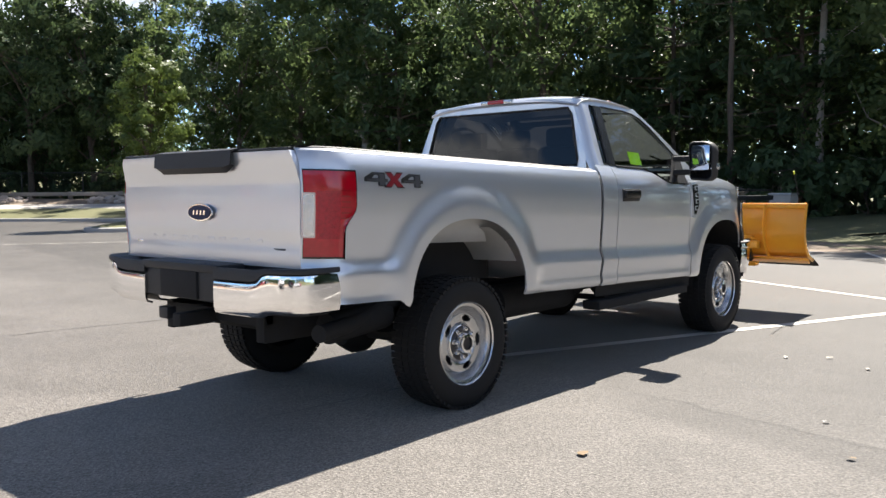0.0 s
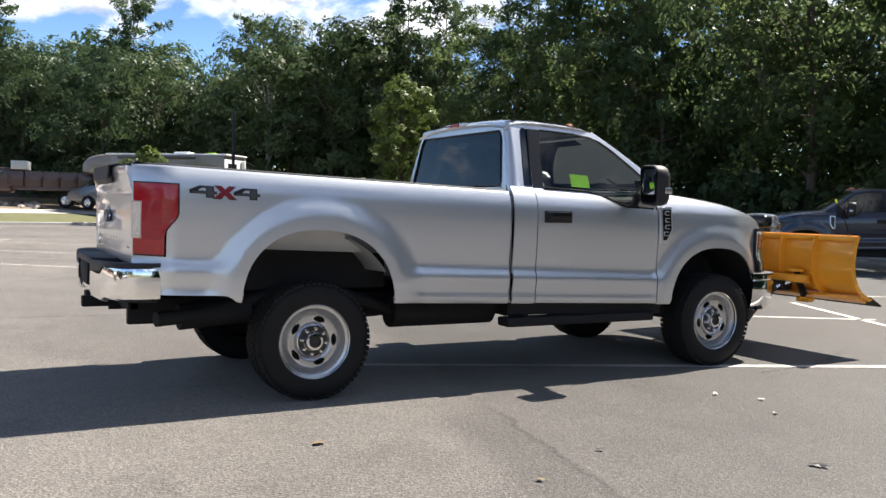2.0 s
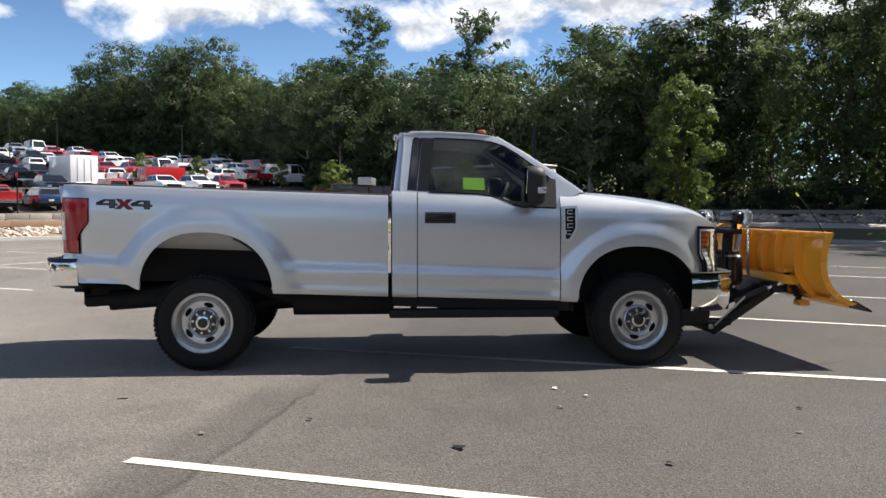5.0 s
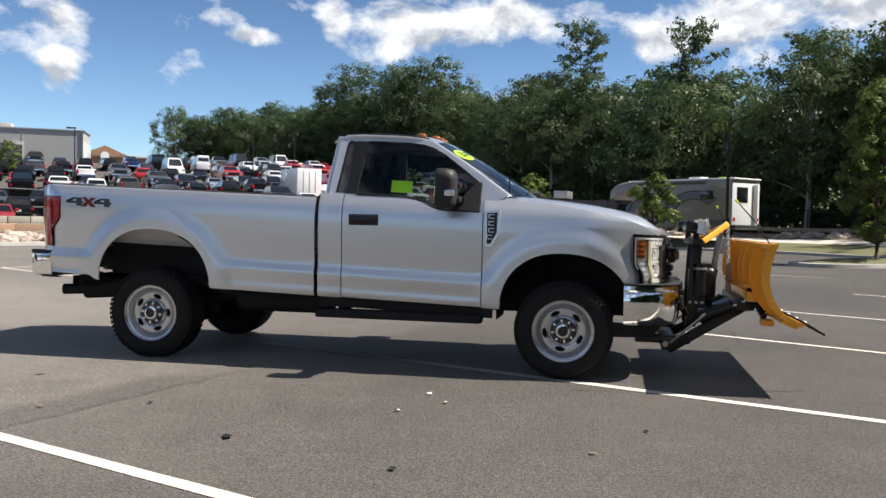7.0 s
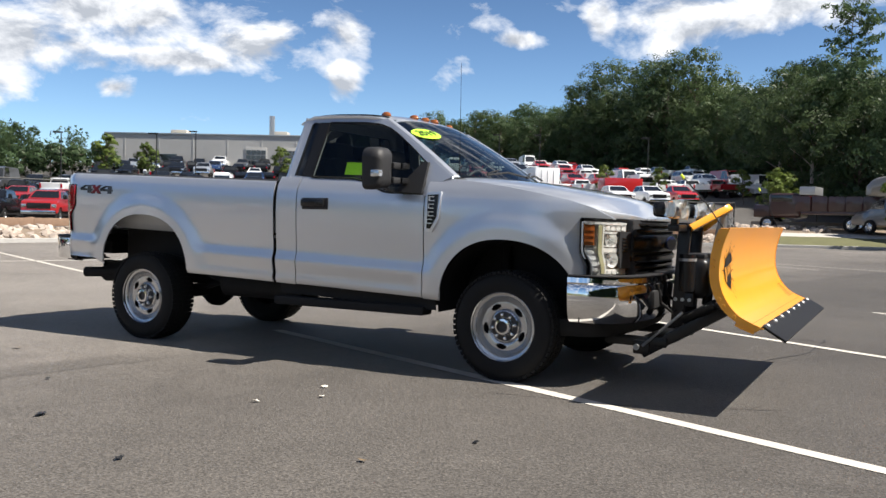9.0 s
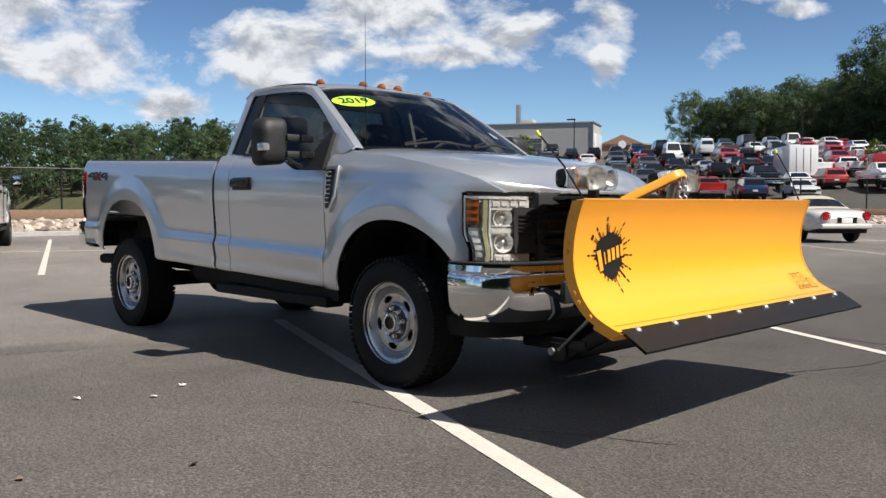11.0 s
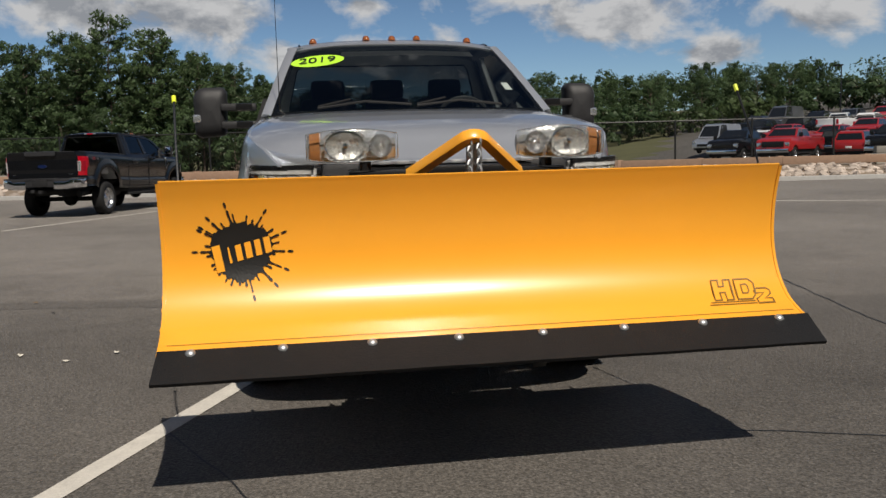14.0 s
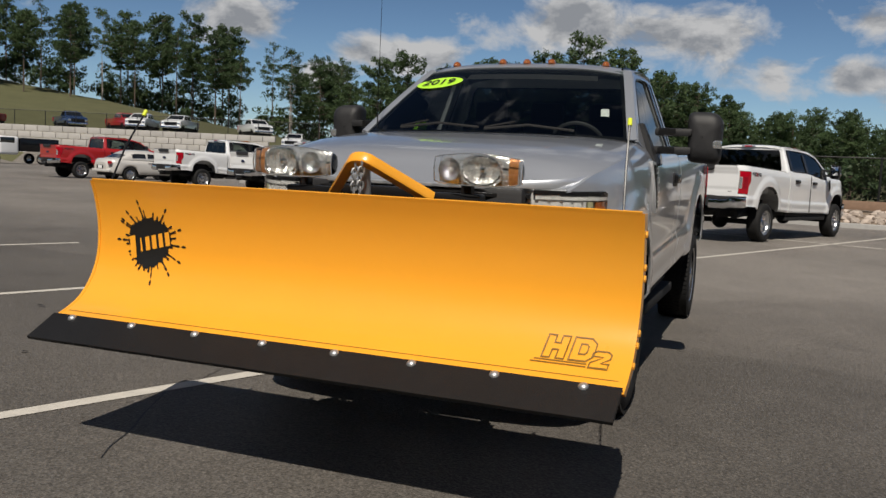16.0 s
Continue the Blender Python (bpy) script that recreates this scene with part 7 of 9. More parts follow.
SAPS = [broadleaf(3.6, 1.1, 31, LEAFY, BARK, 16, 8, 0.15, 0.28, "young_tree", "young staked tree with bright green leaves"), broadleaf(4.4, 1.2, 32, LEAFY, BARK, 16, 8, 0.15, 0.25, "young_tree", "young staked tree with bright green leaves")]
BUSH = [broadleaf(3.2, 1.9, 41, LEAFD, BARK, 12, 7, 0.30, 0.06, "bush", "leafy green bush at the wood's edge", 18), broadleaf(2.6, 1.8, 42, LEAF, BARK, 12, 7, 0.30, 0.06, "bush", "leafy green bush at the wood's edge", 18)]
LIGHTT = broadleaf(6.5, 1.4, 51, LEAFY, BARK, 34, 17, 0.12, 0.09, "sunlit_tree", "bright young tree on a planted island", 30)
used = set()


def plant(proto, x, y, rng_, scale=1.0, dz=0.0):
    z = max(land(x, y), 0.0) + dz - 0.08
    m_ = Matrix.Translation((x, y, z)) @ pose(0, 0, 0, 0, 0, rng_.uniform(0, 360))
    if proto.name not in used:
        used.add(proto.name)
        ob = proto
        ob.matrix_basis = m_
        ob.scale = (scale,) * 3
    else:
        keep = proto.scale.copy()
        proto.scale = (scale,) * 3
        ob = copy_thing(proto, m_)
        proto.scale = keep
    return ob


rt = random.Random(77)


def canopy(x, y):
    """Height of the western tree line: low in the north-west, taller towards the south."""
    a = math.degrees(math.atan2(y - 1, x - 9)) % 360
    return float(np.interp(a, [145, 155, 165, 182, 187, 200, 206], [6.5, 8.2, 9.6, 10.2, 17.0, 18.5, 18.5]))


def row(pts, step, back, tall, pick, jit=1.2, top=None):
    run = resample([Vector(p) for p in pts], 0.5)
    acc = 0.0
    for a, b in zip(run, run[1:]):
        acc += (b - a).length
        if acc >= step:
            acc = rt.uniform(-0.25, 0.25) * step
            t = (b - a).normalized()
            n = Vector((t.y, -t.x))
            p = a + n * (back + rt.uniform(-jit, jit))
            kind_, size_ = rt.choice(pick), tall * rt.uniform(0.86, 1.14)
            if top:
                size_ = min(size_, top(p.x, p.y) * rt.uniform(0.72, 1.0) / TALLNESS[kind_.name])
            plant(kind_, p.x, p.y, rt, size_)


WOODS_E = [(31, -14), (30, -4), (29.5, 6), (30, 15), (30.5, 26), (30, 38), (28, 48)]
WOODS_N = [(28, 48), (20, 58), (10, 66), (2, 76), (-5, 92), (-14, 112), (-30, 132), (-52, 145), (-86, 156)]
row(WOODS_E, 4.2, 0.0, 0.98, NEAR + NEAR + PINES[1:2])
row(WOODS_E, 5.4, 4.6, 0.90, NEAR + PINES[:1])
row([(29.0, -15), (28.2, -6), (27.6, 4), (27.8, 12)], 3.0, 0.6, 1.0, BARE, 1.4)
row(WOODS_E, 4.8, 9.8, 0.86, BACK)
row(WOODS_E, 2.6, -1.5, 0.95, BUSH)
row(WOODS_N, 4.6, 0.0, 0.81, TREES)
row(WOODS_N, 4.8, 5.0, 0.89, TREES)
row(WOODS_N, 5.0, 10.5, 0.93, BACK)
row(WOODS_N, 3.4, -1.8, 1.0, BUSH)
row([(2, 76), (-5, 92), (-14, 112), (-24, 124)], 4.6, 3.0, 0.98, TREES)
row([(-22, 122), (-38, 136), (-52, 145)], 4.6, 2.0, 1.20, TREES)
WOODS_W = [(-100, 76), (-98, 50), (-96, 20), (-92, -12), (-98, -45)]
WOODS_SW = [(-96, -42), (-106, -60), (-106, -77), (-94, -94), (-78, -108), (-60, -120)]
row(WOODS_W, 4.4, -5.0, 0.56, [TREES[1], TREES[3], PINES[1]], 2.0, canopy)
row(WOODS_W, 4.4, 1.0, 0.66, [TREES[1], TREES[3]] + PINES, 2.5, canopy)
row(WOODS_W, 4.6, 9.0, 0.72, BACK, 2.5, canopy)
row(WOODS_W, 3.6, 4.0, 0.90, PINES, 2.5, canopy)
row(WOODS_W[2:], 4.0, -3.0, 1.05, PINES, 2.5, canopy)
row(WOODS_W, 3.8, -9.0, 1.3, BUSH, 2.0)
row(WOODS_SW, 5.4, -2.0, 0.76, [PINES[0], PINES[2], PINES[3]] + BARE, 2.5)
row(WOODS_SW, 5.0, 4.0, 0.84, [PINES[0], PINES[2], PINES[3]] + BARE, 2.5)
row(WOODS_SW, 5.0, 9.0, 0.80, PINES, 2.5)
row(WOODS_SW, 5.0, 15.0, 0.42, BACK, 2.5)
row(WOODS_SW, 3.6, 7.0, 1.2, BUSH, 2.0)
for x, y, s_ in ((-0.6, 100, 1.09), (10.7, 75, 0.95), (19.0, 66, 0.84), (28.0, 49.5, 0.92), (31.5, 43.0, 1.05), (32.5, 36.0, 1.08), (27.0, 53.0, 1.0)):
    plant(TALL, x, y, rt, s_)
for x, y, s_ in ((6.0, 41.4, 1.2), (-1.8, 55.1, 1.3), (-8.7, 82.5, 0.85), (-22.0, 80.0, 0.85), (-17.5, 84.0, 0.8), (-78.0, 64.7, 1.4), (-75.0, 68.5, 1.35), (-63.5, 79.2, 1.05)):
    plant(rt.choice(SAPS), x, y, rt, s_)
for kind_, x, y, s_ in ((TREES[0], 20.5, 52.0, 0.98), (TREES[2], 17.0, 56.0, 0.93), (NEAR[0], 23.5, 49.5, 0.95), (TREES[1], 22.0, 55.0, 1.05)):
    plant(kind_, x, y, rt, s_)
plant(LIGHTT, 13.07, 25.07, rt, 1.0, 0.30)
# undergrowth inside the woods
rng_ = random.Random(9)
cl = []
for pts, lo, hi, n in ((WOODS_E, 1, 16, 900), (WOODS_N, 1, 13, 700), (WOODS_W, -5, 7, 420), (WOODS_SW, 4, 14, 300)):
    run = resample([Vector(p) for p in pts], 0.5)
    for _ in range(n):
        k = rng_.randint(0, len(run) - 2)
        t = (run[k + 1] - run[k]).normalized()
        d = rng_.uniform(lo, hi)
        x, y = run[k].x + t.y * d, run[k].y - t.x * d
        cl.append((x, y, land(x, y) + rng_.uniform(0.3, 6.5), rng_.uniform(0.9, 1.6)))
far_cl = []
for _ in range(1500):
    # unseen woods to the south, added to darken the truck's side reflections
    k = rng_.random()
    x, y = 31 - 26 * k ** 2 + rng_.uniform(-4, 5), -16 - 72 * k + rng_.uniform(-4, 4)
    far_cl.append((x, y, rng_.uniform(0.5, 1.0) ** 0.7 * 15 - rng_.choice((0, 0, 6, 10)), rng_.uniform(1.4, 2.4)))
tagged(raw("woodland", leaves("woodland", far_cl, 40, 0.9, rng_, 0.0, True), LEAFD), "dense green woods out of view, added to darken the truck's reflections", "woods", kind="stuff")
tagged(raw("undergrowth", leaves("undergrowth", cl, 34, 0.42, rng_), LEAFD), "dense dark undergrowth inside the woods", "undergrowth", kind="stuff")
for proto in [TALL] + NEAR + BARE + TREES + BACK + PINES + SAPS + BUSH + [LIGHTT]:
    if proto.name not in used:
        for o in list(proto.children_recursive) + [proto]:
            bpy.data.objects.remove(o)

# ---- other vehicles ----
def far_wheel():
    """A wheel for the parked vehicles: tyre and rim meshes about Y, outer face to -Y."""
    rot = pose(0, 0, 0, 90, 0, 0)
    t, r = B(), B()
    revolve(t, [(0.60, -0.30), (0.66, -0.34), (0.86, -0.35), (0.97, -0.28), (1.0, -0.12), (1.0, 0.12), (0.97, 0.28), (0.86, 0.35), (0.66, 0.34), (0.60, 0.30)], 28, rot)
    revolve(r, [(0.64, 0.30), (0.60, 0.27), (0.56, 0.16), (0.30, 0.22), (0.16, 0.26), (0.0, 0.27)], 20, rot)
    for i in range(6):
        a = 2 * math.pi * i / 6
        box(r, rot @ Vector((0.38 * math.cos(a), 0.38 * math.sin(a), 0.24)), (0.34, 0.05, 0.10), 0, pose(0, 0, 0, 0, -math.degrees(a), 0))
    out = []
    for nm, bm, mt in (("tyre", t, RUBBER), ("rim", r, STEEL)):
        me = bpy.data.meshes.new(nm)
        bmesh.ops.recalc_face_normals(bm, faces=bm.faces)
        bm.to_mesh(me)
        bm.free()
        me.materials.append(mt)
        me.shade_smooth()
        me.set_sharp_from_angle(angle=radians(35))
        out.append(me)
    return out


FTYRE, FRIM = far_wheel()


def arch(xc, zc, r, n=9):
    """Points of a wheel opening from front to rear, for a profile that runs along the sill towards -X."""
    return [(xc + r * math.cos(a), zc + r * math.sin(a)) for a in np.linspace(-0.12, math.pi + 0.12, n)]


KINDS = {
    # profile stations: rear, front, sill, tail height, belt, bonnet; wheel base, radius, half width, greenhouse
    "crew": dict(L0=-1.20, L1=5.10, sill=0.56, wb=4.06, R=0.41, w=1.0, deck=[(-1.18, 0.78), (-1.20, 1.38), (-1.15, 1.42), (1.18, 1.42), (1.20, 1.44), (3.70, 1.44), (4.15, 1.42), (4.85, 1.30), (5.02, 1.20), (5.08, 0.95), (5.08, 0.60)], gh=[(1.22, 1.43), (1.42, 1.93), (1.60, 1.98), (2.70, 1.99), (2.95, 1.95), (3.80, 1.44)], bed=True, h=1.99),
    "regular": dict(L0=-1.20, L1=4.55, sill=0.56, wb=3.6, R=0.41, w=1.0, deck=[(-1.18, 0.78), (-1.20, 1.38), (-1.15, 1.42), (1.50, 1.42), (1.54, 1.44), (3.10, 1.44), (3.6, 1.42), (4.3, 1.30), (4.45, 1.20), (4.52, 0.95), (4.52, 0.60)], gh=[(1.55, 1.43), (1.62, 1.93), (1.75, 1.98), (2.25, 1.99), (2.45, 1.95), (3.22, 1.44)], bed=True, h=1.99),
    "suv": dict(L0=-0.95, L1=3.75, sill=0.42, wb=2.85, R=0.37, w=0.95, deck=[(-0.95, 0.60), (-0.95, 1.0), (-0.90, 1.10), (2.4, 1.10), (3.3, 1.02), (3.66, 0.90), (3.72, 0.60)], gh=[(-0.90, 1.09), (-0.68, 1.62), (-0.45, 1.72), (1.2, 1.74), (1.55, 1.68), (2.45, 1.09)], bed=False, h=1.74),
    "sedan": dict(L0=-0.98, L1=3.65, sill=0.34, wb=2.72, R=0.33, w=0.90, deck=[(-0.98, 0.55), (-0.98, 0.92), (-0.85, 1.02), (-0.3, 1.0), (2.2, 0.96), (3.2, 0.86), (3.55, 0.72), (3.62, 0.45)], gh=[(-0.55, 1.0), (0.10, 1.38), (0.35, 1.44), (1.1, 1.44), (1.35, 1.40), (2.20, 0.95)], bed=False, h=1.44),
    "van": dict(L0=-1.05, L1=4.85, sill=0.45, wb=3.7, R=0.36, w=1.0, deck=[(-1.05, 0.60), (-1.05, 1.3), (3.55, 1.3), (4.25, 1.15), (4.75, 0.95), (4.82, 0.60)], gh=[(-1.04, 1.29), (-0.98, 2.35), (-0.85, 2.46), (2.7, 2.46), (3.05, 2.35), (3.85, 1.28)], bed=False, h=2.46),
    "roadster": dict(L0=-1.05, L1=3.65, sill=0.34, wb=2.72, R=0.34, w=0.91, deck=[(-1.05, 0.50), (-1.06, 0.78), (-0.95, 0.88), (-0.3, 0.93), (0.3, 0.95), (1.9, 0.93), (2.9, 0.84), (3.5, 0.70), (3.62, 0.45)], gh=[(0.0, 0.94), (0.45, 1.26), (0.65, 1.33), (1.05, 1.33), (1.25, 1.29), (1.95, 0.93)], bed=False, h=1.33),
}
NAMES = {"crew": ("pickup_truck", "crew-cab pickup truck"), "regular": ("pickup_truck", "regular-cab pickup truck"), "suv": ("suv", "sport utility car"), "sedan": ("sedan", "four-door sedan"), "van": ("van", "high-roof van"), "roadster": ("convertible_car", "two-seat convertible with a white top")}


def vehicle(kind, paint, colour, fine_=2, top=None):
    """A parked vehicle about its rear axle on the ground, nose along +X; those far off have fewer parts."""
    seen = fine_ > 0
    fine_ = fine_ > 1
    k = KINDS[kind]
    nm, words = NAMES[kind]
    ob = thing(nm, "%s %s parked on the asphalt" % (colour, words), "car" if kind in ("suv", "sedan", "roadster") else ("van" if kind == "van" else "pickup truck"), group="parked vehicles")
    R, wb, w, sill = k["R"], k["wb"], k["w"], k["sill"]
    ar = R + 0.07 + (0.06 if k["bed"] else 0)
    prof = k["deck"] + [(k["L1"] - 0.05, sill)]
    for xc in (wb, 0.0):
        prof += [p for p in arch(xc, R, ar, 11) if p[1] > sill - 0.02]
    prof += [(k["L0"] + 0.04, sill + 0.06)]
    bm = B()
    # the body: a tumbled-home slab with rounded shoulders
    ring = []
    zt = max(z for x, z in k["deck"])
    stations = [(-1.0, 0.06), (-0.985, 0.02), (-0.93, 0.0), (0.0, 0.0), (0.93, 0.0), (0.985, 0.02), (1.0, 0.06)]
    for f, ins in stations:
        r_ = []
        for x, z in prof:
            zz = z - ins * smoothstep((z - 0.85 * zt) / (0.15 * zt))
            xx = x + ins * (0.9 if x < k["L0"] + 0.3 else (-0.9 if x > k["L1"] - 0.5 else 0))
            r_.append(bm.verts.new((xx, f * w, zz)))
        ring.append(r_)
    n = len(prof)
    for a, b in zip(ring, ring[1:]):
        for i in range(n):
            j = (i + 1) % n
            bm.faces.new((a[i], a[j], b[j], b[i]))
    from mathutils.geometry import tessellate_polygon
    for r_ in (ring[0], ring[-1]):
        for t in tessellate_polygon([[Vector((v.co.x, v.co.z, 0)) for v in r_]]):
            try:
                bm.faces.new([r_[i] for i in t])
            except ValueError:
                pass
    part("body", bm, paint, ob, smooth=30)
    if seen:
        part("under_body", box(B(), ((k["L0"] + k["L1"]) / 2, 0, R + 0.12), (k["L1"] - k["L0"] - 0.3, 2 * w - 0.24, 0.42)), UNDER, ob)
    # greenhouse
    g = k["gh"]
    zb, ztop = g[0][1], max(p[1] for p in g)
    yy = lambda z: (w - 0.07) - 0.20 * (z - zb) / (ztop - zb)
    bm = B()
    L = [bm.verts.new((x, -yy(z), z)) for x, z in g]
    Rr = [bm.verts.new((x, yy(z), z)) for x, z in g]
    for i in range(len(g) - 1):
        bm.faces.new((L[i], L[i + 1], Rr[i + 1], Rr[i]))
    bm.faces.new(L)
    bm.faces.new(Rr[::-1])
    bmesh.ops.bevel(bm, geom=[e for e in bm.edges if abs(e.verts[0].co.y - e.verts[1].co.y) < 0.2 and min(e.verts[0].co.z, e.verts[1].co.z) > zb + 0.05], offset=0.05, segments=2, affect="EDGES")
    cab = part("cabin", bm, top or paint, ob, smooth=30)
    # windows as separate dark panes
    def xr(z):
        return float(np.interp(z, [p[1] for p in g[:3]], [p[0] for p in g[:3]]))
    def xf(z):
        q = g[::-1][:3]
        return float(np.interp(z, [p[1] for p in q], [p[0] for p in q]))
    z0, z1 = zb + 0.04, ztop - 0.09
    if kind == "van":
        spans = [(xf(zb) - 1.9, xf(zb) - 1.05), (xf(zb) - 1.0, xf(zb) - 0.15)]
        z0 = zb + 0.15
    elif kind in ("regular", "roadster"):
        spans = [(xr(zb) + 0.12, xf(zb) - 0.18)]
    else:
        mid = (xr(zb) + xf(zb)) / 2 + 0.05
        spans = [(xr(zb) + 0.14, mid - 0.04), (mid + 0.04, xf(zb) - 0.18)]
    for s in (-1, 1):
        for a, b in spans:
            poly = [(max(a, xr(z0) + 0.06), z0), (min(b, xf(z0) - 0.08), z0), (min(b, xf(z1) - 0.02), z1), (max(a, xr(z1) + 0.05), z1)]
            bm = B()
            sheet(bm, [poly], lambda x, z, s=s: Vector((x, s * (yy(z) + 0.006), z)), lambda x, z, s=s: Vector((x, s * (yy(z) - 0.02), z)))
            part("side_window", bm, DARKGL, ob)
    for nm_, (p, q), so in (("windscreen", (g[-1], g[-2]), 1), ("rear_window", (g[0], g[1]), -1)):
        a, b = Vector((p[0], 0, p[1])), Vector((q[0], 0, q[1]))
        nrm = Vector((-(b - a).z, 0, (b - a).x)).normalized()
        if nrm.x * so < 0:
            nrm = -nrm
        bm = B()
        lo, hi = (0.10, 0.92) if nm_ == "windscreen" else (0.14, 0.86)
        if kind == "van" and so < 0:
            lo, hi = 0.30, 0.8
        rows = []
        for k_ in (lo, hi):
            c = a.lerp(b, k_)
            hw = yy(c.z) - 0.09
            rows.append([c + nrm * 0.008 + Vector((0, y, 0)) for y in (-hw, 0, hw)])
        grid(bm, rows, 0.01)
        part(nm_, bm, DARKGL, ob)
    # lamps, bumpers, mirrors, handles
    zl = 1.12 if k["bed"] else (zb - 0.22 if kind != "van" else 1.0)
    for s in (-1, 1):
        part("tail_lamp", box(B(), (k["L0"] + 0.05, s * (w - 0.075), zl), (0.14, 0.17, 0.42 if k["bed"] else 0.20), 0.02), REDL, ob)
        part("headlamp", box(B(), (k["L1"] - 0.12, s * (w - 0.17), 0.98 if k["bed"] else zb - 0.36), (0.20, 0.28, 0.26 if k["bed"] else 0.16), 0.03), CLEARL, ob)
        mx = xf(zb) - 0.25
        if fine_:
            part("door_mirror", box(B(), (mx, s * (w + 0.12), zb + 0.12), (0.10, 0.22, 0.26 if k["bed"] else 0.15), 0.03), TRIM if k["bed"] else paint, ob)
        for a, b in spans if fine_ else ():
            part("door_handle", box(B(), (a + 0.22, s * (w + 0.004), zb - 0.16), (0.18, 0.03, 0.04), 0.008), TRIM if k["bed"] else paint, ob)
        for xc in (0.0, wb):
            t = new("wheel", FTYRE)
            t.parent = ob
            t.matrix_world = Matrix.Translation((xc, s * (w - 0.13), R)) @ (pose(0, 0, 0, 0, 0, 180) if s > 0 else Matrix()) @ Matrix.Diagonal((R, R * 0.95, R, 1))
            if fine_:
                r_ = new("rim", FRIM)
                r_.parent = t
    if k["bed"]:
        part("rear_bumper", box(B(), (k["L0"] - 0.08, 0, 0.72), (0.22, 1.90, 0.20), 0.03), CHROME, ob, "chrome rear bumper")
        if fine_:
            part("bumper_pad", box(B(), (k["L0"] - 0.08, 0, 0.84), (0.24, 1.92, 0.05), 0.015), PLASTIC, ob)
        part("front_bumper", box(B(), (k["L1"] + 0.03, 0, 0.62), (0.22, 1.92, 0.24), 0.04), CHROME, ob)
        part("grille", box(B(), (k["L1"] - 0.03, 0, 1.0), (0.10, 1.30, 0.34), 0.03), TRIM, ob)
        if fine_:
            part("tailgate_trim", box(B(), (k["L0"] + 0.0, 0, 1.38), (0.06, 0.9, 0.06), 0.012), PLASTIC, ob)
        if fine_:
            part("tailgate_badge", box(B(), (k["L0"] - 0.012, 0, 1.16), (0.012, 0.22, 0.08), 0.004), NAVY, ob)
        part("bed_opening", box(B(), ((k["L0"] + g[0][0]) / 2 + 0.03, 0, 1.418), (g[0][0] - k["L0"] - 0.22, 1.6, 0.016)), UNDER, ob)
        if seen:
            part("stop_lamp", box(B(), (g[1][0] - 0.03, 0, 1.955), (0.04, 0.28, 0.03), 0.008), REDL, ob)
        for s in (-1, 1) if fine_ else ():
            part("side_step", box(B(), (wb / 2 + 0.35, s * (w - 0.06), 0.46), (wb * 0.52, 0.16, 0.05), 0.012), PLASTIC, ob)
            part("decal_bar", box(B(), (-0.72, s * (w + 0.001), 1.25), (0.30, 0.004, 0.07), 0.001), INK, ob)
    elif seen:
        part("front_grille", box(B(), (k["L1"] - 0.03, 0, sill + 0.22), (0.06, 1.1, 0.20), 0.02), TRIM, ob)
        part("rear_plate", box(B(), (k["L0"] - 0.008, 0, 0.72), (0.02, 0.36, 0.13), 0.004), PAPER, ob)
        part("bumper_strip", box(B(), (k["L0"] + 0.0, 0, sill + 0.14), (0.06, 2 * w - 0.2, 0.07), 0.015), PLASTIC, ob)
    return ob


PAINTS = {"white": WHITE, "black": BLACKP, "red": REDP, "grey": GREYP, "silver": SILVER, "blue": BLUEP, "beige": TANP}
MASTER = {}


def park(kind, colour, x, y, yaw, z=None, top=None, fine_=2):
    """Park a vehicle with its rear axle's middle at a place, nose along yaw."""
    key = (kind, colour, fine_)
    zz = z if z is not None else land(x, y)
    m_ = pose(x, y, zz, 0, 0, yaw)
    if key not in MASTER:
        MASTER[key] = vehicle(kind, PAINTS[colour], colour, fine_, top)
        MASTER[key].matrix_basis = m_
        return MASTER[key]
    return copy_thing(MASTER[key], m_)


# ---- heavy pickups of the silver one's make ----
PLAIN = {"sticker", "tread", "bed_rib", "lug_nut", "engine_block", "steering_wheel", "lamp_rib", "badge_bar", "emblem_bar", "raised_bar", "nose_bar", "step_bracket", "marker_rib", "end_slat", "leaf_spring", "shock_absorber", "drive_shaft", "transfer_case", "fuel_tank", "cross_member", "price_card", "hub_recess", "visor_strip", "wiper", "firewall", "door_lining", "cabin_floor"}
STRETCH = {}


def crew_x(x):
    """A longer cab and a shorter bed than the regular cab's."""
    return float(np.interp(x, [-9, 0.62, 1.50, 2.05, 2.60, 9.0], [-9, 0.62, 1.12, 1.67, 3.06, 9.46]))


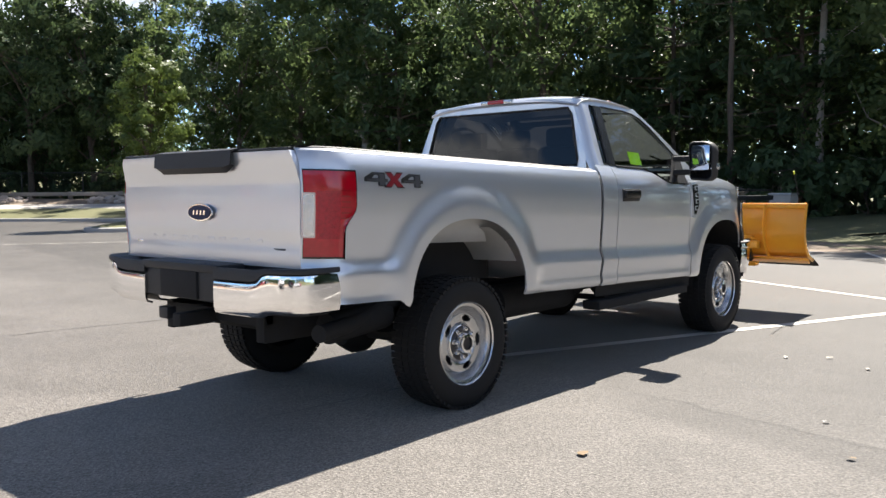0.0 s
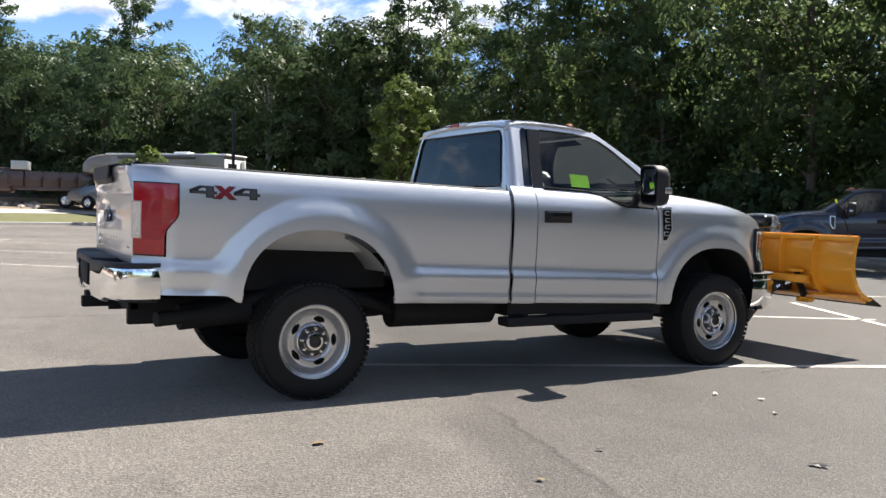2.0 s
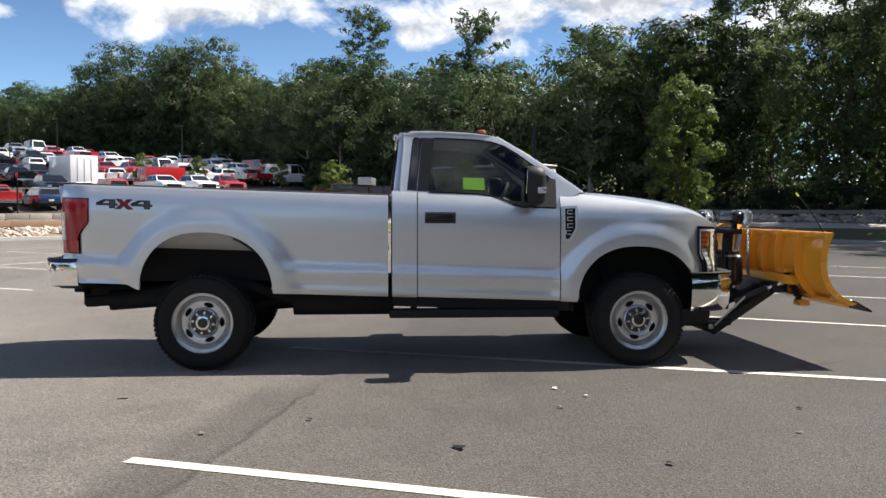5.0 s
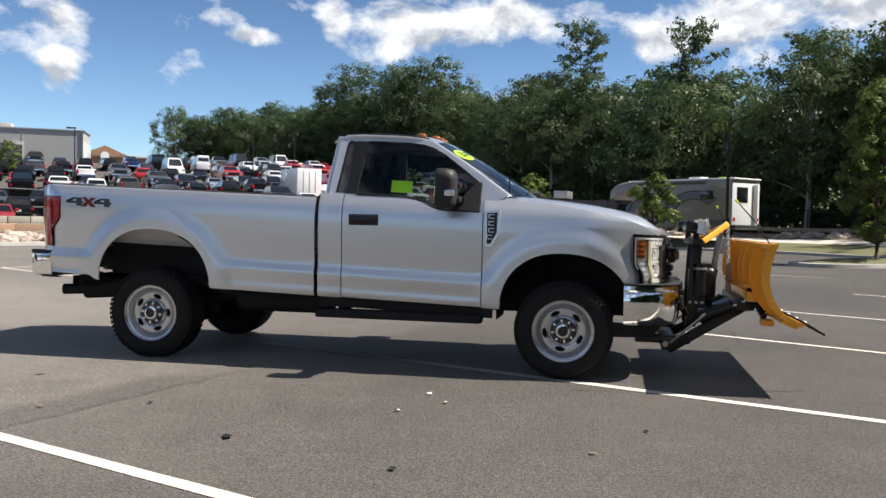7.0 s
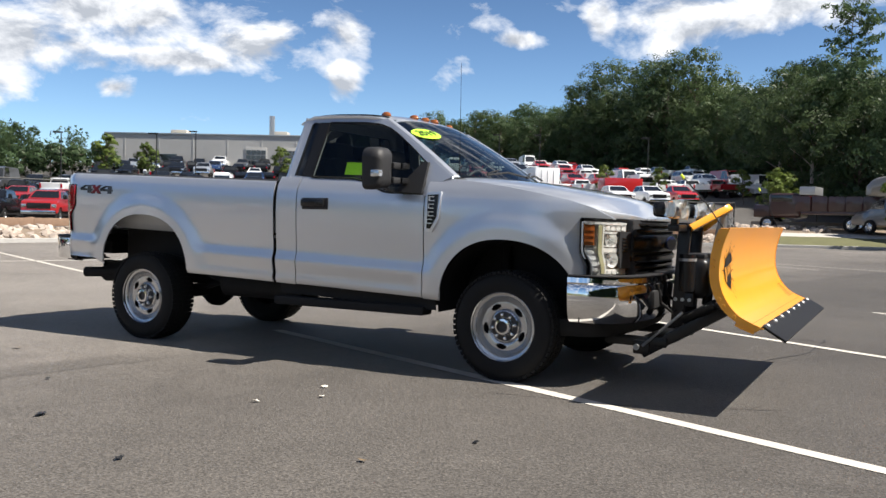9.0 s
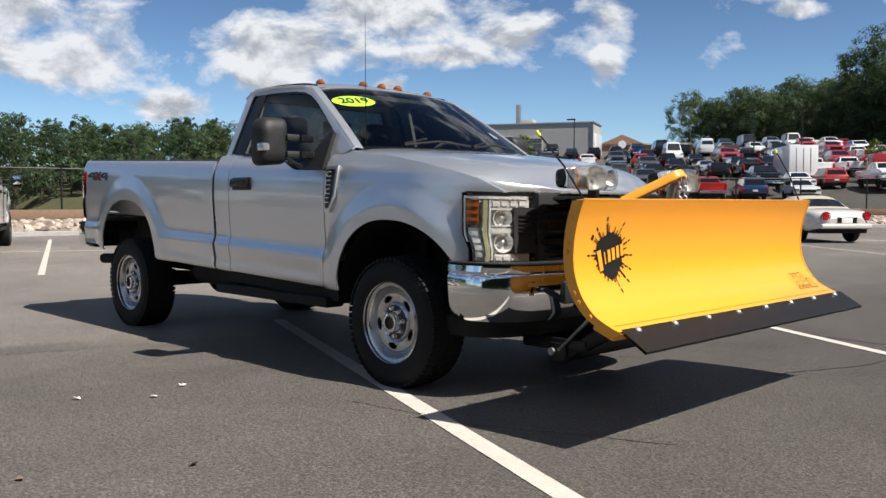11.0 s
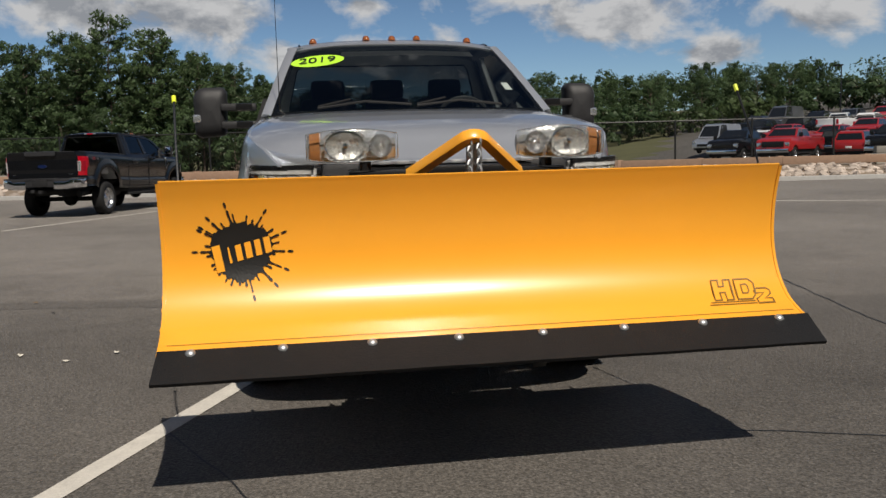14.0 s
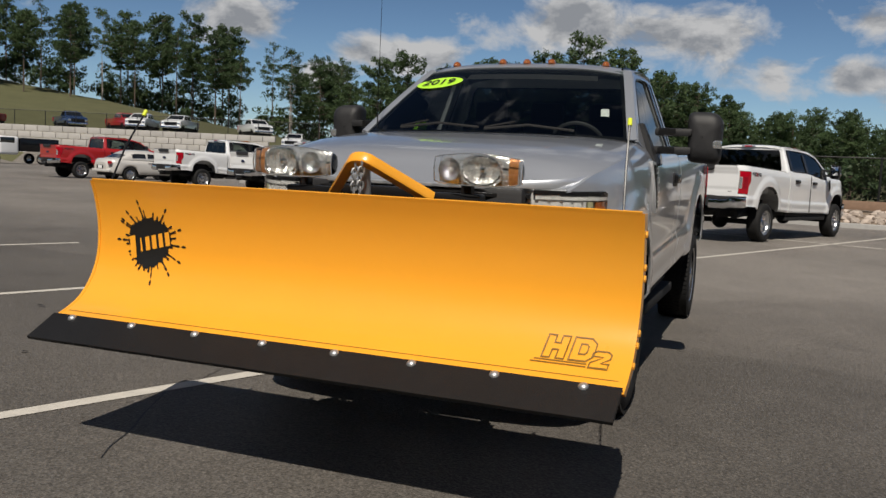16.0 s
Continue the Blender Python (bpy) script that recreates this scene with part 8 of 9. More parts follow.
def big_pickup(paint, label, x, y, yaw, crew=True, size=1.0, less=()):
    ob = thing("pickup_truck", label, "pickup truck", group="parked vehicles")
    done = {truck: ob}

    def twin(src):
        if src in done:
            return done[src]
        root = src.name.split(".")[0]
        if root in PLAIN or root in less or "sticker" in root or "aerial" in root or "antenna" in root:
            return None
        par = twin(src.parent)
        if par is None:
            return None
        key = (src.data.name, crew, paint.name)
        if key not in STRETCH:
            me = src.data.copy()
            if crew and root not in ("wheel", "rim", "brake_drum", "hub_cap"):
                co_ = np.empty(3 * len(me.vertices))
                me.vertices.foreach_get("co", co_)
                co_ = co_.reshape(-1, 3)
                co_[:, 0] = np.interp(co_[:, 0], [-9, 0.62, 1.50, 2.05, 2.60, 9.0], [-9, 0.62, 1.12, 1.67, 3.06, 9.46])
                me.vertices.foreach_set("co", co_.ravel())
            for i, m_ in enumerate(me.materials):
                if m_ == SILVER:
                    me.materials[i] = paint
            STRETCH[key] = me
        o = new(root, STRETCH[key])
        o.parent = par
        o.matrix_local = src.matrix_local.copy()
        if root == "wheel" and crew:
            o.location.x = crew_x(o.location.x)
        tagged(o, src.get("label", ""))
        done[src] = o
        return o

    bpy.context.view_layer.update()
    for c in list(truck.children_recursive):
        twin(c)
    if crew:
        for s in (-1, 1):
            part("door_pillar", sheet(B(), [[(2.24, 1.43), (2.38, 1.43), (2.36, 1.90), (2.24, 1.90)]], lambda x, z, s=s: rk(x, s * (gy(z) + 0.012), z - 0.02), lambda x, z, s=s: rk(x, s * (gy(z) - 0.02), z - 0.02)), TRIM, ob)
            part("door_seam", box(B(), rk(2.33, s * 0.981, 1.02), (0.012, 0.012, 0.80)), TRIM, ob)
            part("door_handle", box(B(), rk(2.52, s * 0.998, 1.268), (0.225, 0.035, 0.062), 0.014), TRIM, ob, "gloss black door handle")
    ob.matrix_world = pose(x, y, 0, 0, 0, yaw) @ Matrix.Diagonal((size, size, size, 1))
    return ob


big_pickup(WHITE, "white lifted crew-cab pickup truck with chrome bumpers on asphalt", -12.0, 0.50, 158.5, True, 1.06)
big_pickup(BLACKP, "black crew-cab pickup truck with red tail lamps", -13.9, -6.15, 165.0)
big_pickup(WHITE, "white regular-cab pickup truck parked among others", -19.5, -15.9, 158.0, False)
big_pickup(WHITE, "white crew-cab pickup truck parked among others", -21.3, -20.8, 158.0)
big_pickup(REDP, "bright red crew-cab pickup truck parked on asphalt", -24.2, -29.8, 159.0)


NAVYP = mat("navy_paint", (0.012, 0.020, 0.045), 0.25, 0.2, coat=1.0, var=0.05, scale=3)
flat = big_pickup(NAVYP, "dark navy flatbed truck before the woods", 18.45, 5.9, 142.0, False, 1.0, ("bed_side", "tailgate", "rear_bumper", "tail_lamp", "front_bulkhead", "bed_floor", "wheel_drive_decal", "gate_sill"))
for nm_, c_, d_ in (("flat_deck", (0.15, 0, 1.02), (2.85, 2.3, 0.12)), ("headboard", (1.50, 0, 1.35), (0.06, 2.2, 0.62)), ("deck_rail", (0.15, -1.14, 1.22), (2.8, 0.04, 0.05)), ("deck_rail", (0.15, 1.14, 1.22), (2.8, 0.04, 0.05)), ("tool_box", (1.05, 0, 1.22), (0.55, 1.9, 0.32))):
    part(nm_, box(B(), (0, 0, 0), d_, 0.012), FRAMEB, flat).matrix_local = Matrix.Translation(c_)


def lofted(kind, paint, label, x, y, yaw, top, lamps):
    """A low rounded car: body drawn through cross-sections, glasshouse, wheels and lamps; rear axle at the place."""
    k = KINDS[kind]
    R, wb, w = k["R"], k["wb"], k["w"]
    ob = thing(NAMES[kind][0], label, "car", group="parked vehicles")
    xs_t, zs_t = [p[0] for p in k["deck"]], [p[1] for p in k["deck"]]
    rows = []
    xs = np.unique(np.concatenate([np.linspace(k["L0"], k["L1"], 60), np.linspace(-R - 0.09, R + 0.09, 15), wb + np.linspace(-R - 0.09, R + 0.09, 15)]))
    for x_ in xs:
        e0, e1 = (x_ - k["L0"]) / 0.55, (k["L1"] - x_) / 0.75
        end = (1 - max(0, 1 - e0) ** 2.6 * 0.42) * (1 - max(0, 1 - e1) ** 2.4 * 0.45)
        hw = w * end
        zt = float(np.interp(x_, xs_t, zs_t)) - 0.10 * max(0, 1 - e0) ** 3 - 0.10 * max(0, 1 - e1) ** 3
        zl = k["sill"] + 0.10 * max(0, 1 - e0 * 1.2) + 0.05 * max(0, 1 - e1 * 1.2)
        for xc in (0.0, wb):
            u = abs(x_ - xc) / (R + 0.07)
            if u < 1:
                zl = max(zl, R + (R + 0.07) * math.sqrt(1 - u * u) * 0.92)
        zl = min(zl, zt - 0.12)
        half = [(0.0, zt + 0.03), (0.45, zt + 0.025), (0.74, zt + 0.005), (0.88, zt - 0.03), (0.955, zt - 0.085)]
        zm = max(zl + 0.06, 0.62 * zt + 0.06)
        half += [(0.99, max(zm, zt - 0.20)), (1.0, 0.5 * (zm + zl) + 0.02), (0.985, zl + 0.03), (0.95, zl)]
        rows.append([Vector((x_, -a * hw, z)) for a, z in half[::-1]] + [Vector((x_, a * hw, z)) for a, z in half[1:]])
    bm = B()
    grid(bm, rows)
    for r_ in (rows[0], rows[-1]):
        bm.faces.new([bm.verts.new(v) for v in r_])
    part("body", bm, paint, ob, smooth=50)
    part("under_body", box(B(), ((k["L0"] + k["L1"]) / 2, 0, R + 0.10), (k["L1"] - k["L0"] - 0.5, 2 * w - 0.3, 0.34)), UNDER, ob)
    g = k["gh"]
    zb, zt = g[0][1] - 0.02, max(p[1] for p in g)
    x0, x1 = g[0][0], g[-1][0]
    def roof(x_):
        return float(np.interp(x_, [p[0] for p in g], [p[1] for p in g]))
    def shell(lo, hi, xa, xb, out, n=21):
        rows = []
        for x_ in np.linspace(xa, xb, n):
            zr = roof(x_)
            row = []
            for a in np.linspace(lo, hi, 15):
                c_, s_ = math.cos(a), math.sin(a)
                yy_ = (w - 0.10) * (abs(c_) ** 0.55) * (1 if c_ > 0 else -1) * (1 - 0.16 * abs(s_) ** 2 * (zr - zb) / (zt - zb + 1e-6))
                row.append(Vector((x_, yy_ * (1 + out * 0.5), zb + (zr - zb) * abs(s_) ** 0.7 * (1 + out) + out * 0.2)))
            rows.append(row)
        return rows
    part("cabin", grid(B(), shell(0.0, math.pi, x0 + 0.01, x1 - 0.01, 0.0)), top, ob, smooth=60)
    span = g[-1][0] - g[-2][0]
    part("windscreen", grid(B(), shell(0.42, math.pi - 0.42, x1 - span * 0.96, x1 - 0.10, 0.012, 9)), DARKGL, ob, smooth=60)
    part("rear_window", grid(B(), shell(0.75, math.pi - 0.75, x0 + 0.10, x0 + 0.40, 0.014, 7)), DARKGL, ob, smooth=60)
    mid = (x0 + x1) / 2
    for lo, hi in ((0.10, 0.52), (math.pi - 0.52, math.pi - 0.10)):
        for a, b in ((g[1][0] + 0.02, mid - 0.05), (mid + 0.05, x1 - 0.62)) if kind == "sedan" else ((g[1][0] + 0.25, x1 - 0.45),):
            part("side_window", grid(B(), shell(lo, hi, a, b, 0.012, 7)), DARKGL, ob, smooth=60)
    for s in (-1, 1):
        for xc in (0.0, wb):
            t = new("wheel", FTYRE)
            t.parent = ob
            t.matrix_world = Matrix.Translation((xc, s * (w - 0.12), R)) @ (pose(0, 0, 0, 0, 0, 180) if s > 0 else Matrix()) @ Matrix.Diagonal((R, R * 0.85, R, 1))
            r_ = new("rim", FRIM)
            r_.parent = t
        if lamps == "round":
            lm = part("tail_lamp", revolve(B(), [(0, 0.03), (0.09, 0.025), (0.115, 0.0), (0.12, -0.06)], 20, Matrix.Translation((k["L0"] + 0.035, s * 0.60, 0.74)) @ pose(0, 0, 0, 0, -90, 0)), REDL, ob, "round red tail lamp")
            part("lamp_ring", tube(B(), [(k["L0"] + 0.02, s * 0.60 + 0.122 * math.cos(a), 0.74 + 0.122 * math.sin(a)) for a in np.linspace(0, 2 * math.pi, 21)], 0.012, 5), CHROME, lm)
        else:
            part("tail_lamp", box(B(), (k["L0"] + 0.12, s * (w - 0.27), 0.84), (0.18, 0.36, 0.13), 0.04, pose(0, 0, 0, 0, 0, s * 28)), REDL, ob)
        part("headlamp", box(B(), (k["L1"] - 0.30, s * (w - 0.30), 0.66), (0.30, 0.30, 0.13), 0.05), CLEARL, ob)
        part("door_mirror", box(B(), (x1 - 0.45, s * (w + 0.06), zb + 0.10), (0.10, 0.18, 0.13), 0.04, seg=3), paint, ob)
        part("door_handle", box(B(), (mid + 0.1, s * (w - 0.005), zb - 0.12), (0.16, 0.03, 0.03), 0.008), CHROME, ob)
    part("rear_plate", box(B(), (k["L0"] - 0.002, 0, 0.62), (0.03, 0.32, 0.15), 0.01), PAPER, ob)
    part("plate_recess", box(B(), (k["L0"] + 0.012, 0, 0.63), (0.03, 0.62, 0.20), 0.03), TRIM, ob)
    part("rear_bumper", box(B(), (k["L0"] + 0.06, 0, 0.47), (0.16, 1.5, 0.14), 0.05, seg=3), paint, ob)
    ob.matrix_world = pose(x, y, 0, 0, 0, yaw)
    return ob


SOFT = mat("soft_top", (0.40, 0.35, 0.29), 0.85, var=0.1, scale=8, bump=0.2, bscale=120)
PEARL = mat("pearl_paint", (0.62, 0.60, 0.57), 0.28, 0.1, coat=1.0, var=0.02, scale=3)
lofted("roadster", PEARL, "pearl silver convertible with a tan top and round lamps", -2.6, 20.8, 143.0, SOFT, "round")
lofted("sedan", PEARL, "pale silver four-door sedan beside a red pickup", -23.4, -26.2, 160.0, PEARL, "wide")
park("sedan", "silver", 24.6, 12.5, 40.0, 0)
park("regular", "red", -3.4, 74.0, 60.0)
park("van", "white", -10.8, 91.8, 20.0)
# upper lot, in rows up the slope
rc = random.Random(5)
KINDW = ["suv", "suv", "sedan", "crew", "crew", "sedan", "regular", "suv", "crew", "van"]
COLW = ["white", "black", "black", "black", "grey", "grey", "silver", "red", "grey", "blue", "black", "white", "black", "grey"]
cx0, cy0 = 6.0, -6.0
for d, a0, a1, flip in ((59, 122, 152, 1), (69, 112, 151, 0), (76, 104, 151, 1), (87, 99, 150, 0), (94, 98, 149, 1), (106, 98, 147, 0), (114, 103, 146, 1), (126, 110, 143, 0), (133, 112, 141, 1)):
    mid = radians(128)
    n = int((math.tan(radians(a1 - 128)) - math.tan(radians(a0 - 128))) * d / 3.1)
    for i in range(n):
        off = d * math.tan(radians(a0 - 128)) + 3.1 * i
        x = cx0 + d * math.cos(mid) - off * math.sin(mid)
        y = cy0 + d * math.sin(mid) + off * math.cos(mid)
        az = math.degrees(math.atan2(y - cy0, x - cx0))
        if rc.random() < 0.07 or land(x, y) < 0.2 or az < 95 or (az > 141 and d > 100):
            continue
        kd, cl_ = rc.choice(KINDW), rc.choice(COLW)
        if kd == "van" and cl_ not in ("white", "silver"):
            cl_ = "white"
        if 113 < az < 137 and cl_ in ("white", "grey", "silver") and rc.random() < 0.45:
            cl_ = "black"
        if az >= 137:
            cl_ = rc.choice(["red", "black", "red", "black", "black", "grey", "black", "black", "white", "silver"])
            kd = "suv" if kd == "sedan" else kd
        if 99 < az < 113:
            cl_ = rc.choice(["red", "red", "white", "white", "white"])
        yaw = 128 + (180 if (flip ^ (rc.random() < 0.15)) else 0) + rc.uniform(-2, 2)
        park(kd, cl_, x, y, yaw, None, None, 2 if d < 62 else 1 if d < 80 else 0)
# terrace above the block wall
for along, back, cl_, kd, yaw in ((-3.0, 10, "red", "regular", 8), (4.5, 11, "blue", "regular", 60), (10.5, 10, "red", "crew", 60), (14.0, 9, "white", "crew", 25), (18.0, 9, "white", "crew", 20), (24.5, 10, "white", "crew", 50), (30.0, 9, "white", "regular", 20)):
    x, y = -53.6 - 0.391 * along - 0.921 * back, -70.7 + 0.921 * along - 0.391 * back
    park(kd, cl_, x, y, yaw, None, None, 1)
for x, y in ((-78, -22), (-74, -20)):
    park("crew", "white", x, y, -30)

# ---- motor home ----
rv = thing("motor_home", "tan and white motor home with grey swooshes behind the fence", "motor home")
RV0 = pose(11.0, 42.6, 0.75, 0, 0, 135.5)
TAUPE = mat("taupe_paint", (0.21, 0.19, 0.165), 0.35, coat=0.6, var=0.05, scale=2)
DARKT = mat("dark_swoosh", (0.045, 0.042, 0.040), 0.4, coat=0.4, var=0.1, scale=2)
part("coach_body", box(B(), (3.6, 0, 1.95), (7.4, 2.45, 2.55), 0.12, seg=3), TAUPE, rv)
part("roof_cap", box(B(), (3.7, 0, 3.235), (7.8, 2.40, 0.10), 0.045, seg=3), WHITE, rv, "cream roof edge")
part("lower_skirt", box(B(), (3.6, 0, 0.72), (7.2, 2.47, 0.5), 0.03), GREYP, rv)
# the bunk over the cab: rounded at the nose
rows = []
for k_ in np.linspace(0, 1, 13):
    x_ = 7.2 + 2.05 * math.sin(k_ * math.pi / 2)
    up = 3.24 - 0.75 * (1 - math.cos(k_ * math.pi / 2)) ** 1.3
    lo = 2.02 + 0.16 * k_
    hw = 1.22 - 0.16 * k_ ** 3
    rows.append([Vector((x_, a * hw, lo + (up - lo) * b)) for a, b in ((-0.9, 0), (-1, 0.1), (-1, 0.85), (-0.88, 1), (0, 1.02), (0.88, 1), (1, 0.85), (1, 0.1), (0.9, 0), (-0.9, 0))])
bm = grid(B(), rows)
bm.faces.new([bm.verts.new(v) for v in rows[-1][:-1]])
part("cab_over", bm, TAUPE, rv, "rounded bunk over the cab", smooth=50)
rows = []
for x_, zt in ((7.2, 2.02), (8.35, 2.0), (8.75, 1.78), (9.25, 1.36), (9.6, 1.30), (10.15, 1.18), (10.35, 1.0), (10.4, 0.62)):
    rows.append([Vector((x_, a * 1.0, 0.5 + (zt - 0.5) * b)) for a, b in ((-0.98, 0), (-1, 0.15), (-1, 0.8), (-0.86, 1), (0.86, 1), (1, 0.8), (1, 0.15), (0.98, 0))])
bm = grid(B(), rows)
bm.faces.new([bm.verts.new(v) for v in rows[-1]])
part("van_cab", bm, GREYP, rv, "grey van cab with a short nose", smooth=40)
part("cab_glass", grid(B(), [[Vector((x_, y_, z_)) for y_ in (-0.82, 0.0, 0.82)] for x_, z_ in ((8.80, 1.78), (9.20, 1.42))], 0.02), DARKGL, rv)
for s in (-1, 1):
    part("cab_window", sheet(B(), [[(7.95, 1.40), (9.02, 1.40), (8.72, 1.72), (8.40, 1.90), (7.95, 1.90)]], lambda x, z, s=s: Vector((x, s * 1.012, z)), lambda x, z, s=s: Vector((x, s * 0.98, z))), DARKGL, rv)
    for x0, z0, r_, o_, mt in ((2.5, 0.95, 1.62, 0.05, DARKT), (2.5, 0.95, 1.40, 0.15, GREYP), (2.5, 0.95, 1.18, 0.05, DARKT), (5.6, 0.95, 1.5, 0.05, DARKT), (5.6, 0.95, 1.28, 0.14, GREYP)):
        rows = [[Vector((x0 + (r_ + o) * 1.35 * math.cos(a), s * 1.234, z0 + (r_ + o) * math.sin(a))) for o in (-o_, o_)] for a in np.linspace(0.15, 2.35, 20)]
        part("swoosh", grid(B(), rows, 0.006), mt, rv, "painted swoosh")
    for x in (1.6, 6.4):
        part("side_window", box(B(), (x, s * 1.235, 2.35), (0.9, 0.04, 0.5), 0.01), DARKGL, rv)
    part("awning", box(B(), (4.2, s * 1.30, 3.05), (5.0, 0.14, 0.14), 0.05), DARKT, rv)
    for x in (1.8, 8.9):
        t = new("wheel", FTYRE)
        t.parent = rv
        t.matrix_world = Matrix.Translation((x, s * 1.02, 0.40)) @ (pose(0, 0, 0, 0, 0, 180) if s > 0 else Matrix()) @ Matrix.Diagonal((0.40, 0.36, 0.40, 1))
        r_ = new("rim", FRIM)
        r_.parent = t
    part("tail_lamp", box(B(), (-0.12, s * 1.02, 1.0), (0.04, 0.16, 0.2), 0.01), REDL, rv)
part("rear_wall", box(B(), (-0.06, 0, 1.85), (0.10, 2.38, 2.35), 0.05), WHITE, rv, "cream rear wall")
part("rear_window", box(B(), (-0.115, 0.35, 2.35), (0.03, 0.95, 0.85), 0.02), DARKGL, rv)
part("rear_ladder", box(B(), (-0.16, -0.75, 1.9), (0.05, 0.35, 2.1), 0.01), GALV, rv)
part("rear_bumper", box(B(), (-0.2, 0, 0.6), (0.2, 2.3, 0.18), 0.03), PLASTIC, rv)
part("roof_unit", box(B(), (3.2, 0, 3.32), (0.9, 0.7, 0.25), 0.06), WHITE, rv)
part("roof_vent", box(B(), (1.2, 0.3, 3.30), (0.4, 0.4, 0.15), 0.03), YELLOWS, rv)
rv.matrix_world = RV0

# ---- stake truck, box trailers ----
stk_ = thing("stake_truck", "dark maroon stake-bed truck behind the fence", "truck")
MAROON = mat("maroon_paint", (0.045, 0.018, 0.018), 0.35, coat=0.6, var=0.1, scale=3)
part("cab", box(B(), (4.4, 0, 1.55), (1.9, 2.1, 1.5), 0.25, seg=3), MAROON, stk_)
part("hood", box(B(), (5.7, 0, 1.2), (1.2, 1.9, 0.8), 0.15), MAROON, stk_)
part("cab_glass", box(B(), (4.55, 0, 1.98), (1.3, 2.12, 0.5), 0.08), DARKGL, stk_)
part("flat_bed", box(B(), (1.3, 0, 1.1), (4.2, 2.3, 0.18), 0.02), MAROON, stk_)
part("load_box", box(B(), (3.1, 0, 2.45), (0.9, 2.0, 0.5), 0.03), GALV, stk_)
for s in (-1, 1):
    for i in range(5):
        part("stake_panel", box(B(), (-0.5 + 0.95 * i, s * 1.12, 1.65), (0.85, 0.04, 0.9), 0.01), MAROON, stk_)
    for x in (0.6, 5.4):
        t = new("wheel", FTYRE)
        t.parent = stk_
        t.matrix_world = Matrix.Translation((x, s * 0.95, 0.45)) @ (pose(0, 0, 0, 0, 0, 180) if s > 0 else Matrix()) @ Matrix.Diagonal((0.45, 0.4, 0.45, 1))
        r_ = new("rim", FRIM)
        r_.parent = t
stk_.matrix_world = pose(3.6, 50.5, 0.8, 0, 0, 172)


def trailer(x, y, yaw, material, label, L=5.0, h=2.6):
    ob = thing("box_trailer", label, "trailer")
    part("box_body", box(B(), (0, 0, 0.7 + h / 2), (L, 2.4, h), 0.04), material, ob)
    for i in range(3):
        part("door_rib", box(B(), (-L / 2 - 0.01, -0.6 + 0.6 * i, 0.7 + h / 2), (0.03, 0.05, h * 0.8), 0.005), GALV, ob)
    part("chassis", box(B(), (0, 0, 0.6), (L, 1.2, 0.2)), UNDER, ob)
    for s in (-1, 1):
        t = new("wheel", FTYRE)
        t.parent = ob
        t.matrix_world = Matrix.Translation((-0.4, s * 1.0, 0.36)) @ Matrix.Diagonal((0.36, 0.3, 0.36, 1))
    ob.matrix_world = pose(x, y, land(x, y), 0, 0, yaw)
    return ob


trailer(-26.0, 72, 130, WHITE, "white box trailer standing in the upper lot")
trailer(-19.5, 77, 35, REDP, "red box trailer standing in the upper lot", 3.8, 1.7)

# white flatbed by the wall
fb_ = thing("work_truck", "white cab work truck with a black body", "truck")
part("cab", box(B(), (3.2, 0, 1.5), (1.7, 2.1, 1.5), 0.22, seg=3), WHITE, fb_)
part("hood", box(B(), (4.5, 0, 1.15), (1.2, 1.9, 0.75), 0.15), WHITE, fb_)
part("cab_glass", box(B(), (3.35, 0, 1.92), (1.25, 2.12, 0.5), 0.08), DARKGL, fb_)
part("grille_guard", box(B(), (5.2, 0, 1.0), (0.2, 2.0, 0.7), 0.05), PLASTIC, fb_)
part("dump_body", box(B(), (0.6, 0, 1.6), (3.4, 2.3, 1.1), 0.05), BLACKP, fb_)
for s in (-1, 1):
    for x in (0.3, 4.4):
        t = new("wheel", FTYRE)
        t.parent = fb_
        t.matrix_world = Matrix.Translation((x, s * 0.95, 0.45)) @ (pose(0, 0, 0, 0, 0, 180) if s > 0 else Matrix()) @ Matrix.Diagonal((0.45, 0.4, 0.45, 1))
        r_ = new("rim", FRIM)
        r_.parent = t
fb_.matrix_world = pose(-48.5, -57.0, 0.0, 0, 0, -12)

# ---- dealership building, wall, lamp posts ----
bld = thing("dealer_building", "long grey flat-roofed service building on the rise", "building")
BA, BL, byaw = Vector((-101.6, 84.5)), 36.7, 26.4
part("wall", box(B(), (BL / 2, 3.5, 2.9), (BL, 7, 6.6)), WALLB, bld)
part("parapet", box(B(), (BL / 2, 3.5, 6.25), (BL + 0.3, 7.3, 0.22), 0.03), GALV, bld)
part("white_end", box(B(), (BL + 0.1, 3.5, 2.2), (0.3, 6.4, 4.9), 0.05), WHITE, bld)
part("corner_trim", box(B(), (BL - 0.15, -0.06, 2.9), (0.35, 0.12, 6.5)), GREYP, bld)
for i in range(6):
    part("cladding_rib", box(B(), (3.0 + 5.2 * i, -0.02, 2.9), (0.12, 0.06, 6.3)), WALLB, bld)
for x, dw in ((23.0, 3.2), (27.8, 2.7)):
    d = part("bay_door", box(B(), (x, -0.06, 2.6), (dw, 0.12, 3.6), 0.02), WALLB, bld, "glazed roller bay door")
    for i in range(4):
        for j in range(4):
            part("pane", box(B(), (x + dw * (0.235 * i - 0.3525), -0.13, 1.35 + 0.78 * j), (dw * 0.205, 0.04, 0.62)), DARKGL, d)
part("side_opening", box(B(), (8.5, -0.05, 1.4), (5.0, 0.1, 3.6)), DARKGL, bld)
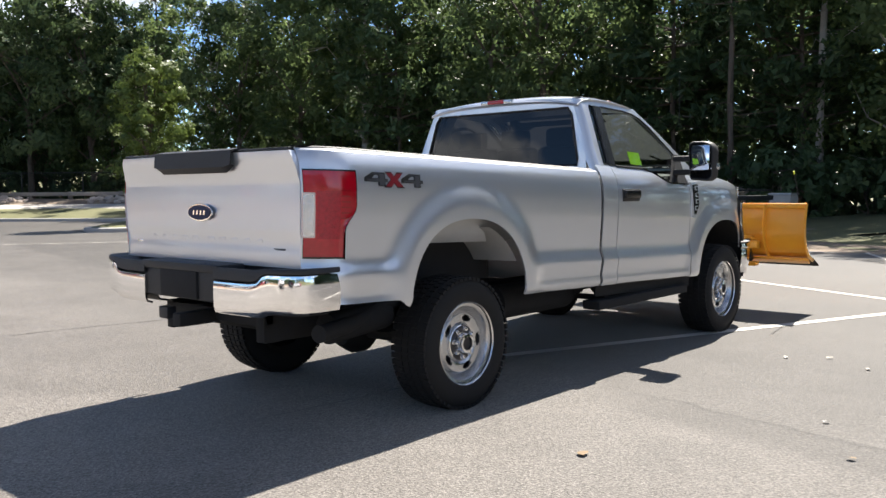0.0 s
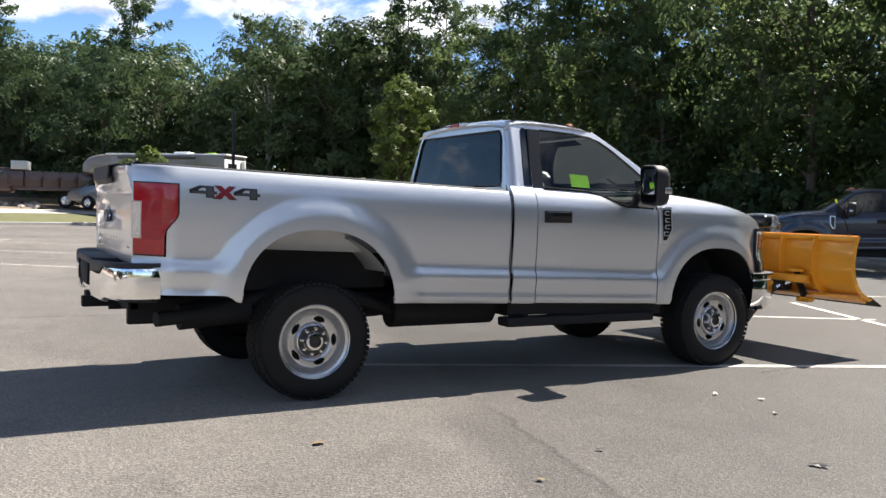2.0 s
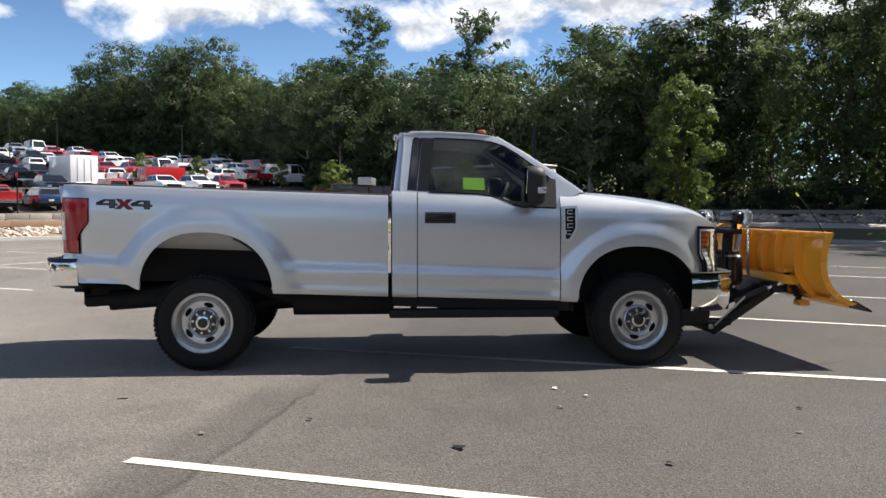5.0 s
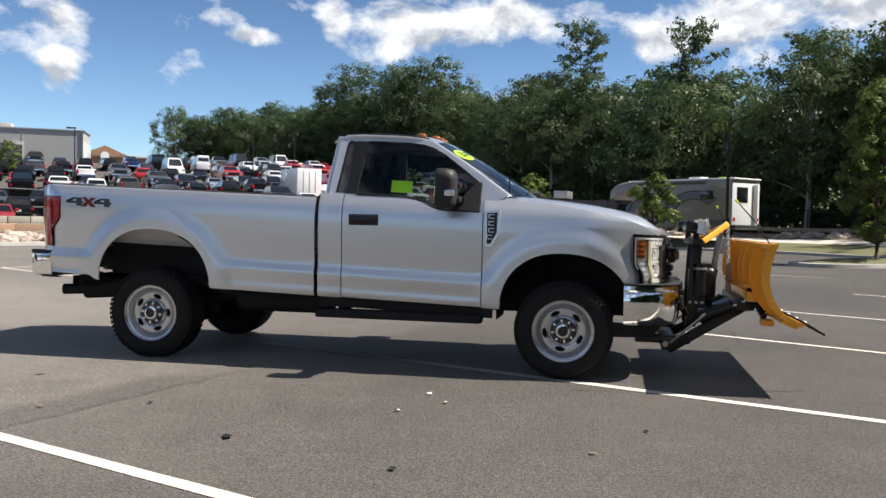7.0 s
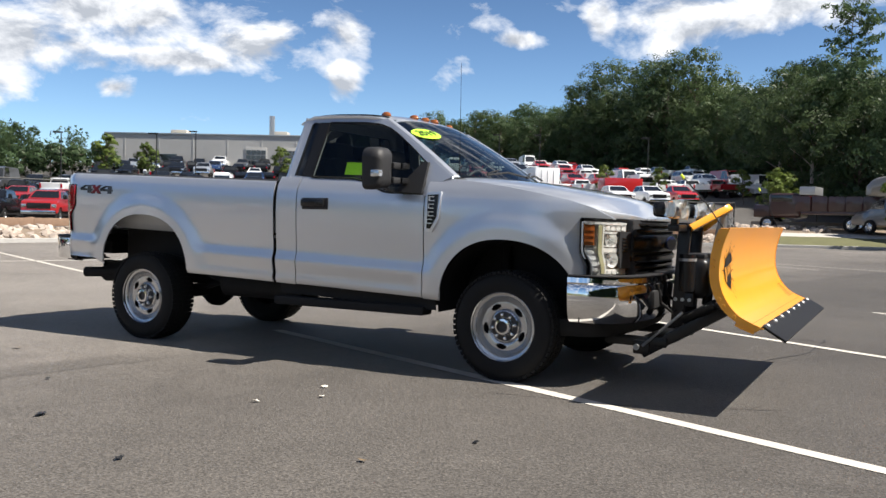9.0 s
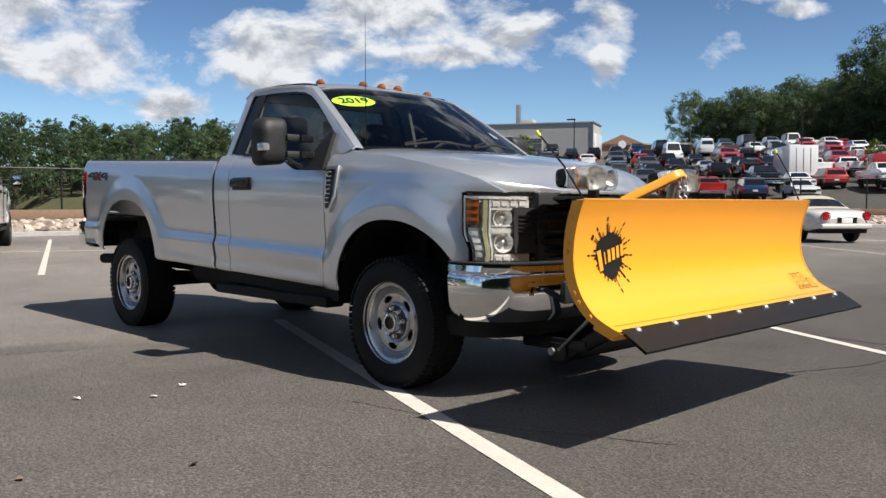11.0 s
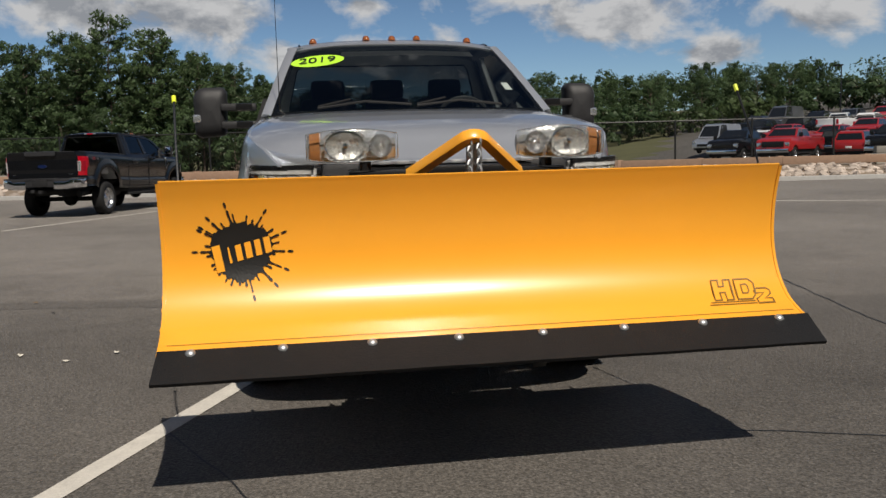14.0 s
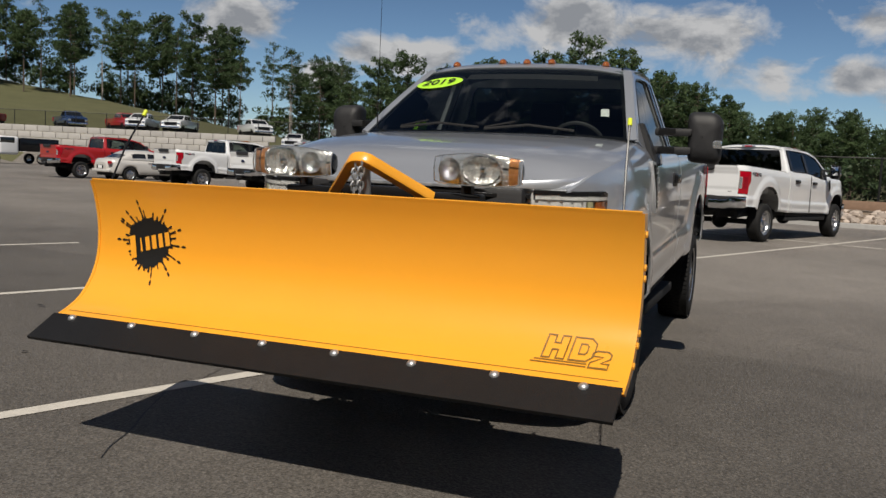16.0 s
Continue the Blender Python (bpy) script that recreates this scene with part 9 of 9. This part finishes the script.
for x, w_ in ((10.5, 2.4), (26.2, 2.0)):
    part("roof_unit", box(B(), (x, 3, 6.7), (w_, 2.2, 0.7), 0.05), TANP, bld)
part("roof_flue", box(B(), (24.4, 4, 7.9), (0.7, 0.7, 3.4), 0.05), GALV, bld)
bld.matrix_world = pose(BA.x, BA.y, 6.65, 0, 0, byaw)
far = thing("brick_building", "low brown brick building with a gable beyond the lot", "building")
part("wall", box(B(), (0, 0, 2.0), (26, 10, 4.0)), BRICKF, far)
part("gable", plate(B(), [(-5, 4.0), (5, 4.0), (0, 6.2)], -0.3, 0.3, pose(-4, -5.0, 0, 90, 0, 0)), BRICKF, far)
part("roof", box(B(), (0, 0, 4.2), (26.6, 10.6, 0.4), 0.05), TANP, far)
part("round_sign", revolve(B(), [(0, 0.1), (0.8, 0.1), (0.8, 0)], 20, Matrix.Translation((-4, -5.35, 4.2)) @ pose(0, 0, 0, 90, 0, 0)), WHITE, far)
far.matrix_world = pose(-92, 150, 8.5, 0, 0, 33)


def lamp_post(x, y, h=8.0):
    ob = thing("lamp_post", "black steel parking lot lamp post", "lamp post", group="lot lamp posts")
    z = land(x, y)
    part("pole", cyl(B(), (0, 0, 0), (0, 0, h), 0.075, 0.05, 8), FENCE, ob)
    part("lamp_head", box(B(), (0.35, 0, h), (0.9, 0.35, 0.14), 0.03), FENCE, ob)
    part("plinth", cyl(B(), (0, 0, -0.1), (0, 0, 0.7), 0.3, None, 12), CONC, ob)
    ob.matrix_world = pose(x, y, z, 0, 0, 200)
    return ob


for az, d in ((126.2, 96), (137.5, 88), (135.0, 104), (112.5, 112), (115.2, 108), (143, 92), (105.5, 100)):
    lamp_post(6 + d * math.cos(radians(az)), -5 + d * math.sin(radians(az)), 6.2)
# one tall post and its base by the verge
ob = thing("lamp_post", "black square lamp post on a white concrete base", "lamp post")
part("pole", box(B(), (0, 0, 3.2), (0.13, 0.13, 5.2), 0.01), FENCE, ob)
part("plinth", cyl(B(), (0, 0, -0.1), (0, 0, 0.75), 0.28, None, 16), CONC, ob)
part("box_sign", box(B(), (0.05, 0, 1.55), (0.12, 0.38, 0.5), 0.02), FENCE, ob)
ob.matrix_world = pose(9.35, 36.5, 0.0)
ob = thing("electrical_box", "grey utility cabinet by the wood's edge", "utility box")
part("cabinet", box(B(), (0, 0, 0.35), (0.7, 0.7, 0.7), 0.03), CONC, ob)
part("lid", box(B(), (0, 0, 0.73), (0.75, 0.75, 0.06), 0.02), GALV, ob)
ob.matrix_world = pose(25.0, 6.2, 0.34)

ob = thing("white_box", "small white enclosure on a post by the lot's edge", "utility box")
part("post", box(B(), (0, 0, 0.42), (0.09, 0.09, 0.95), 0.01), GALV, ob)
part("enclosure", box(B(), (0, 0, 1.13), (0.18, 0.26, 0.50), 0.03), WHITE, ob)
part("door", box(B(), (0.094, 0, 1.13), (0.012, 0.21, 0.44), 0.004), WHITE, ob)
ob.matrix_world = pose(-22.6, 8.3, max(0.0, land(-22.6, 8.3)))

# block wall of the terrace, with each block a piece of its own
wall = thing("block_wall", "pale concrete block retaining wall of the terrace", "wall", kind="structure")
blk = part("block", box(B(), (0, 0, 0), (1.16, 0.6, 0.56), 0.03), CONC, wall)
A_, B_ = Vector((-53.6, -70.7)), Vector((-65.3, -43.1))
dd = (B_ - A_).normalized()
n_ = int((B_ - A_).length / 1.2)
first = True
for r_ in range(6):
    for i in range(n_):
        c = A_ + dd * (1.2 * i + (0.6 if r_ % 2 else 0)) + Vector((dd.y, -dd.x)) * (-0.15 * r_)
        o = blk if first else new("block", blk.data)
        first = False
        o.parent = wall
        o.matrix_world = pose(c.x, c.y, 0.32 + 0.6 * r_, 0, 0, math.degrees(math.atan2(dd.y, dd.x)))

# ---- small things on the asphalt ----
rs = random.Random(3)
def pebble(x, y, s_, material, nm="fallen_leaf", label="dry brown leaf lying on the asphalt", cat="leaf"):
    bm = B()
    k = 7
    v = [bm.verts.new((s_ * rs.uniform(0.6, 1.1) * math.cos(6.283 * i / k), s_ * 0.6 * rs.uniform(0.7, 1.1) * math.sin(6.283 * i / k), rs.uniform(0.004, 0.016))) for i in range(k)]
    c = bm.verts.new((0, 0, 0.012))
    for i in range(k):
        bm.faces.new((v[i], v[(i + 1) % k], c))
    ob = part(nm, bm, material, smooth=0)
    ob.matrix_world = pose(x, y, 0.003, 0, 0, rs.uniform(0, 360))
    return tagged(ob, label, cat, "litter on the asphalt")
DRYLEAF = mat("dry_leaf", (0.20, 0.14, 0.08), 0.8, var=0.2, scale=40)
PALELEAF = mat("pale_litter", (0.62, 0.58, 0.50), 0.8, var=0.2, scale=40)
SPOT = mat("tar_spot", (0.016, 0.016, 0.016), 0.5, var=0.2, scale=30)
for x, y, s_, mt in ((-0.336, -1.976, 0.05, DRYLEAF), (2.879, -2.134, 0.028, PALELEAF), (2.707, -1.871, 0.028, PALELEAF), (2.628, -2.472, 0.03, PALELEAF), (0.4, -3.0, 0.03, DRYLEAF), (3.9, -3.2, 0.03, DRYLEAF), (6.8, 1.2, 0.03, DRYLEAF), (6.2, -2.4, 0.03, DRYLEAF)):
    pebble(x, y, s_, mt)
for x, y, s_ in ((1.868, -3.398, 0.055), (2.927, -3.771, 0.035), (4.6, -4.1, 0.05), (4.2, -2.6, 0.03), (1.0, -2.7, 0.03), (5.9, -3.0, 0.04), (0.2, -4.5, 0.05)):
    pebble(x, y, s_, SPOT, "tar_spot", "small dark tar spot on the asphalt", "spot")
# sealed cracks
def crack(pts, w):
    bm = B()
    P = [Vector((*p, 0.003)) for p in pts]
    rows = []
    for i in range(len(P) - 1):
        k = max(1, int((P[i + 1] - P[i]).length / 0.15))
        for j in range(k):
            c = P[i].lerp(P[i + 1], j / k)
            d = (P[i + 1] - P[i]).normalized()
            n = Vector((-d.y, d.x, 0))
            c = c + n * rs.uniform(-0.012, 0.012)
            ww = w * rs.uniform(0.4, 1.3) / 2
            rows.append([c - n * ww, c + n * ww])
    grid(bm, rows)
    return tagged(part("crack", bm, SPOT, smooth=0), "thin dark crack in the asphalt", "crack", kind="structure")
crack([(5.0, 1.0), (5.35, 1.9), (5.4, 3.1)], 0.012)
crack([(5.3, 2.8), (3.0, 3.2), (0.0, 3.9), (-3.0, 4.2)], 0.014)
crack([(4.4, -1.35), (4.9, -1.1), (5.6, -0.8)], 0.010)
crack([(-1.0, -0.2), (1.0, -0.35), (2.2, -0.2)], 0.010)
